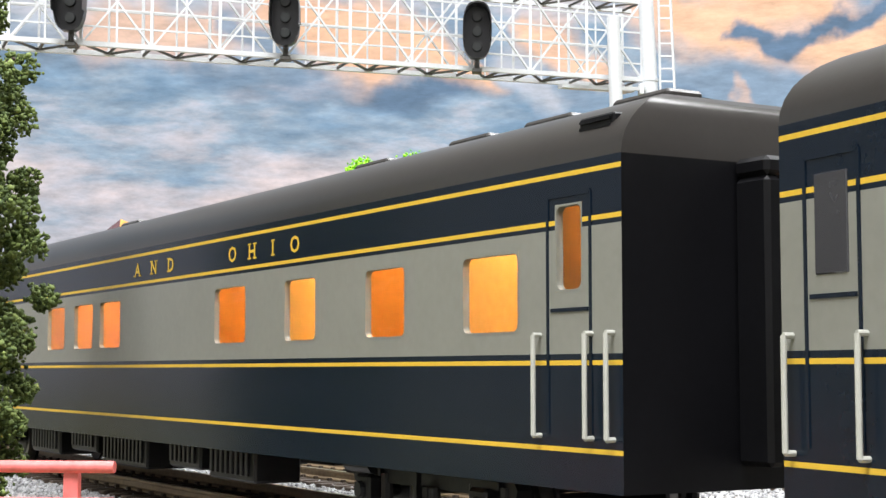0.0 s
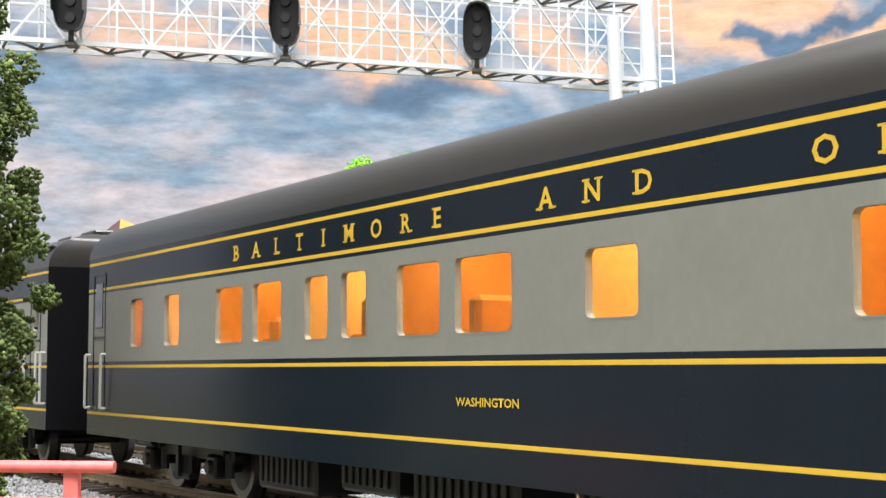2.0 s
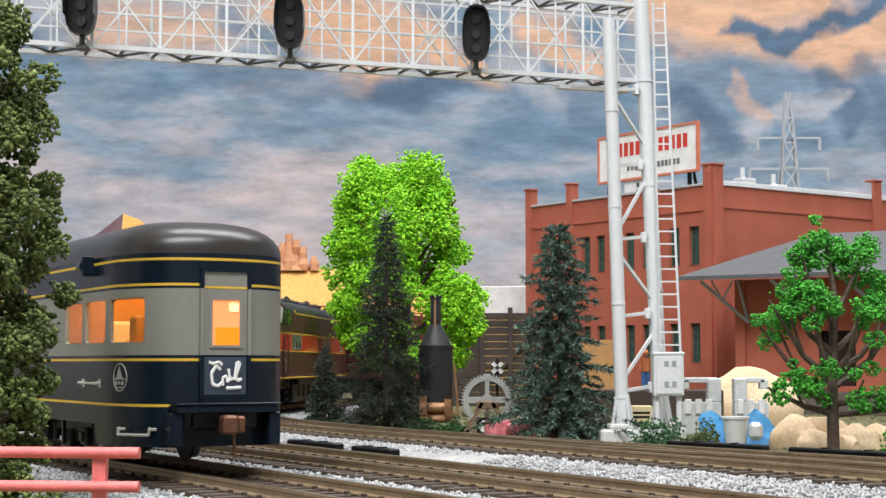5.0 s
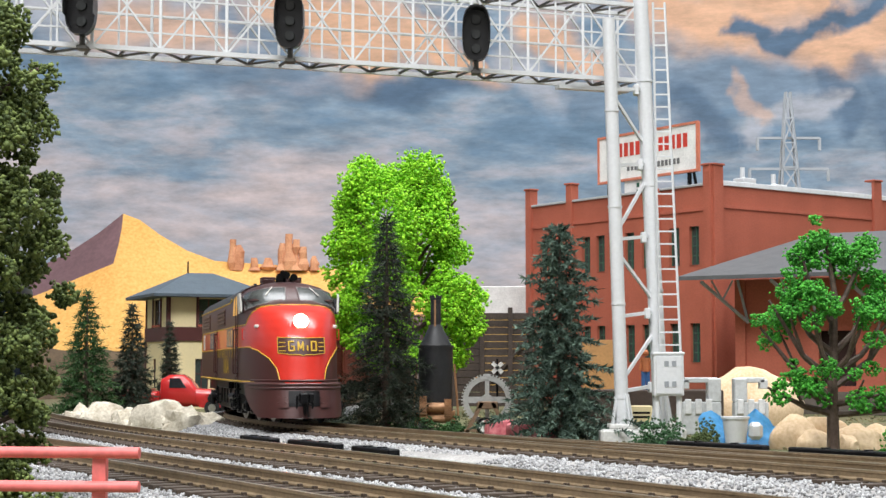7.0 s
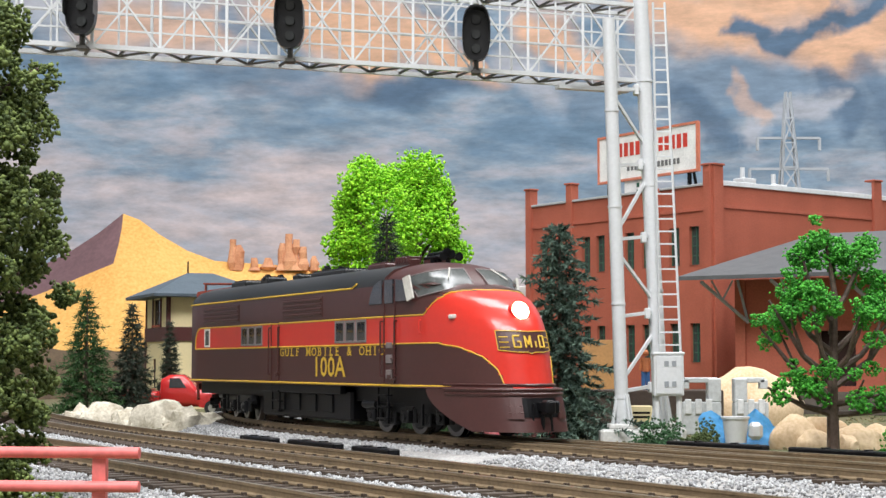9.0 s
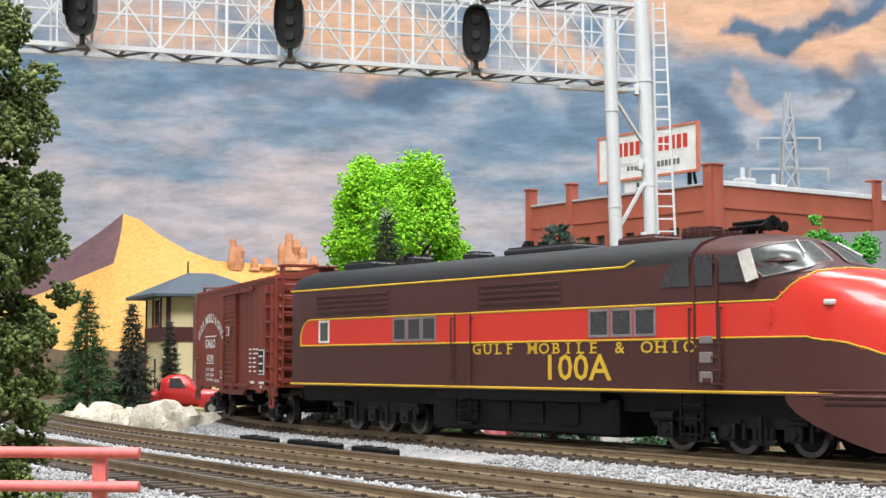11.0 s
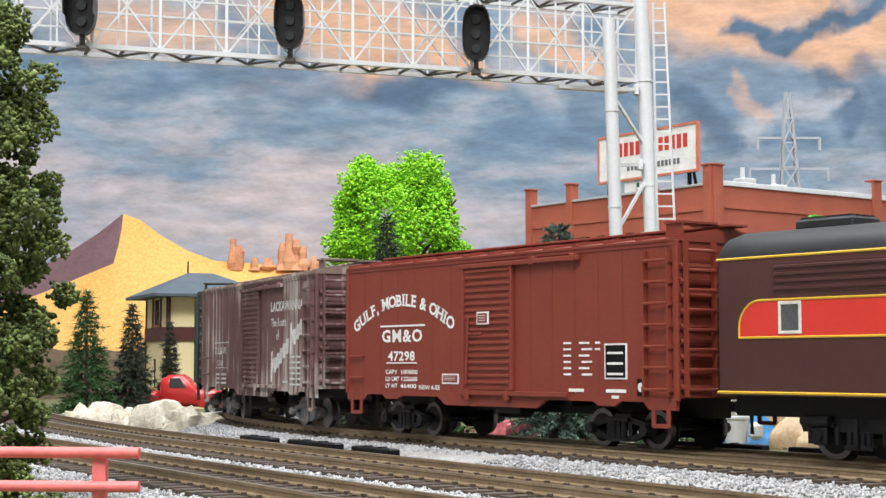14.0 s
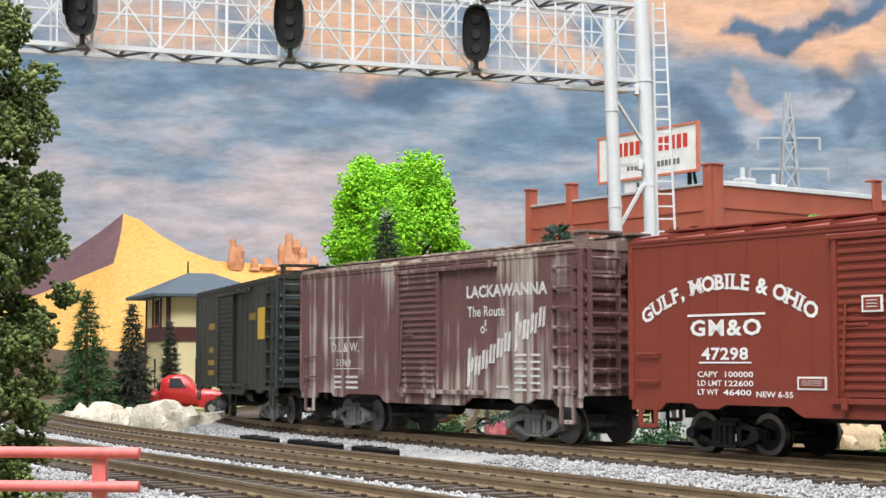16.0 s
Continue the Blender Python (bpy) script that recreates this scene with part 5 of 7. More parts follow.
    return t, trucks


def sleeping_car():
    t = thing("sleeping_car", "dark blue and grey passenger car with lit windows", "railway car", "passenger train")
    L = 300.0
    # places measured from the far end; the near end stands at L
    holes = [(L - 30.2, L - 18.4), (L - 54.3, L - 43.7), (L - 79.0, L - 68.7), (L - 105.2, L - 92.7), (L - 162, L - 150), (L - 178, L - 166), (L - 196, L - 184), (L - 228, L - 216), (L - 250, L - 238)]
    holes = [(a, b, 24.5, 33.3) for a, b in holes] + [(L - 11.4, L - 6.6, 28.6, 37.6)]
    passenger_shell(t, L, holes, False)
    for h in holes:
        car_window(t, h, L, False)
    cabin(t, 0, L, [L - 14, L - 36, L - 61, L - 86, L - 112, L - 145, L - 200], [L - 24, L - 49, L - 74, L - 98, L - 156])
    side_door(t, L - 12.8, L - 5.2)
    for x in (L - 14.2, L - 5.0, L - 1.4):
        grab_bar(t, x, 13.8, 24.2)
    y = -17.46
    spread("OHIO", 3.3, L - 98, L - 75.5, y, 36.95, GOLD, t)
    spread("AND", 3.3, L - 141, L - 124.6, y, 36.95, GOLD, t)
    roof_vents(t, (L - 12, L - 30, L - 48, L - 75, L - 180))
    bm = bmesh.new()
    box(bm, L - 9, L - 3, -16.0, -14.0, 42.6, 46.4, 0.2)
    for k in range(5):
        box(bm, L - 8.6, L - 3.4, -16.3, -15.6, 42.9 + k * 0.7, 43.2 + k * 0.7)
    part("roof_grille", bm, BLACK, t)
    bm = bmesh.new()
    ribbon(bm, [(L - 32 + k * 3.0, -14.6 + (0.5 if k % 2 else 0), 44.6 + (0.9 if k % 2 else 0)) for k in range(8)], 0.3)
    part("roof_pipe", bm, CAR_ROOF, t)
    bm = bmesh.new()
    for a, b, z0, z1 in ((-3.2, -1.0, 11, 40), (7.0, 9.2, 11, 40), (-3.2, 9.2, 40, 42)):
        box(bm, L, L + 5, a, b, z0, z1, 0.5)
    part("diaphragm", bm, BLACK, t, "black end frame round the gangway")
    # orange gangway light is put in as the pane's own glow
    bm = bmesh.new()
    box(bm, L + 3.4, L + 3.9, -1.1, 7.1, 26.5, 34.5)
    part("gangway_pane", bm, glowing("glowing_gangway_pane", (1.0, 0.28, 0.02), 0.7), t, "gangway window with warm light put in as glow")
    underbody(t, 15, L - 15)
    trucks = [big_truck(t, x, TRUCK_BLACK, [-14.5, 14.5], 5.2) for x in (45, L - 45)]
    return t, trucks


# ---- scenery: plants ----
def leaf_paint(name, dark, light, rough=0.8):
    m = bpy.data.materials.new(name)
    m.use_nodes = True
    nt = m.node_tree
    b = nt.nodes["Principled BSDF"]
    b.inputs["Roughness"].default_value = rough
    g = nt.nodes.new("ShaderNodeNewGeometry")
    r = nt.nodes.new("ShaderNodeValToRGB")
    r.color_ramp.elements[0].color = (*dark, 1)
    r.color_ramp.elements[1].color = (*light, 1)
    nt.links.new(g.outputs["Random Per Island"], r.inputs["Fac"])
    nt.links.new(r.outputs["Color"], b.inputs["Base Color"])
    return m


LIME = leaf_paint("lime_foam_foliage", (0.13, 0.40, 0.006), (0.40, 0.82, 0.03))
GREEN = leaf_paint("mid_green_foam_foliage", (0.02, 0.16, 0.014), (0.09, 0.46, 0.04))
OLIVE = leaf_paint("olive_foam_foliage", (0.035, 0.06, 0.012), (0.18, 0.235, 0.06))
BLUE_GREEN = leaf_paint("blue_green_fibre", (0.018, 0.042, 0.032), (0.13, 0.20, 0.15))
DARK_NEEDLE = leaf_paint("dark_fir_needles", (0.008, 0.018, 0.012), (0.05, 0.065, 0.04))
PINE = leaf_paint("green_pine_needles", (0.012, 0.045, 0.012), (0.05, 0.13, 0.03))
BARK = material("brown_bark_plastic", (0.055, 0.032, 0.022), 0.55, second=(0.12, 0.085, 0.065), spread=200, bump=0.3)
OCTA = np.array([(1, 0, 0), (-1, 0, 0), (0, 1, 0), (0, -1, 0), (0, 0, 1), (0, 0, -1)], float)
OCTA_F = np.array([(0, 2, 4), (2, 1, 4), (1, 3, 4), (3, 0, 4), (2, 0, 5), (1, 2, 5), (3, 1, 5), (0, 3, 5)])


def bits(name, centres, sizes, mat, parent=None, rng=None, flat=0.6):
    """Many small crumbs of foam or stone in one mesh, places in millimetres."""
    rng = rng or np.random.default_rng(5)
    n = len(centres)
    q = rng.normal(size=(n, 3, 3))
    u, _, w = np.linalg.svd(q)
    rot = u @ w
    shape = OCTA[None] * (1 + rng.uniform(-0.35, 0.35, (n, 6, 1))) * np.array([1, 1, flat])
    v = np.einsum("nij,nkj->nki", rot, shape) * np.asarray(sizes)[:, None, None] + np.asarray(centres)[:, None]
    f = (OCTA_F[None] + 6 * np.arange(n)[:, None, None]).reshape(-1, 3)
    me = bpy.data.meshes.new(name)
    v = (v * 0.001).reshape(-1, 3)
    me.vertices.add(len(v))
    me.vertices.foreach_set("co", v.ravel())
    me.loops.add(3 * len(f))
    me.loops.foreach_set("vertex_index", f.ravel().astype(np.int32))
    me.polygons.add(len(f))
    me.polygons.foreach_set("loop_start", np.arange(0, 3 * len(f), 3, dtype=np.int32))
    me.update(calc_edges=True)
    me.materials.append(mat)
    ob = new(name, me)
    if parent:
        ob.parent = parent
    return ob


def crumbs(clumps, per, rng):
    """Points through the shells of ball-shaped clumps (x, y, z, r)."""
    out = []
    for x, y, z, r in clumps:
        k = max(6, int(per * r * r))
        d = rng.normal(size=(k, 3))
        d /= np.linalg.norm(d, axis=1)[:, None]
        rad = r * rng.uniform(0.55, 1.0, (k, 1)) ** 0.5 * (1 + 0.18 * rng.normal(size=(k, 1)))
        out.append(np.array([x, y, z]) + d * rad * np.array([1, 1, 0.85]))
    return np.concatenate(out)


def lime_tree():
    rng = np.random.default_rng(11)
    t = thing("tree", "bright lime green leafy tree with a dense clumped crown", "tree", m=pose(-0.020, 0.805, -0.0065))
    bm = bmesh.new()
    rod(bm, (0, 0, 0), (1, 0, 45), 3.6, 2.4, 10)
    limbs = []
    for k in range(14):
        a = k * 2.4
        z = 35 + (k % 7) * 9
        e = (34 * math.cos(a) * (1.1 - 0.05 * (k % 7)), 26 * math.sin(a), z + 22)
        rod(bm, (0.5, 0, z * 0.9), e, 1.3, 0.4, 6)
        limbs.append(e)
    rod(bm, (1, 0, 45), (2, 0, 110), 2.4, 0.8, 8)
    part("trunk", fixed(bm), BARK, t, "grey brown trunk")
    clumps = []
    # outline of the crown: height against reach to either side
    for k in range(190):
        z = rng.uniform(28, 130)
        left = np.interp(z, [28, 40, 60, 75, 95, 115, 128, 138], [20, 36, 47, 44, 43, 41, 32, 14])
        right = np.interp(z, [28, 40, 60, 75, 88, 100, 115, 128, 138], [34, 46, 48, 34, 39, 28, 27, 22, 8])
        a = rng.uniform(0, 2 * math.pi)
        reach = (right if math.cos(a) > 0 else left)
        r = rng.uniform(5.5, 9.5)
        clumps.append(((reach - r) * math.cos(a) * rng.uniform(0.75, 1), 34 * math.sin(a) * rng.uniform(0.7, 1) * (1 if z < 110 else 0.6), z, r))
    p = crumbs(clumps, 3.2, rng)
    bits("crown", p, rng.uniform(0.6, 1.35, len(p)), LIME, t, rng)


def broken_crown_tree():
    rng = np.random.default_rng(21)
    t = thing("tree", "plastic armature tree with brown forked limbs and green tufts", "tree", m=pose(0.1165, 0.469, -0.0065))
    bm = bmesh.new()
    rod(bm, (0, 0, 0), (0, 0, 20), 1.9, 1.7, 10)
    rod(bm, (0, 0, 20), (1.2, 0, 48), 1.7, 0.9, 10)
    rod(bm, (1.2, 0, 48), (-1.5, 0, 66), 0.9, 0.4, 8)
    ends = []
    for z, dx, dy, dz in ((12, -20, -3, 8), (12, 22, -3, 2), (17, -21, 2, 21), (22, -19, -2, 24), (24, 20, 3, 18), (20, 24, -1, 26), (30, -15, -3, 19), (30, 15, 4, 20), (40, -9, 3, 20), (42, 9, -2, 17), (24, -8, -8, 18), (24, 8, -8, 16), (15, 12, -7, 3), (15, -11, -8, 5), (36, 3, 6, 26)):
        mid = (dx * 0.45, dy * 0.5, z + dz * 0.3)
        end = (dx, dy, z + dz)
        rod(bm, (0.3, 0, z), mid, 1.25, 0.85, 7)
        rod(bm, mid, end, 0.85, 0.35, 7)
        fork = (dx * 0.75 + rng.uniform(-3, 3), dy + rng.uniform(-3, 3), z + dz * 0.75 + 5)
        rod(bm, mid, fork, 0.6, 0.3, 6)
        ends += [end, fork]
    part("trunk", fixed(bm), BARK, t, "glossy brown trunk and forked limbs")
    clumps = []
    for x, y, z in ends:
        for k in range(4):
            clumps.append((x * 0.94 + 1.5 + rng.normal() * 2.4, y + rng.normal() * 2.2, z + rng.normal() * 2.8, rng.uniform(1.6, 3.6)))
    for k in range(10):
        clumps.append((-1.5 + rng.normal() * 4, rng.normal() * 2, 64 + rng.normal() * 3.5, rng.uniform(2, 3.2)))
    p = crumbs(clumps, 10, rng)
    bits("crown", p, rng.uniform(0.35, 0.8, len(p)), GREEN, t, rng)


def near_tree():
    rng = np.random.default_rng(31)
    t = thing("tree", "olive green foam-leaved tree beside the pink fence", "tree", m=pose(-0.0835, 0.272, -0.0065))
    bm = bmesh.new()
    rod(bm, (0, 0, 0), (0, 0, 50), 2.2, 1.6, 8)
    rod(bm, (0, 0, 50), (-1, 0, 92), 1.6, 0.5, 8)
    for k in range(16):
        a = k * 2.4
        rod(bm, (0, 0, 14 + k * 4.4), (13 * math.cos(a), 10 * math.sin(a), 20 + k * 4.5), 0.8, 0.3, 6)
    part("trunk", fixed(bm), BARK, t)
    clumps = []
    for k in range(340):
        z = rng.uniform(4, 97)
        reach = np.interp(z, [4, 20, 35, 55, 70, 85, 98], [12, 18, 19.5, 20, 16.5, 12.5, 5]) + rng.normal() * 1.2
        a = rng.uniform(0, 2 * math.pi)
        r = rng.uniform(1.8, 3.4)
        q = rng.uniform(0.6, 1)
        clumps.append(((reach - r) * math.cos(a) * q, (reach - r) * math.sin(a) * q, z, r))
    p = crumbs(clumps, 16, rng)
    bits("crown", p, rng.uniform(0.3, 0.75, len(p)), OLIVE, t, rng)


def conifer(label, x, y, height, reach, mat, seed, ragged=1.0, levels=26, fibre=0.24, column=False):
    """Tapered trunk, drooping branches and thousands of thin needle blades."""
    rng = np.random.default_rng(seed)
    t = thing("conifer", label, "tree", m=pose(x, y, -0.0065))
    bm = bmesh.new()
    rod(bm, (0, 0, 0), (0, 0, height * 0.97), height * 0.022, 0.25, 8)
    v, f = [], []
    for i in range(levels):
        h = i / (levels - 1)
        z = height * (0.05 + 0.93 * h)
        r = reach * (1 - h) ** 0.85 + 0.06 * reach
        if column:
            r = reach * float(np.interp(h, [0, 0.12, 0.3, 0.5, 0.62, 0.75, 0.93, 1], [1, 0.93, 0.62, 0.54, 0.36, 0.40, 0.31, 0.12])) * (1 + 0.2 * math.sin(i * 1.9))
        count = int(13 - 7 * h)
        for k in range(count):
            a = k * 2 * math.pi / count + rng.uniform(0, 1.0)
            ln = r * rng.uniform(0.65, 1.08) * (1 + 0.25 * ragged * rng.normal() * 0.5)
            droop = rng.uniform(0.05, 0.4)
            end = np.array([ln * math.cos(a), ln * math.sin(a), z - ln * droop])
            start = np.array([0, 0, z])
            if k % 2 == 0:
                rod(bm, start, end * 0.9 + start * 0.1, 0.22, 0.1, 4)
            for _ in range(int((10 + 46 * ln / reach) * (1.7 if column else 1))):
                u = rng.uniform(0.1, 1.0) ** 0.7
                p = start + (end - start) * u
                d = rng.normal(size=3)
                d = d / np.linalg.norm(d) + 0.5 * (end - start) / (ln + 1e-6)
                d = d * rng.uniform(0.9, 2.1) * (0.6 + 0.02 * height) * (0.62 if column else 1)
                s = np.cross(d, rng.normal(size=3))
                s = s / (np.linalg.norm(s) + 1e-9) * fibre
                n = len(v)
                v += [p - s, p + s, p + d]
                f.append((n, n + 1, n + 2))
    part("trunk", fixed(bm), BARK, t)
    me = bpy.data.meshes.new("needles")
    me.from_pydata((np.array(v) * 0.001).tolist(), [], f)
    me.materials.append(mat)
    ob = new("needles", me)
    ob.parent = t
    return t


def bush(label, x, y, z, rx, rz, mat, seed, size=0.6):
    rng = np.random.default_rng(seed)
    clumps = [(rng.normal() * rx * 0.45, rng.normal() * rx * 0.35, abs(rng.normal()) * rz * 0.5, rng.uniform(0.2, 0.4) * rx) for _ in range(22)]
    p = crumbs(clumps, 60 / rx, rng)
    p[:, 2] = np.maximum(p[:, 2], 0.1)
    ob = bits("bush", p, rng.uniform(0.5, 1.2, len(p)) * size, mat, None, rng)
    ob.location = (x, y, z)
    return tagged(ob, label, "bush")


lime_tree()
broken_crown_tree()
near_tree()
conifer("tall dark fir tree with fine bristling branches", -0.0228, 0.632, 88, 19.0, DARK_NEEDLE, 3, levels=40, fibre=0.18)
conifer("shaggy blue green spruce with tangled fibre branches", 0.0418, 0.560, 78, 22.5, BLUE_GREEN, 4, 2.6, 44, 0.42, True)
conifer("small green pine tree beside the signal tower", -0.1776, 0.780, 64, 18.0, PINE, 5, 1.0, 26, 0.3)
conifer("slim dark green pine behind pale rocks", -0.1590, 0.800, 58, 14.0, DARK_NEEDLE, 6, 1.0, 24, 0.3)
conifer("small dark pine by the signal tower wall", -0.1500, 0.860, 50, 8.0, DARK_NEEDLE, 7, 1.0, 18, 0.3)
conifer("dark green pine behind the fir", -0.052, 0.690, 34, 10.0, DARK_NEEDLE, 8, 1.0, 18, 0.3)
bush("dark green bush at the signal bridge foot", 0.0690, 0.498, -0.0065, 9, 10, leaf_paint("deep_green_foam", (0.012, 0.05, 0.015), (0.05, 0.14, 0.05)), 41)
bush("olive green bush beside the blue tarp", 0.0815, 0.492, -0.0065, 8, 7, leaf_paint("moss_foam", (0.03, 0.05, 0.012), (0.10, 0.14, 0.04)), 42)
bush("low green shrub by the winch", -0.012, 0.628, -0.0065, 8, 5, PINE, 43)
bush("low green shrub in front of the winch", 0.004, 0.612, -0.0065, 6, 5, PINE, 44)
bush("low dark shrub at the fir's foot", -0.040, 0.615, -0.0065, 8, 4, DARK_NEEDLE, 45)
bush("olive weeds behind the pink fence", -0.0640, 0.232, -0.0065, 12, 8, OLIVE, 47, 0.5)
bush("low olive weeds under the leafy tree", -0.0780, 0.250, -0.0065, 13, 7, OLIVE, 48, 0.5)
bush("green shrub by the tan rocks", 0.140, 0.478, -0.0065, 9, 6, GREEN, 46)


# ---- signal bridge ----
def signal_bridge():
    t = thing("signal_bridge", "silver lattice signal bridge on two tubular posts", "signal bridge")
    for a, b, r in (((62.4, 545, -6), (58.6, 545, 142), 2.4), ((77.6, 556, -6), (71.0, 556, 158), 2.8)):
        bm = bmesh.new()
        rod(bm, a, b, r, r * 0.95, 20)
        for k in (0.1, 0.32, 0.55, 0.78):
            c = Vector(a).lerp(Vector(b), k)
            rod(bm, c - Vector((0, 0, 0.4)), c + Vector((0, 0, 0.4)), r * 1.08, n=20)
        part("post", fixed(bm), SILVER, t, smooth=True)
    def on(k, z):
        f = (z + 6) / 150
        return Vector((62.4 - 3.9 * f, 545, z)) if k == 0 else Vector((77.6 - 6.2 * f, 556, z))
    for z in (12, 38, 65, 91, 118):
        bm = bmesh.new()
        bar(bm, on(0, z - 1), on(1, z + 1), 1.4, 1.2)
        box(bm, on(1, z).x - 4.2, on(1, z).x - 2.4, 552, 556, z - 1.5, z + 2.2, 0.2)
        part("crossbar", bm, SILVER, t)
    for z0, z1 in ((116, 97), (66, 88), (60, 42), (14, 33)):
        bm = bmesh.new()
        bar(bm, on(0, z0), on(1, z1), 1.0, 1.0)
        part("brace", bm, SILVER, t)
    for k in range(2):
        c = on(k, -3)
        bm = bmesh.new()
        box(bm, c.x - 8, c.x + 8, c.y - 6, c.y + 6, -7.5, -2.0, 0.8)
        box(bm, c.x - 5, c.x + 5, c.y - 4.5, c.y + 4.5, -2.0, -0.2, 0.4)
        part("footing", bm, material("pale_concrete", (0.62, 0.62, 0.60), 0.9, grain=1500), t, "pale concrete footing")
        for a in range(4):
            bm = bmesh.new()
            d = Vector((math.cos(a * math.pi / 2 + 0.5), math.sin(a * math.pi / 2 + 0.5), 0))
            bar(bm, c + d * 4.2 + Vector((0, 0, 2.8)), c + d * 2.2 + Vector((0, 0, 13)), 0.8, 0.8)
            part("gusset", bm, SILVER, t)
    # the truss
    a0, b0 = Vector((69.7, 556, 122.2)), Vector((-150.0, 467.4, 119.3))
    back = Vector((-0.374, 0.927, 0)) * 14
    H = Vector((0, 0, 27.5))
    def at(u, plane, h):
        return a0.lerp(b0, u) + back * plane + H * h
    for plane in (0, 1):
        for h, w in ((0, 1.5), (1, 1.4)):
            bm = bmesh.new()
            bar(bm, at(-0.015, plane, h), at(1, plane, h), w, w)
            part("chord", bm, SILVER, t)
        for h in ((0.2, 0.4, 0.6, 0.8) if plane == 0 else (0.5,)):
            bm = bmesh.new()
            bar(bm, at(0, plane, h), at(1, plane, h), 0.55, 0.55)
            part("guard_rail", bm, SILVER, t)
        n = 22
        for i in range(n + 1):
            bm = bmesh.new()
            w = 0.9 if i % 2 == 0 else 0.6
            bar(bm, at(i / n, plane, 0), at(i / n, plane, 1), w, w)
            part("upright", bm, SILVER, t)
        for i in range(0, n - 1, 2 if plane == 0 else 6):
            bm = bmesh.new()
            bar(bm, at(i / n, plane, 0), at((i + 2) / n, plane, 1), 0.7, 0.6)
            bar(bm, at((i + 2) / n, plane, 0), at(i / n, plane, 1), 0.7, 0.6)
            part("cross_brace", bm, SILVER, t)
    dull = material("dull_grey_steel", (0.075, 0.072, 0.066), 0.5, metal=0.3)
    for h in (0, 1):
        n = 22
        for i in range(n):
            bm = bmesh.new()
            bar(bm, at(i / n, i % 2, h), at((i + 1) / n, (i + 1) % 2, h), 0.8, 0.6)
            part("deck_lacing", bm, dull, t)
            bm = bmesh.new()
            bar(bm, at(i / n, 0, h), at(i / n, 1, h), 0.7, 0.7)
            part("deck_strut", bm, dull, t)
    bm = bmesh.new()
    bar(bm, at(0, 0, -0.02), on(1, 121.5), 2.4, 2.4)
    bar(bm, at(0, 1, -0.06), on(0, 120), 2.4, 2.4)
    bar(bm, at(0, 0.5, -0.10), at(0.12, 0.5, -0.10), 3.5, 1.2)
    part("bracket", bm, SILVER, t)
    # ladder leaning on the taller post
    bm = bmesh.new()
    l0, l1 = Vector((76.4, 551, 16)), Vector((75.4, 553, 150))
    r0, r1 = Vector((84.0, 551, 16)), Vector((79.6, 553, 150))
    ribs = 30
    bar(bm, l0, l1, 0.6, 0.6)
    bar(bm, r0, r1, 0.8, 0.7)
    part("ladder_rail", bm, SILVER, t)
    for i in range(ribs):
        bm = bmesh.new()
        u = (i + 0.5) / ribs
        bar(bm, l0.lerp(l1, u), r0.lerp(r1, u), 0.55, 0.55)
        part("ladder_rung", bm, SILVER, t)
    # three hooded signal heads
    black = material("satin_black_plastic", (0.005, 0.005, 0.006), 0.3, vary=0.1, bump=0.02)
    lens = material("dark_signal_lens", (0.02, 0.022, 0.022), 0.2, bump=0.0)
    for u in (0.268, 0.547, 0.83):
        c = a0.lerp(b0, u) + Vector((0.5, -4.5, 11.5))
        bm = bmesh.new()
        rings = []
        for y, g in ((0.0, 1.0), (0.8, 1.0), (3.2, 0.55)):
            rings.append([(c.x + 4.8 * g * math.copysign(abs(math.cos(k * math.pi / 12)) ** 0.7, math.cos(k * math.pi / 12)), c.y + y, c.z + 9.3 * g * math.copysign(abs(math.sin(k * math.pi / 12)) ** 0.75, math.sin(k * math.pi / 12))) for k in range(24)])
        loft(bm, rings)
        head = part("signal_head", fixed(bm), black, t, "black oval signal head", smooth=True)
        bm = bmesh.new()
        for k in range(24):
            a, b = 2 * math.pi * k / 24, 2 * math.pi * (k + 1) / 24
            def rim(g, y, ang):
                return (c.x + 4.8 * g * math.copysign(abs(math.cos(ang)) ** 0.7, math.cos(ang)), c.y + y, c.z + 9.3 * g * math.copysign(abs(math.sin(ang)) ** 0.75, math.sin(ang)))
            depth = -5.5 if math.sin((a + b) / 2) > -0.3 else -2.5
            v = [bm.verts.new(p) for p in (rim(1, 0, a), rim(1, 0, b), rim(1.0, depth, b), rim(1.0, depth, a), rim(0.93, 0, a), rim(0.93, 0, b), rim(0.93, depth, b), rim(0.93, depth, a))]
            for q in ((0, 1, 2, 3), (5, 4, 7, 6), (3, 2, 6, 7)):
                bm.faces.new([v[i] for i in q])
        tagged(part("hood", fixed(bm), black, head, smooth=True), kind="stuff")
        for dz in (-5, 0, 5):
            bm = bmesh.new()
            rod(bm, (c.x, c.y - 1.0, c.z + dz), (c.x, c.y + 0.2, c.z + dz), 1.5, 1.8, 16)
            part("lens", bm, lens, head)
        bm = bmesh.new()
        rod(bm, (c.x, c.y + 1.5, c.z - 8), (c.x, c.y + 1.5, c.z - 13.2), 0.9, n=8)
        box(bm, c.x - 1.6, c.x + 1.6, c.y + 0.2, c.y + 4.5, c.z - 13.4, c.z - 12.0, 0.2)
        part("signal_bracket", bm, dull, head)


signal_bridge()


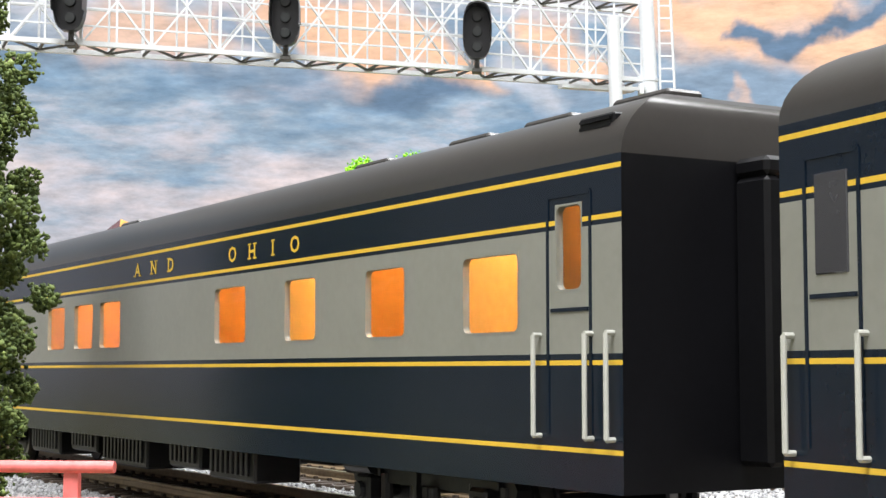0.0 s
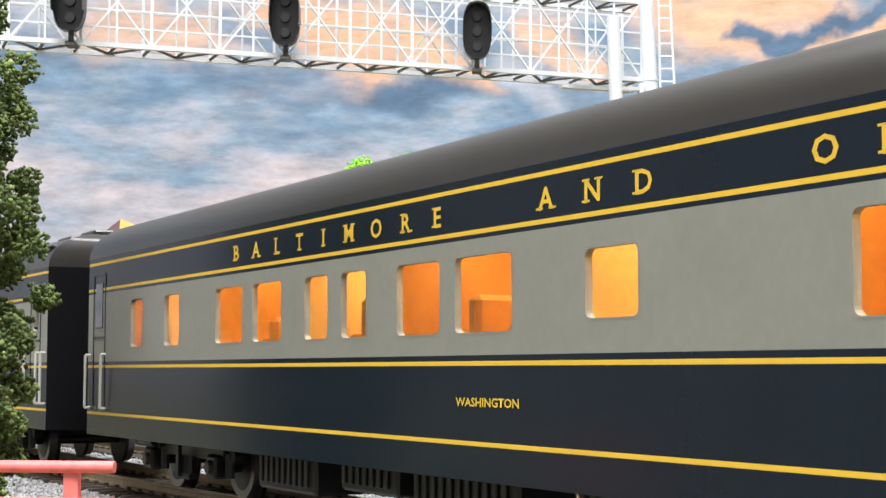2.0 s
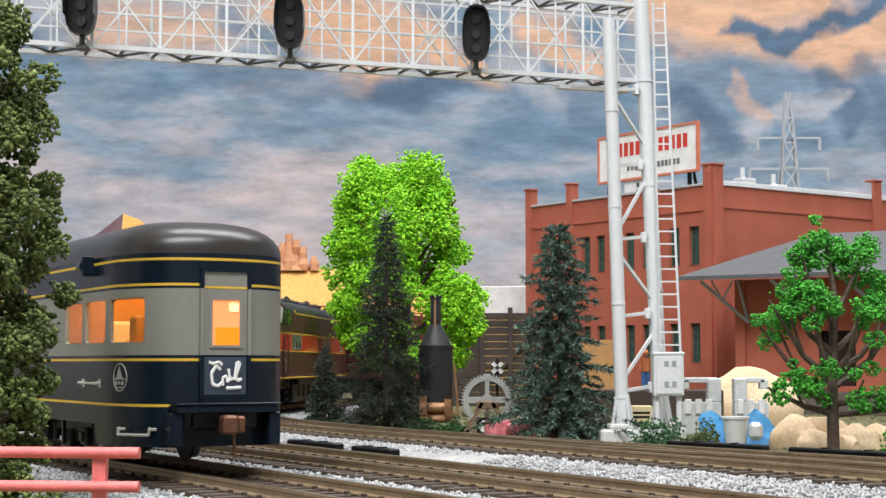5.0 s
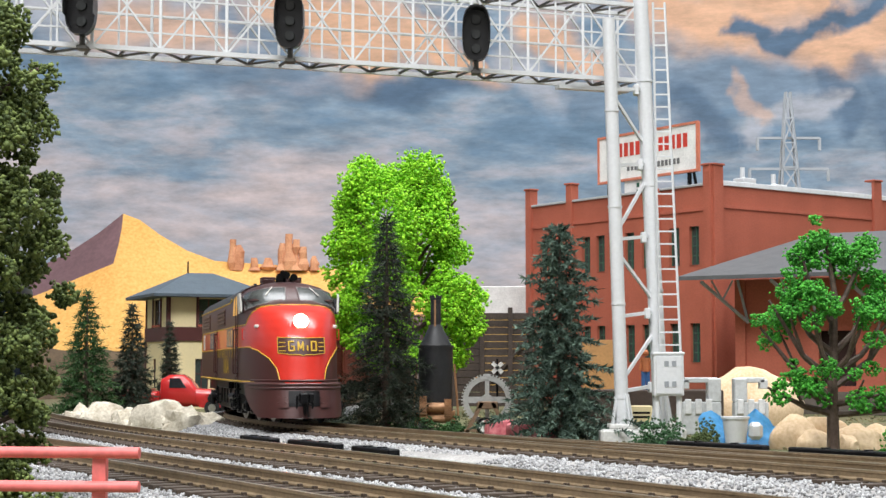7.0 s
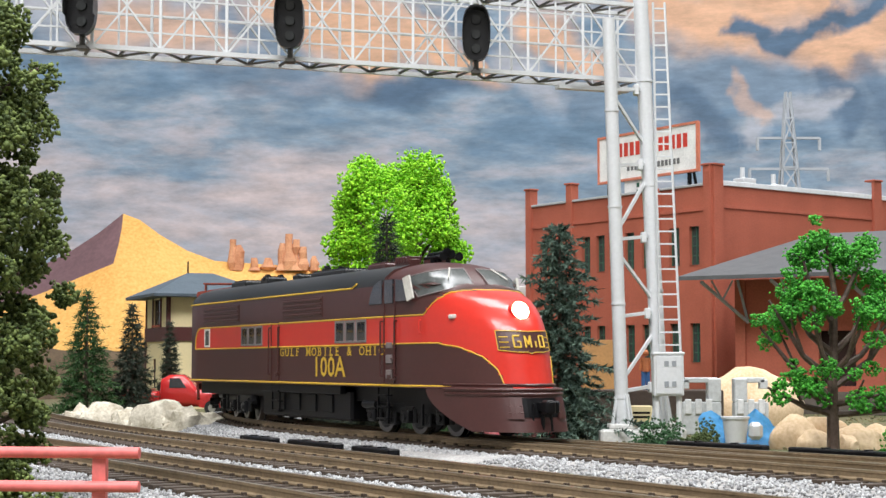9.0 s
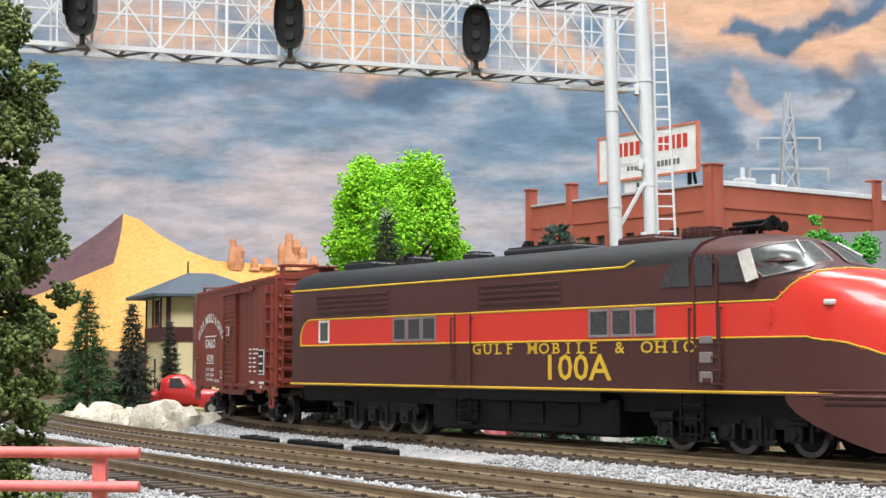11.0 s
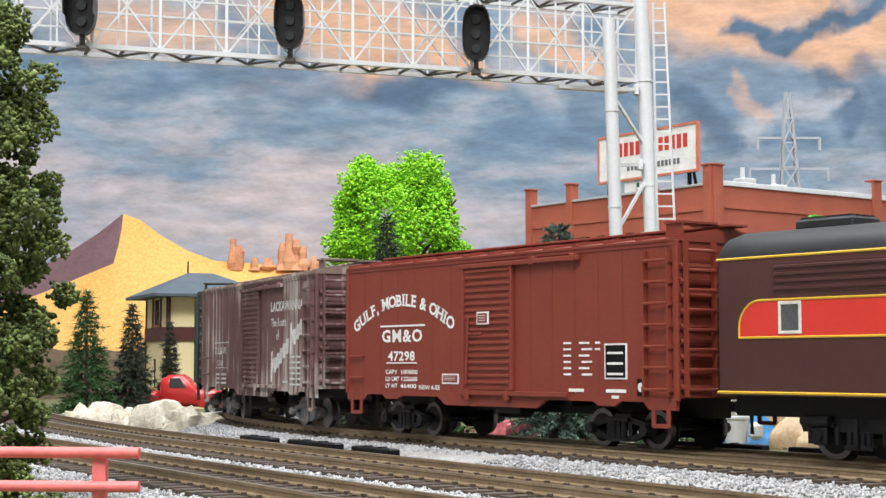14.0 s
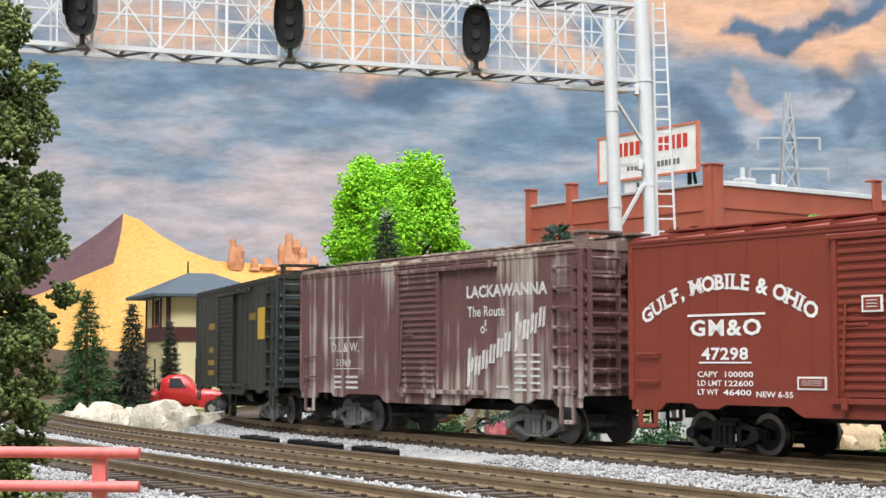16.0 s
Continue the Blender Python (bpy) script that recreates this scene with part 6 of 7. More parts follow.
def relay_cabinet():
    t = thing("relay_cabinet", "pale silver relay cabinet on legs at the bridge post", "cabinet", m=pose(0.0775, 0.540, 0))
    bm = bmesh.new()
    box(bm, -5.2, 5.2, -2.5, 2.5, 9.5, 24, 0.3)
    box(bm, -5.5, 5.5, -2.9, 2.9, 23.6, 24.6, 0.2)
    part("body", bm, SILVER, t)
    bm = bmesh.new()
    box(bm, -4.4, 4.4, -2.9, -2.5, 10.2, 23.2, 0.15)
    door = part("door", bm, SILVER, t)
    for x in (-1.6, 1.0):
        for z in (12.6, 19.6):
            bm = bmesh.new()
            box(bm, x, x + 1.5, -3.1, -2.9, z, z + 1.9)
            part("vent", bm, material("grey_vent", (0.3, 0.32, 0.34), 0.6), door)
    for x in (-3.8, 3.8):
        bm = bmesh.new()
        rod(bm, (x, 0, -6.5), (x, 0, 9.5), 1.0, n=10)
        part("leg", bm, SILVER, t)


relay_cabinet()


# ---- buildings ----
def wall_with_openings(length, height, holes, thick, base=0.0):
    """A wall along x, its outer face at y = 0, with openings right through: holes as x0, x1, z0, z1."""
    bm = bmesh.new()
    xs = sorted({0.0, length} | {h[0] for h in holes} | {h[1] for h in holes})
    zs = sorted({base, height} | {h[2] for h in holes} | {h[3] for h in holes})
    for x0, x1 in zip(xs, xs[1:]):
        for z0, z1 in zip(zs, zs[1:]):
            if any(h[0] <= x0 and x1 <= h[1] and h[2] <= z0 and z1 <= h[3] for h in holes):
                continue
            box(bm, x0, x1, 0, thick, z0, z1)
    bmesh.ops.remove_doubles(bm, verts=bm.verts, dist=0.001)
    seen = {}
    for f in bm.faces:
        key = tuple(sorted(v.index for v in f.verts))
        seen.setdefault(key, []).append(f)
    bm.verts.index_update()
    seen = {}
    for f in bm.faces:
        seen.setdefault(tuple(sorted(v.index for v in f.verts)), []).append(f)
    bmesh.ops.delete(bm, geom=[f for fs in seen.values() if len(fs) > 1 for f in fs], context="FACES")
    return bm


def brick_paint():
    m = material("moulded_red_brick", (0.44, 0.115, 0.068), 0.72, vary=0.14, spread=45, bump=0.0)
    nt = m.node_tree
    b = nt.nodes["Principled BSDF"]
    tc = nt.nodes.new("ShaderNodeTexCoord")
    mp = nt.nodes.new("ShaderNodeMapping")
    mp.inputs["Rotation"].default_value = (radians(90), 0, 0)
    nt.links.new(tc.outputs["Object"], mp.inputs["Vector"])
    br = nt.nodes.new("ShaderNodeTexBrick")
    br.inputs["Scale"].default_value = 420
    nt.links.new(mp.outputs[0], br.inputs["Vector"])
    bp = nt.nodes.new("ShaderNodeBump")
    bp.inputs["Strength"].default_value = 0.4
    bp.inputs["Distance"].default_value = 0.0003
    nt.links.new(br.outputs["Fac"], bp.inputs["Height"])
    bp.invert = True
    nt.links.new(bp.outputs["Normal"], b.inputs["Normal"])
    return m


BRICKWORK = brick_paint()
GREEN_FRAME = material("green_window_frame", (0.035, 0.12, 0.075), 0.5)
DIM_PANE = material("dim_window_pane", (0.05, 0.07, 0.065), 0.15, vary=0.3, bump=0.0)


def sash(parent, x0, x1, z0, z1, y, mat=GREEN_FRAME, cols=2, rows=4, turn=None):
    bm = bmesh.new()
    for i in range(cols + 1):
        x = x0 + (x1 - x0) * i / cols
        box(bm, x - 0.35, x + 0.35, y, y + 1.0, z0, z1)
    for i in range(rows + 1):
        z = z0 + (z1 - z0) * i / rows
        box(bm, x0, x1, y + 0.1, y + 0.9, z - 0.3, z + 0.3)
    w = part("window", bm, mat, parent)
    bm = bmesh.new()
    box(bm, x0, x1, y + 0.4, y + 0.7, z0, z1)
    part("pane", bm, DIM_PANE, w)
    bm = bmesh.new()
    box(bm, x0 - 0.8, x1 + 0.8, y - 2.2, y + 0.2, z0 - 1.2, z0, 0.1)
    part("sill", bm, BRICKWORK, w)
    if turn is not None:
        w.matrix_basis = turn
    return w


def warehouse():
    t = thing("warehouse", "two-storey red brick warehouse with pilasters and parapet", "building", m=pose(0.1644, 0.950, -0.0065, 0, 0, 35.7))
    side = pose(0, 0, 0, 0, 0, -90)
    # the long end wall faces -x; its own x runs back from the corner
    end = [(11.2, 19.7), (28.4, 37.6), (55, 63), (70, 78.3), (98.5, 106.7), (113, 121), (146, 154), (158, 166)]
    holes = [(179 - b, 179 - a, z0, z1) for a, b in end for z0, z1 in ((88, 112), (28, 52))]
    wall = part("wall", wall_with_openings(179, 136.5, holes, 4), BRICKWORK, t)
    back_turn = Matrix.Translation((0, 0.179, 0)) @ side
    wall.matrix_basis = back_turn
    for h in holes:
        sash(wall, *h, 2.2)
    for u in (0, 45, 87, 130, 174):
        bm = bmesh.new()
        top = 148.5 if u in (0, 130, 174) else 138
        box(bm, 179 - u - 5.5, 179 - u + (0.5 if u == 0 else 0), -2.2, 0.4, 0, top, 0.2)
        if top > 140:
            box(bm, 179 - u - 6.3, 179 - u + 0.8, -3.0, 5.0, top, top + 1.2, 0.2)
            box(bm, 179 - u - 5.5, 179 - u, 0.4, 4.5, 136, top)
        part("pilaster", bm, BRICKWORK, wall)
    bm = bmesh.new()
    box(bm, 0, 173, -0.9, 0, 121, 123.2, 0.1)
    part("brick_course", bm, BRICKWORK, wall)
    coping = material("grey_coping", (0.42, 0.43, 0.44), 0.8)
    bm = bmesh.new()
    box(bm, 0, 173.5, -1.2, 5, 136.5, 138, 0.2)
    part("coping", bm, coping, wall)
    # broad wall along x
    wall = part("wall", wall_with_openings(300, 136.5, [], 4), BRICKWORK, t)
    for u in (0, 150, 295):
        bm = bmesh.new()
        box(bm, u, u + 8, -2.2, 0, 0, 148.5, 0.2)
        box(bm, u - 0.8, u + 8.8, -3, 5, 148.5, 149.7, 0.2)
        part("pilaster", bm, BRICKWORK, wall)
    bm = bmesh.new()
    box(bm, 9, 149, -0.8, 0, 122.5, 124.5, 0.1)
    part("brick_course", bm, BRICKWORK, wall)
    bm = bmesh.new()
    box(bm, 8.8, 149, -1.2, 5, 136.5, 139.5, 0.2)
    box(bm, 158.8, 294, -1.2, 5, 136.5, 139.5, 0.2)
    part("coping", bm, material("white_coping", (0.72, 0.74, 0.76), 0.7), wall)
    bm = bmesh.new()
    box(bm, 4, 296, 4, 175, 128, 131)
    part("roof", bm, SLATE, t)
    bm = bmesh.new()
    box(bm, 4, 300, 175, 179, 0, 136)
    box(bm, 296, 300, 4, 175, 0, 136)
    part("wall", bm, BRICKWORK, t)
    for x, y, h in ((60, 30, 8), (85, 26, 5)):
        bm = bmesh.new()
        box(bm, x, x + 12, y, y + 10, 131, 140 + h, 0.5)
        rod(bm, (x + 3, y + 4, 140 + h), (x + 3, y + 4, 147 + h), 1.5, n=10)
        part("roof_unit", bm, SILVER, t)


def roof_sign():
    t = thing("billboard", "white rooftop billboard with red lettering bars and orange border", "sign", m=pose(0.1644, 0.950, -0.0065, 0, 0, 35.7) @ pose(0.012, 0.117, 0, 0, 0, -90))
    bm = bmesh.new()
    box(bm, 0, 93, 0, 1.4, 149, 179, 0.1)
    board = part("board", bm, material("white_sign_board", (0.82, 0.82, 0.80), 0.6), t)
    bm = bmesh.new()
    for a, b, c, d in ((-1, 94, 178.4, 180), (-1, 94, 148, 149.6), (-1, 0.6, 149.6, 178.4), (92.4, 94, 149.6, 178.4)):
        box(bm, a, b, -0.6, 1.8, c, d)
    part("border", bm, material("salmon_border", (0.62, 0.20, 0.12), 0.6), t)
    red = material("red_sign_paint", (0.60, 0.05, 0.03), 0.6)
    grey = material("grey_sign_paint", (0.16, 0.16, 0.16), 0.6)
    bars(t, [(14 + i * 5.6 + (5 if i > 6 else 0), 17.8 + i * 5.6 + (5 if i > 6 else 0), 164.5, 173.5) for i in range(12)], -0.15, red, "red_marking")
    bars(t, [(28 + i * 3.6, 30.4 + i * 3.6, 154.5, 158.2) for i in range(14)], -0.15, grey, "grey_marking")
    for x in (8, 46, 84):
        bm = bmesh.new()
        bar(bm, (x, 2, 130.5), (x, 2, 150), 2, 2)
        bar(bm, (x, 10, 130.5), (x, 2, 165), 1.4, 1.4)
        part("strut", bm, BLACK, t)
    bm = bmesh.new()
    box(bm, 24, 44, 1, 2.2, 136, 148, 0.1)
    part("small_board", bm, board.data.materials[0], t)
    bars(t, [(36, 38.5, 138.5, 141.5), (36, 38.5, 143, 146), (41, 43, 138.5, 141.5), (41, 43, 143, 146)], 0.9, GREEN_FRAME, "green_marks")


def freight_shed():
    t = thing("freight_shed", "brick freight shed with a wide grey hipped roof on brackets", "building", m=pose(0.1295, 0.860, -0.0065, 0, 0, -32.6))
    bm = bmesh.new()
    e, r = 75.0, 108.5
    top = [(0, 0, e), (420, 0, e), (420, 118, e + 26), (300, 155, r), (25, 155, r), (6, 118, e + 12)]
    a = [bm.verts.new(p) for p in top]
    b = [bm.verts.new((x, y, z - 2.2)) for x, y, z in top]
    n = len(top)
    for q in ((0, 1, 3, 4), (1, 2, 3), (0, 4, 5)):
        bm.faces.new([a[i] for i in q])
        bm.faces.new([b[i] for i in q[::-1]])
    for i in range(n):
        k = (i + 1) % n
        bm.faces.new((a[i], b[i], b[k], a[k]))
    part("roof", fixed(bm), SLATE, t, "grey sheet roof with wide eaves")
    wall = part("wall", wall_with_openings(380, 74, [(48, 68, 15, 45), (140, 165, 10, 45)], 3), BRICKWORK, t, at=(20, 34, 0))
    for x in (0, 42, 95, 180):
        bm = bmesh.new()
        box(bm, x, x + 6, -1.6, 0, 0, 74, 0.1)
        part("pilaster", bm, BRICKWORK, wall)
    # added near-black panel paints the darkness of the shed behind its openings
    bm = bmesh.new()
    box(bm, 40, 200, 6, 8, 8, 52)
    part("dark_interior", bm, material("painted_doorway_shade", (0.03, 0.012, 0.01), 0.9), wall)
    bm = bmesh.new()
    box(bm, 20, 24, 37, 150, 0, 74)
    part("wall", bm, BRICKWORK, t)
    iron = material("grey_bracket_iron", (0.42, 0.44, 0.48), 0.5)
    for x in (12, 52, 92, 132, 172):
        bm = bmesh.new()
        bar(bm, (x, 4, 72), (x + 16, 32, 50), 1.5, 1.5)
        bar(bm, (x + 16, 32, 50), (x + 10, 32, 74), 1.2, 1.2)
        bar(bm, (x + 7, 17, 62), (x + 2, 14, 73), 1.0, 1.0)
        bar(bm, (x + 7, 17, 62), (x + 12, 20, 73), 1.0, 1.0)
        part("bracket", bm, iron, t)
    bm = bmesh.new()
    box(bm, 10, 400, 14, 34, 0, 12, 0.5)
    part("dock", bm, material("weathered_dock_planks", (0.12, 0.10, 0.085), 0.9), t)


def signal_tower():
    t = thing("signal_tower", "two-storey cream and maroon signal tower with hipped slate roof", "building", m=pose(-0.1500, 0.965, -0.0065, 0, 0, 24))
    w = 27
    for k in range(4):
        turn = pose(0, 0, 0, 0, 0, 90 * k) @ pose(-w * 0.001, -w * 0.001, 0)
        wall = part("wall", wall_with_openings(2 * w, 42, [(17, 25, 12, 30)], 2), CREAM, t)
        wall.matrix_basis = turn
        sash(wall, 17, 25, 12, 30, 1.0, CHOCOLATE, 2, 2)
        up = part("wall", wall_with_openings(2 * w, 69, [(19, 37, 50.5, 66)], 2, 42), CREAM, t)
        up.matrix_basis = turn
        for a, b in ((19, 37),):
            sash(up, a, b, 50.5, 66, 0.8, CHOCOLATE, 3, 2)
        bm = bmesh.new()
        box(bm, -1, 2 * w + 1, -1.0, 0, 40.5, 49, 0.2)
        for x in (0, 17.2, 37.2, 2 * w - 1.5):
            box(bm, x, x + 1.6, -0.8, 0, 49, 69, 0.1)
        box(bm, -0.8, 1.4, -0.9, 0, 0, 40.5, 0.1)
        box(bm, 2 * w - 1.4, 2 * w + 0.8, -0.9, 0, 0, 40.5, 0.1)
        part("trim", bm, CHOCOLATE, wall, "maroon belt course and corner boards").matrix_basis = Matrix.Identity(4)
    bm = bmesh.new()
    e = 38
    base = [bm.verts.new((x, y, 68.5)) for x, y in ((-e, -e), (e, -e), (e, e), (-e, e))]
    low = [bm.verts.new((x, y, 66.8)) for x, y in ((-e, -e), (e, -e), (e, e), (-e, e))]
    r = [bm.verts.new(p) for p in ((-8, 0, 83), (8, 0, 83))]
    for q in ((base[0], base[1], r[1], r[0]), (base[1], base[2], r[1]), (base[2], base[3], r[0], r[1]), (base[3], base[0], r[0])):
        bm.faces.new(q)
    bm.faces.new(low[::-1])
    for i in range(4):
        bm.faces.new((base[i], low[i], low[(i + 1) % 4], base[(i + 1) % 4]))
    part("roof", fixed(bm), material("blue_grey_slate", (0.075, 0.10, 0.125), 0.75, bump=0.4), t, "blue grey hipped roof")
    bm = bmesh.new()
    rod(bm, (-8, 0, 82), (-8, 0, 90), 0.5, n=6)
    part("finial", bm, BLACK, t)


warehouse()
roof_sign()
freight_shed()
signal_tower()


def plank_wall():
    t = thing("plank_wall", "weathered dark brown plank wall with uprights", "wall", m=pose(0.0035, 1.000, -0.0065))
    wood = material("dark_weathered_planks", (0.040, 0.030, 0.024), 0.85, second=(0.085, 0.062, 0.05), spread=90, bump=0.4)
    for i in range(13):
        bm = bmesh.new()
        box(bm, 0, 54, 0, 1.5, i * 4.6, i * 4.6 + 4.3, 0.15)
        part("plank", bm, wood, t)
    for x in (2, 20, 38, 51):
        bm = bmesh.new()
        box(bm, x, x + 3, -2.2, 0, 0, 63, 0.2)
        part("upright", bm, wood, t)
    bm = bmesh.new()
    bar(bm, (22, -1.2, 10), (50, -1.2, 42), 2.2, 1.4)
    part("brace", bm, wood, t)


plank_wall()


def bank():
    bm = bmesh.new()
    rng = np.random.default_rng(4)
    rings = []
    for i in range(41):
        x = -420 + 330 * i / 40
        h = 38 + 3 * noise.noise(Vector((x * 0.05, 0, 0)))
        rings.append([(x, -30, -2), (x, -14, h * 0.75 + 2 * noise.noise(Vector((x * 0.1, 5, 0)))), (x, 0, h), (x, 22, h - 2), (x, 30, -2)])
    loft(bm, rings)
    ob = part("earth_bank", fixed(bm), material("dark_brown_earth", (0.07, 0.045, 0.03), 0.95, second=(0.13, 0.09, 0.05), spread=60, bump=0.6), smooth=True)
    ob.location = (0, 1.22, -0.0065)
    tagged(ob, "low dark brown earth bank behind the tower", "bank")


bank()


def pylon():
    # distance haze is mixed into the mast's grey, close to the backdrop's tone
    haze = material("haze_tinted_metal", (0.40, 0.43, 0.47), 0.8, vary=0.1)
    t = thing("lattice_mast", "silver lattice transmission mast on a rooftop", "mast", m=pose(0.3345, 1.500, -0.0065))
    bm = bmesh.new()
    for sx in (-1, 1):
        for sy in (-1, 1):
            bar(bm, (sx * 22, sy * 18, 0), (sx * 2, sy * 2, 290), 1.8, 1.8)
    part("leg", bm, haze, t)
    bm = bmesh.new()
    for i in range(12):
        z0, z1 = i * 24, i * 24 + 24
        w0, w1 = 22 - 20 * z0 / 290, 22 - 20 * z1 / 290
        bar(bm, (-w0, -w0, z0), (w1, -w1, z1), 1.3, 1.3)
        bar(bm, (w0, -w0, z0), (-w1, -w1, z1), 1.3, 1.3)
        bar(bm, (-w0, -w0, z0), (w0, -w0, z0), 1.3, 1.3)
    part("lacing", bm, haze, t)
    for z, w in ((245, 30), (215, 38)):
        bm = bmesh.new()
        bar(bm, (-w, 0, z), (w, 0, z), 2.4, 2.4)
        for x in (-w, w):
            rod(bm, (x, 0, z), (x, 0, z - 12), 1.6, n=8)
        part("cross_arm", bm, haze, t)


pylon()


def dunes():
    sand = material("yellow_orange_sand", (0.80, 0.40, 0.10), 0.95, second=(0.88, 0.52, 0.17), spread=9, grain=300, bump=0.2)
    # the hill's shadow side is painted on as a purple-brown slope colour
    shade = material("painted_slope_shade", (0.16, 0.09, 0.10), 0.95, spread=20, grain=200)
    rock = material("red_sandstone", (0.55, 0.22, 0.12), 0.95, second=(0.75, 0.40, 0.22), spread=40)
    y = 1.700
    t = thing("desert_hill", "yellow sand hill with its shadow side painted dark, before the backdrop", "hill", m=pose(0, y, -0.0065))
    prof = [(-620, 70), (-560, 90), (-500, 105), (-455, 128), (-420, 150), (-390, 172), (-362, 193), (-340, 186), (-310, 170), (-270, 152), (-235, 142), (-190, 136), (-140, 134), (-90, 130), (-40, 122), (40, 110), (140, 90)]
    bm = bmesh.new()
    rows = []
    for k in range(9):
        f = k / 8
        rows.append([(x + 14 * math.sin(f * 3 + x * 0.02), -110 * (1 - f), (z + 3 * noise.noise(Vector((x * 0.05, f * 3, 0)))) * (f ** 0.75) - 2) for x, z in prof])
    vs = [[bm.verts.new(p) for p in r] for r in rows]
    for j in range(8):
        for i in range(len(prof) - 1):
            f = bm.faces.new((vs[j][i], vs[j][i + 1], vs[j + 1][i + 1], vs[j + 1][i]))
            x = prof[i][0]
            f.material_index = 1 if (-500 <= x < -362 and j >= 5 and x - 12 * (8 - j) < -395) or (-400 < x < -362 and j >= 6) else 0
    part("slope", fixed(bm), [sand, shade], t, smooth=True)
    rng = np.random.default_rng(8)
    for x, h in ((-228, 34), (-222, 28), (-175, 30), (-168, 40), (-160, 34), (-152, 26), (-140, 16), (-205, 14), (-190, 14)):
        bm = bmesh.new()
        n = 9
        rings = []
        for k in range(5):
            r = (7 - 1.0 * k) * (1 + 0.2 * rng.normal())
            rings.append([(x + r * math.cos(i * 6.283 / n) * (1 + 0.15 * rng.normal()), -6 + r * math.sin(i * 6.283 / n), 128 + h * k / 4) for i in range(n)])
        loft(bm, rings)
        part("rock_spire", fixed(bm), rock, t)


dunes()


# ---- small scenes by the track ----
def lump(name, label, category, x, y, z, sx, sy, sz, mat, seed, rough=0.25, sub=3):
    bm = bmesh.new()
    bmesh.ops.create_icosphere(bm, subdivisions=sub, radius=1)
    for v in bm.verts:
        d = 1 + rough * noise.fractal(v.co * 1.6 + Vector((seed * 3.1, seed, 0)), 1.0, 2.0, 4)
        v.co = Vector((v.co.x * sx * d, v.co.y * sy * d, max(v.co.z, -0.25) * sz * d))
    ob = part(name, bm, mat, smooth=True)
    ob.location = (x, y, z + 0.2 * sz * 0.001)
    return tagged(ob, label, category)


PALE_ROCK = material("pale_limestone", (0.50, 0.44, 0.33), 0.9, second=(0.76, 0.71, 0.60), spread=200, bump=0.6)
TAN = material("tan_canvas", (0.68, 0.47, 0.27), 0.85, second=(0.80, 0.62, 0.42), spread=60, bump=0.3)
for i, (x, y, s) in enumerate(((-0.145, 0.668, 8), (-0.132, 0.655, 6.5), (-0.122, 0.645, 6.5), (-0.1115, 0.622, 9.5), (-0.101, 0.615, 8.0), (-0.160, 0.690, 6), (-0.0945, 0.632, 6.0))):
    lump("rock", "pale cream limestone rock beside the track", "rock", x, y, -0.0065, s * 1.15, s * 0.8, s * 1.05, PALE_ROCK, 3 + i, 0.45)
lump("canvas_mound", "tan canvas-covered mound behind the machines", "mound", 0.137, 0.700, -0.0065, 25, 15, 20, TAN, 21, 0.14)
for i, (x, y, sx, sz) in enumerate(((0.113, 0.502, 8, 8.5), (0.120, 0.505, 11, 9), (0.1155, 0.487, 6, 5.5), (0.129, 0.495, 9, 6.5), (0.138, 0.500, 7, 6.5), (0.1245, 0.486, 4, 4.5))):
    lump("tan_rock", "smooth tan moulded rock heap under the tree", "rock", x, y, -0.0065, sx, 6.5, sz, TAN, 31 + i, 0.22)


def tarp_and_bucket():
    t = thing("blue_tarp", "crumpled bright blue tarp on the ground", "tarp", m=pose(0.0950, 0.506, -0.0065))
    bm = bmesh.new()
    n = 18
    vs = []
    for j in range(n + 1):
        row = []
        for i in range(n + 1):
            x, y = -12 + 26 * i / n, -4 + 9 * j / n
            z = 1.0 + 11 * (j / n) * (0.75 + 0.25 * math.sin(i * 0.6)) + 1.4 * noise.noise(Vector((x * 0.5, y * 0.6, 2)))
            row.append(bm.verts.new((x, y, z)))
        vs.append(row)
    for j in range(n):
        for i in range(n):
            bm.faces.new((vs[j][i], vs[j][i + 1], vs[j + 1][i + 1], vs[j + 1][i]))
    bmesh.ops.solidify(bm, geom=bm.faces[:], thickness=0.4)
    part("sheet", fixed(bm), material("blue_tarp_sheet", (0.09, 0.40, 0.74), 0.5, bump=0.3), t, smooth=True)
    b = thing("metal_bucket", "shiny galvanised bucket on the blue tarp", "bucket", m=pose(0.0930, 0.4990, -0.0045))
    bm = bmesh.new()
    rod(bm, (0, 0, 0), (0, 0, 8), 3.3, 4.2, 20)
    rod(bm, (0, 0, 7.6), (0, 0, 8.3), 4.5, 4.5, 20)
    part("bucket_body", bm, SILVER, b, smooth=True)
    bm = bmesh.new()
    box(bm, 4, 8.5, -2, 2, 1, 6.5, 1.2)
    part("crushed_can", bm, SILVER, b)


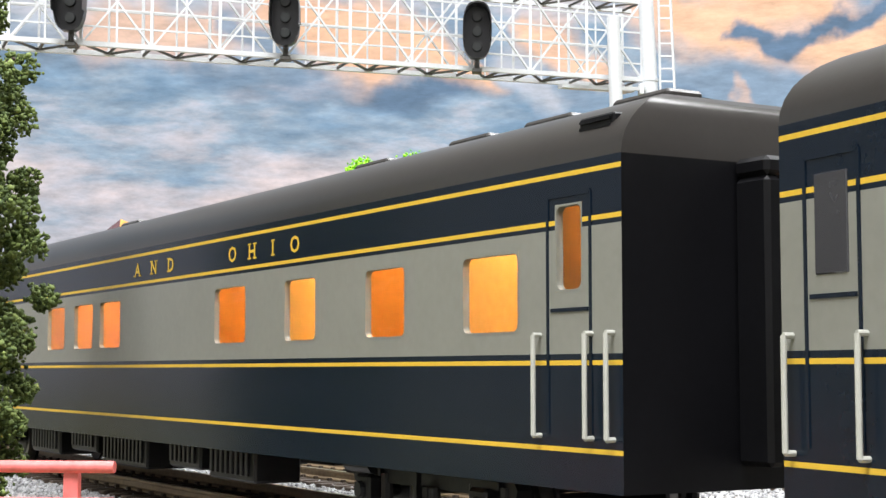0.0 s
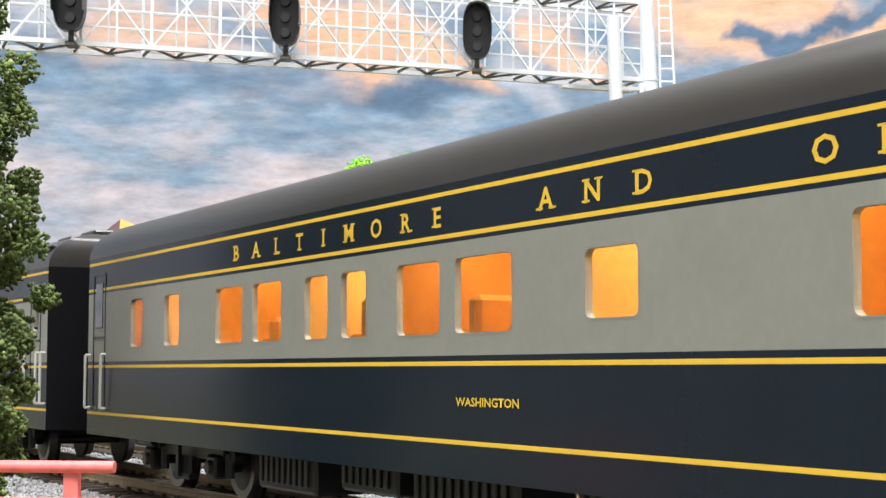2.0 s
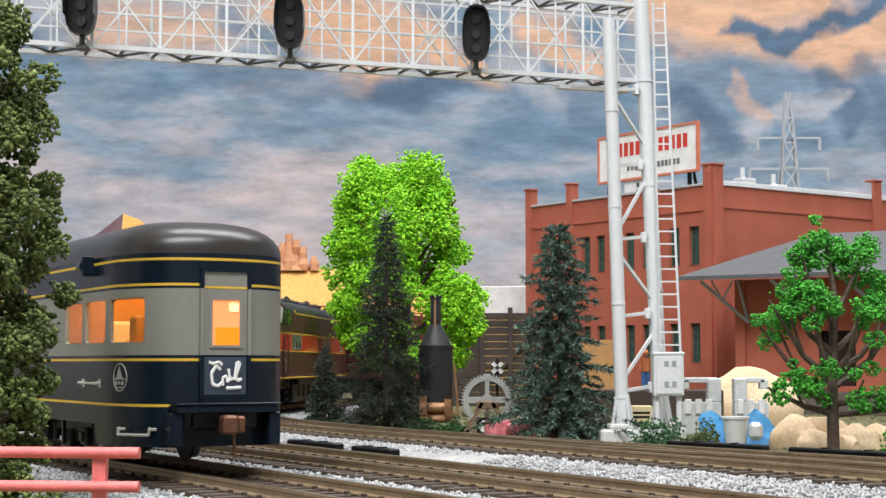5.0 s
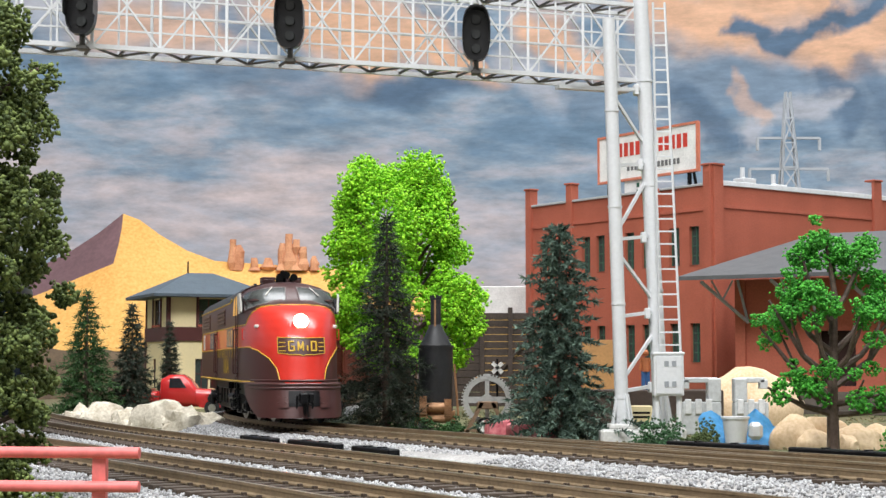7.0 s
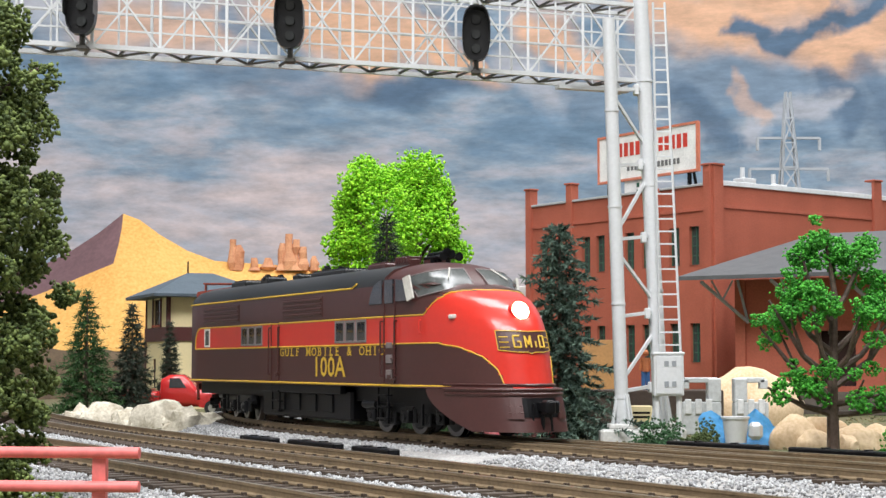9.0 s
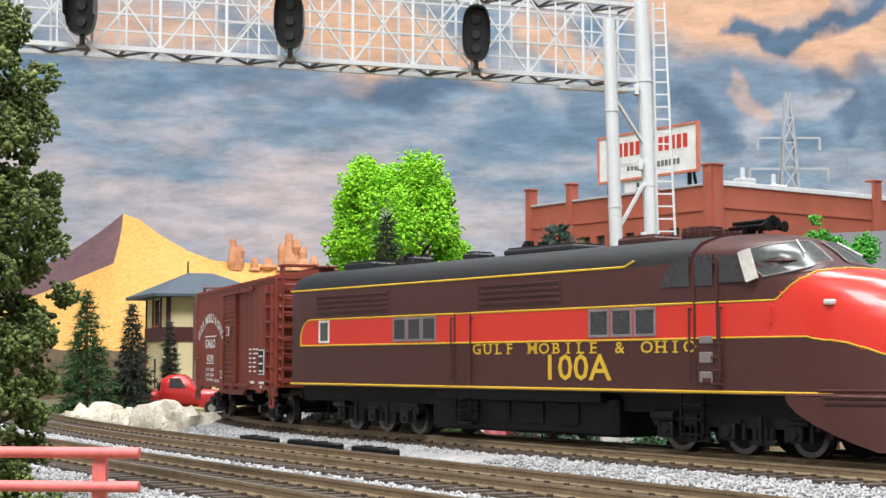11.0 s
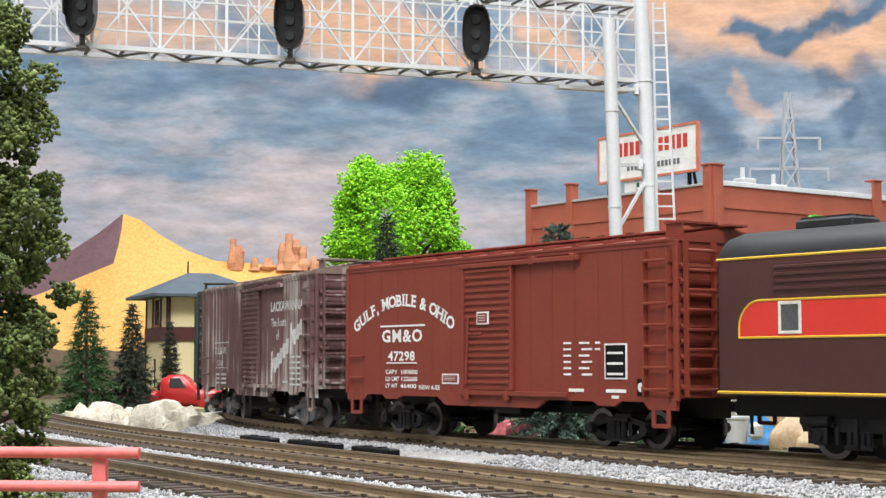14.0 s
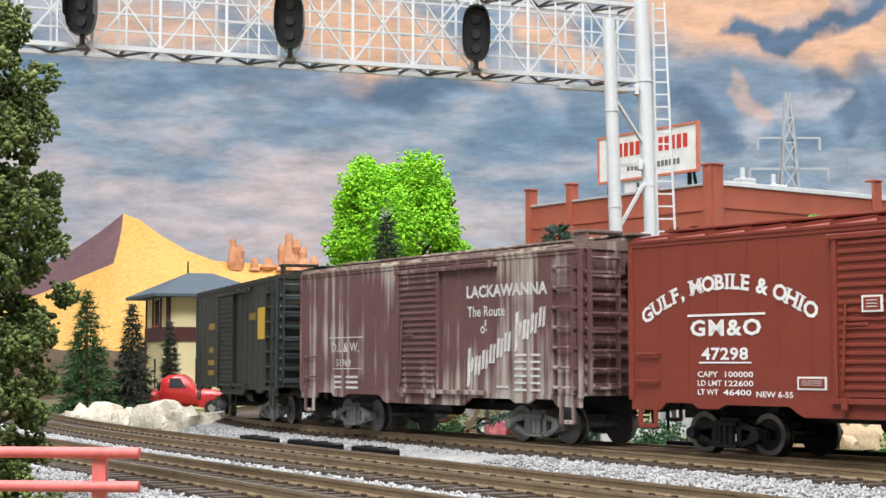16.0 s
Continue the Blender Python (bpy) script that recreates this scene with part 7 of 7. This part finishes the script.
def machines():
    grey = material("light_grey_casting", (0.55, 0.57, 0.58), 0.55, bump=0.1)
    for x0, x1, arm in ((91, 106, -1), (111, 124, 1)):
        t = thing("machine_tool", "light grey cast machine tool on the yard", "machine", m=pose((x0 + x1) / 2000, 0.600, -0.0065))
        w = (x1 - x0) / 2
        bm = bmesh.new()
        box(bm, -w, w, -3, 3, 0, 12.5, 0.4)
        part("base", bm, grey, t)
        bm = bmesh.new()
        box(bm, -arm * (w - 5), -arm * w, -3, 3, 12.5, 21.5, 0.4)
        part("column", bm, grey, t)
        bm = bmesh.new()
        box(bm, -w + 1, w - 1, -2, 2, 19.8, 21.8, 0.3)
        box(bm, arm * (w - 3), arm * w, -2, 2, 17.5, 21, 0.2)
        part("arm", bm, grey, t)
        for k in range(3):
            bm = bmesh.new()
            box(bm, -w + 1 + k * 4, -w + 3.4 + k * 4, -3.8, -2.9, 8, 13.6, 0.2)
            part("housing", bm, material("white_housing", (0.7, 0.71, 0.72), 0.6), t)


def donkey_engine():
    copper = material("copper_brown_casting", (0.36, 0.17, 0.075), 0.5, metal=0.3, second=(0.48, 0.27, 0.14))
    iron = material("boiler_black", (0.022, 0.023, 0.026), 0.5, vary=0.2, bump=0.15)
    t = thing("steam_winch", "black vertical boiler steam winch with copper gears", "steam winch", m=pose(-0.0030, 0.640, -0.0065))
    bm = bmesh.new()
    rod(bm, (0, 0, 8), (0, 0, 33.5), 7, n=28)
    rod(bm, (0, 0, 33.5), (0, 0, 34.5), 7.4, n=28)
    rod(bm, (0, 0, 34.5), (0, 0, 43), 6.6, 2.3, 28)
    part("boiler", fixed(bm), iron, t, smooth=True)
    bm = bmesh.new()
    rod(bm, (0, 0, 42), (0, 0, 54), 2.1, n=16)
    for k in range(8):
        rod(bm, (1.9 * math.cos(k), 1.9 * math.sin(k), 53), (2.1 * math.cos(k), 2.1 * math.sin(k), 55), 0.5, n=5)
    part("chimney", fixed(bm), iron, t, smooth=True)
    bm = bmesh.new()
    rod(bm, (-0.3, -2.3, 41), (-0.3, -2.3, 53), 0.45, n=6)
    part("steam_pipe", bm, copper, t)
    bm = bmesh.new()
    rod(bm, (-0.5, -7.4, 27), (-0.5, -6.6, 27), 1.3, n=14)
    box(bm, -4.4, -4.0, -6.8, -5.6, 22, 27)
    part("gauge", bm, iron, t)
    for s in (-1, 1):
        bm = bmesh.new()
        rod(bm, (s * 9.2, -2, 6), (s * 7.6, -2, 27), 0.45, n=6)
        part("stay", bm, copper, t)
        bm = bmesh.new()
        rod(bm, (s * 5 - 1.4, -9, 8.5), (s * 5 + 1.4, -9, 8.5), 5.0 if s < 0 else 3.8, n=24)
        for k in range(24):
            a = k * math.pi / 12
            r = 5.0 if s < 0 else 3.8
            box(bm, s * 5 - 1.4, s * 5 + 1.4, -9 + (r + 0.3) * math.cos(a) - 0.3, -9 + (r + 0.3) * math.cos(a) + 0.3, 8.5 + (r + 0.3) * math.sin(a) - 0.3, 8.5 + (r + 0.3) * math.sin(a) + 0.3)
        part("gear", bm, copper, t)
    bm = bmesh.new()
    rod(bm, (-6, -9, 9.5), (6, -9, 9.5), 2.0, n=14)
    rod(bm, (-6, -9, 5), (6, -9, 5), 1.6, n=12)
    part("drum", bm, copper, t)
    bm = bmesh.new()
    for x in (-8.5, 7.0):
        box(bm, x, x + 2, -13, 8, 0, 4, 0.3)
    box(bm, -8, 8, -2, 7, 3, 8, 0.3)
    part("skid", bm, copper, t)


def gear_wheel():
    steel = material("cast_silver_gear", (0.50, 0.51, 0.50), 0.45, metal=0.5, bump=0.2)
    brown = material("rusty_brown_frame", (0.22, 0.14, 0.085), 0.8, bump=0.3)
    t = thing("gear_winch", "large silver toothed gear wheel in a rusty frame", "winch", m=pose(0.0172, 0.612, -0.0065))
    bm = bmesh.new()
    n = 48
    for k in range(n):
        a, b = 2 * math.pi * k / n, 2 * math.pi * (k + 1) / n
        bar(bm, (8.4 * math.cos(a), 0, 13 + 8.4 * math.sin(a)), (8.4 * math.cos(b), 0, 13 + 8.4 * math.sin(b)), 2.4, 2.0)
        if k % 1 == 0:
            bar(bm, (9.2 * math.cos(a), 0, 13 + 9.2 * math.sin(a)), (10.1 * math.cos(a), 0, 13 + 10.1 * math.sin(a)), 2.0, 0.55)
    for k in range(4):
        a = k * math.pi / 2 + math.pi / 2
        bar(bm, (0, 0, 13), (7.8 * math.cos(a), 0, 13 + 7.8 * math.sin(a)), 1.6, 2.4)
    rod(bm, (0, -2.2, 13), (0, 2.2, 13), 2.2, n=16)
    part("gear", fixed(bm), steel, t, "toothed silver gear wheel")
    for y in (-4, 4):
        bm = bmesh.new()
        bar(bm, (-8, y, 0.5), (-2, y, 12), 1.6, 1.4)
        bar(bm, (8, y, 0.5), (2, y, 12), 1.6, 1.4)
        box(bm, -4, 4, y - 0.8, y + 0.8, 9.5, 12.5, 0.3)
        box(bm, -9, 9, y - 0.8, y + 0.8, 0, 1.8, 0.2)
        part("frame", bm, brown, t)
    bm = bmesh.new()
    rod(bm, (-1, -6.5, 3), (-1, -4.5, 3), 3.4, n=20)
    part("drum", bm, BLACK, t)
    bm = bmesh.new()
    rod(bm, (-1, -7.0, 3), (-1, -6.5, 3), 2.3, n=20)
    part("drum_face", bm, WHITE, t)


tarp_and_bucket()
machines()
donkey_engine()
gear_wheel()


def pickup_truck():
    red = material("glossy_red_enamel", (0.55, 0.025, 0.025), 0.25, vary=0.05, bump=0.0, coat=0.5)
    t = thing("pickup_truck", "small red vintage pickup truck with rounded cab", "truck", m=pose(-0.1290, 0.825, -0.0065))
    def shell(name, sections, mat):
        bm = bmesh.new()
        rings = []
        for x, w, z0, z1 in sections:
            ring = []
            for k in range(16):
                a = 2 * math.pi * k / 16
                c, s = math.cos(a), math.sin(a)
                ring.append((x, w * math.copysign(abs(c) ** 0.5, c), (z0 + z1) / 2 + (z1 - z0) / 2 * math.copysign(abs(s) ** 0.5, s)))
            rings.append(ring)
        loft(bm, rings)
        return part(name, fixed(bm), mat, t, smooth=True)
    shell("cab", [(-19, 7.5, 6, 14), (-18, 9.0, 5, 19.5), (-14, 9.4, 4.5, 21.5), (-7, 9.2, 4.5, 21.5), (-3.5, 9.2, 4.5, 19), (0, 9.0, 4.5, 14.5)], red)
    shell("bonnet", [(-1, 8.2, 4.5, 14.4), (8, 7.8, 4.5, 13.8), (14, 7.0, 4.6, 12.6), (16, 5.6, 5, 11)], red)
    shell("bed", [(-38, 8.6, 5, 12), (-37, 9.2, 4.5, 13), (-20, 9.2, 4.5, 13), (-19, 8.6, 5, 12)], red)
    for x in (9, -28):
        for s in (-1, 1):
            bm = bmesh.new()
            rod(bm, (x, s * 8.2, 4.2), (x, s * 10.4, 4.2), 4.2, 4.0, 20)
            w = part("wheel", bm, material("black_tyre", (0.02, 0.02, 0.02), 0.8), t, smooth=True)
            bm = bmesh.new()
            rod(bm, (x, s * 10.3, 4.2), (x, s * 10.7, 4.2), 2.0, n=14)
            part("rim", bm, STEEL, w)
            bm = bmesh.new()
            for k in range(9):
                a, b = math.pi * k / 9, math.pi * (k + 1) / 9
                bar(bm, (x + 5.4 * math.cos(a), s * 9.2, 4.4 + 5.4 * math.sin(a)), (x + 5.4 * math.cos(b), s * 9.2, 4.4 + 5.4 * math.sin(b)), 1.6, 3.2)
            part("mudguard", bm, red, t)
    for s in (-1, 1):
        bm = bmesh.new()
        extrude_y(bm, [(-13.5, 14.6), (-13.2, 19.6), (-8, 19.6), (-4.6, 14.6)], s * 8.9, s * 9.55)
        part("side_window", fixed(bm), DARK_PANE, t)
    bm = bmesh.new()
    box(bm, 15.4, 17.2, -8, 8, 4.2, 5.6, 0.3)
    part("bumper", bm, STEEL, t)


pickup_truck()


def small_things():
    # plain doll on the dock
    bm = bmesh.new()
    for s in (-1, 1):
        rod(bm, (s * 1.0, 0, 0), (s * 0.8, 0, 7.5), 0.8, 1.0, 8, mat=1)
        rod(bm, (s * 2.2, -0.3, 8), (s * 1.8, 0, 12.6), 0.5, 0.6, 6)
    rod(bm, (0, 0, 7.3), (0, 0, 13), 1.6, 1.9, 10)
    bmesh.ops.create_icosphere(bm, subdivisions=2, radius=1.35, matrix=Matrix.Translation((0, 0, 15)))
    doll = part("figurine", bm, [material("orange_cloth_paint", (0.55, 0.18, 0.07), 0.7), material("blue_cloth_paint", (0.05, 0.14, 0.34), 0.7)], smooth=True)
    doll.location = (0.0828, 0.640, 0.0100)
    tagged(doll, "small painted figurine standing on the dock", "figurine")
    bm = bmesh.new()
    box(bm, -25, 30, -10, 12, 0, 16.5, 0.4)
    dock = part("loading_dock", bm, material("dark_dock_wood", (0.07, 0.05, 0.04), 0.9))
    dock.location = (0.0828, 0.640, -0.0065)
    tagged(dock, "low dark wooden loading dock", "dock")
    t = thing("plywood_panel", "tan plywood panel leaning by the warehouse", "panel", m=pose(0.0740, 0.720, -0.0065))
    bm = bmesh.new()
    box(bm, -10, 8, 0, 1.5, 0, 38, 0.1)
    part("sheet", bm, material("tan_plywood", (0.45, 0.24, 0.09), 0.7, bump=0.2), t)
    # crate with unlettered label
    t = thing("crate", "small cream crate with a dark label", "crate", m=pose(0.0755, 0.602, -0.0065))
    bm = bmesh.new()
    box(bm, -4.5, 4.5, -3, 3, 0, 11, 0.3)
    part("box", bm, CREAM, t)
    bars(t, [(-2.5, 3.5, 1.5, 5)], -3.1, CAR_BLUE, "label_field")
    bars(t, [(-3, 3.5, 6.3, 7.2), (-3, 3.5, 8.0, 8.8)], -3.1, BLACK, "label_marking")
    # pink block
    for x, y, w, h, r in ((0.0208, 0.575, 5, 6.5, 12), (0.0320, 0.566, 9, 5.5, -8)):
        bm = bmesh.new()
        box(bm, -w, w, -4, 4, 0, h, 0.5)
        ob = part("pink_block", bm, material("chalky_pink", (0.62, 0.12, 0.16), 0.8, second=(0.75, 0.28, 0.30), spread=250, bump=0.3))
        ob.matrix_basis = pose(x, y, -0.0065, 0, 0, r)
        tagged(ob, "chipped pink block in the weeds", "block")
    # level-crossing sign
    t = thing("crossbuck", "white crossed-board warning sign on a thin post", "sign", m=pose(0.0222, 0.640, -0.0065))
    bm = bmesh.new()
    rod(bm, (0, 0, 0), (0, 0, 29), 0.5, n=8)
    part("post", bm, BLACK, t)
    for s in (-1, 1):
        bm = bmesh.new()
        bar(bm, (-2.0, -0.7, 25.4 - s * 2.0), (2.0, -0.7, 25.4 + s * 2.0), 0.4, 1.6)
        part("board", bm, WHITE, t)
    # pink fence close to the camera
    t = thing("fence", "coral pink tube fence with two rails", "fence")
    pink = material("coral_pink_paint", (0.72, 0.17, 0.16), 0.45, bump=0.05)
    for z in (9.2, 4.9):
        bm = bmesh.new()
        rod(bm, (-84, 205, z), (-38.6, 200, z), 0.72, n=12)
        part("rail", bm, pink, t, smooth=True)
    for x in (-43.9, -63, -82):
        bm = bmesh.new()
        bar(bm, (x, 201.5, -6.5), (x, 201.5, 9.4), 1.7, 1.7)
        part("post", bm, pink, t)
    # pale block building behind the plank wall
    t = thing("shed", "small yellow and white shed behind the plank wall", "building", m=pose(0.045, 1.150, -0.0065))
    bm = bmesh.new()
    box(bm, -16, 16, 0, 30, 0, 62, 0.5)
    part("wall", bm, material("yellow_siding", (0.72, 0.45, 0.12), 0.7), t)
    bm = bmesh.new()
    box(bm, -18, 18, -2, 32, 62, 84, 0.5)
    part("upper_wall", bm, material("white_siding", (0.75, 0.74, 0.72), 0.7), t)


small_things()


# ---- loose stones and track plates ----
def stones():
    rng = np.random.default_rng(77)
    grey = leaf_paint("mixed_grey_ballast", (0.20, 0.20, 0.205), (0.50, 0.505, 0.51), 0.95)
    pts = []
    for line, s0, s1, count in ((line_a, -0.06, 0.62, 34000), (line_b, -0.35, 0.20, 30000), (line_c, -0.22, 0.16, 17000), (line_d, 0.10, 0.40, 14000)):
        s = rng.uniform(s0, s1, count)
        o = rng.uniform(9.4, 33, count) * rng.choice([-1, 1], count)
        x = np.interp(s, line.s, line.x)
        y = np.interp(s, line.s, line.y)
        h = np.interp(s, line.s, line.h)
        z = np.interp(np.abs(o), [0, 9, 16, 24, 33], [-2.9, -2.9, -2.95, -3.5, -6.3]) + rng.uniform(-0.15, 0.2, count)
        pts.append(np.stack([(x - np.sin(h) * o * 0.001) * 1000, (y + np.cos(h) * o * 0.001) * 1000, z], 1))
    p = np.concatenate(pts)
    ob = bits("ballast_stones", p, rng.uniform(0.28, 0.62, len(p)), grey, None, rng, 0.8)
    tagged(ob, "loose light grey ballast stones along the tracks", "ballast", kind="stuff")
    n = 5000
    q = np.stack([rng.uniform(-220, 220, n), rng.uniform(430, 900, n), np.full(n, -6.2)], 1)
    ob = bits("ground_scatter", q, rng.uniform(0.3, 1.1, n), leaf_paint("mixed_turf", (0.05, 0.06, 0.02), (0.24, 0.20, 0.10)), None, rng, 0.6)
    tagged(ob, "mixed turf and earth crumbs on the ground", "turf", kind="stuff")


stones()


def track_plates():
    for line, s, side, ln in ((line_b, -0.118, 12.5, 17), (line_b, -0.150, 11.0, 13), (line_a, 0.455, 12.6, 20), (line_a, 0.495, 12.6, 20), (line_b, -0.085, 12.5, 12)):
        x, y, h = line.at(s, side * 0.001)
        bm = bmesh.new()
        box(bm, -ln / 2 * 1.6, ln / 2 * 1.6, -1.6, 1.6, -3.4, 0.9, 0.3)
        for k in (-0.3, 0.3):
            box(bm, ln * k - 0.5, ln * k + 0.5, -1.2, 1.2, 0.9, 1.2, 0.1)
        ob = part("track_plate", bm, BLACK)
        ob.matrix_basis = pose(x, y, 0, 0, 0, math.degrees(h))
        tagged(ob, "flat black switch machine cover beside the rails", "switch machine", "switch machine covers")


track_plates()


# ---- what moves ----
def motions():
    times = [i * 0.5 for i in range(33)]

    def freight(t):
        return -0.0032 + (t - 6.3) * 0.0632

    def passenger(t):
        return float(np.interp(t, [0, 1.5, 3.5, 6.3, 10.5], [0.147, 0.0, -0.187, -0.452, -0.85]))

    def couple(made, line, place, truck_a, truck_b, middle, radius):
        """Run a car along its line: truck_a and truck_b are its trucks' places behind the car's origin, middle that of its centre."""
        car, trucks = made
        def at(t):
            s = place(t)
            m = line.chord(s + truck_a, s + truck_b)
            return m @ pose(middle, 0, 0)
        walk(car, [(t, at(t)) for t in times])
        for k, truck in enumerate(trucks):
            base = truck.location.copy()
            rows = []
            for t in times:
                s = place(t) + (truck_a, truck_b)[k]
                turn = math.degrees(line.at(s)[2]) - math.degrees(at(t).to_euler().z)
                turn = (turn + 180) % 360 - 180
                rows.append((t, pose(*base, 0, 0, turn)))
            walk(truck, rows)
            for wheel in truck.children:
                b = wheel.location.copy()
                walk(wheel, [(i * 0.1, pose(*b, 0, math.degrees((place(i * 0.1) - place(0)) / radius) % 360, 0)) for i in range(161)])

    def behind(back):
        return lambda t: freight(t) - back

    couple(locomotive(), line_a, freight, 0.045, 0.190, 0.0021, 0.0052)
    couple(red_boxcar(), line_a, behind(0.0111 + 0.1423), 0.025, 0.117, 0.0002, 0.0048)
    couple(brown_boxcar(), line_a, behind(0.0269 + 0.2846), 0.025, 0.117, 0.0002, 0.0048)
    couple(dark_boxcar(), line_a, behind(0.0420 + 0.4269), 0.025, 0.117, 0.0002, 0.0048)
    couple(observation_car(), line_c, passenger, 0.045, 0.250, -0.1475, 0.0052)
    couple(sleeping_car(), line_c, lambda t: passenger(t) - 0.3218, 0.045, 0.255, -0.150, 0.0052)


motions()
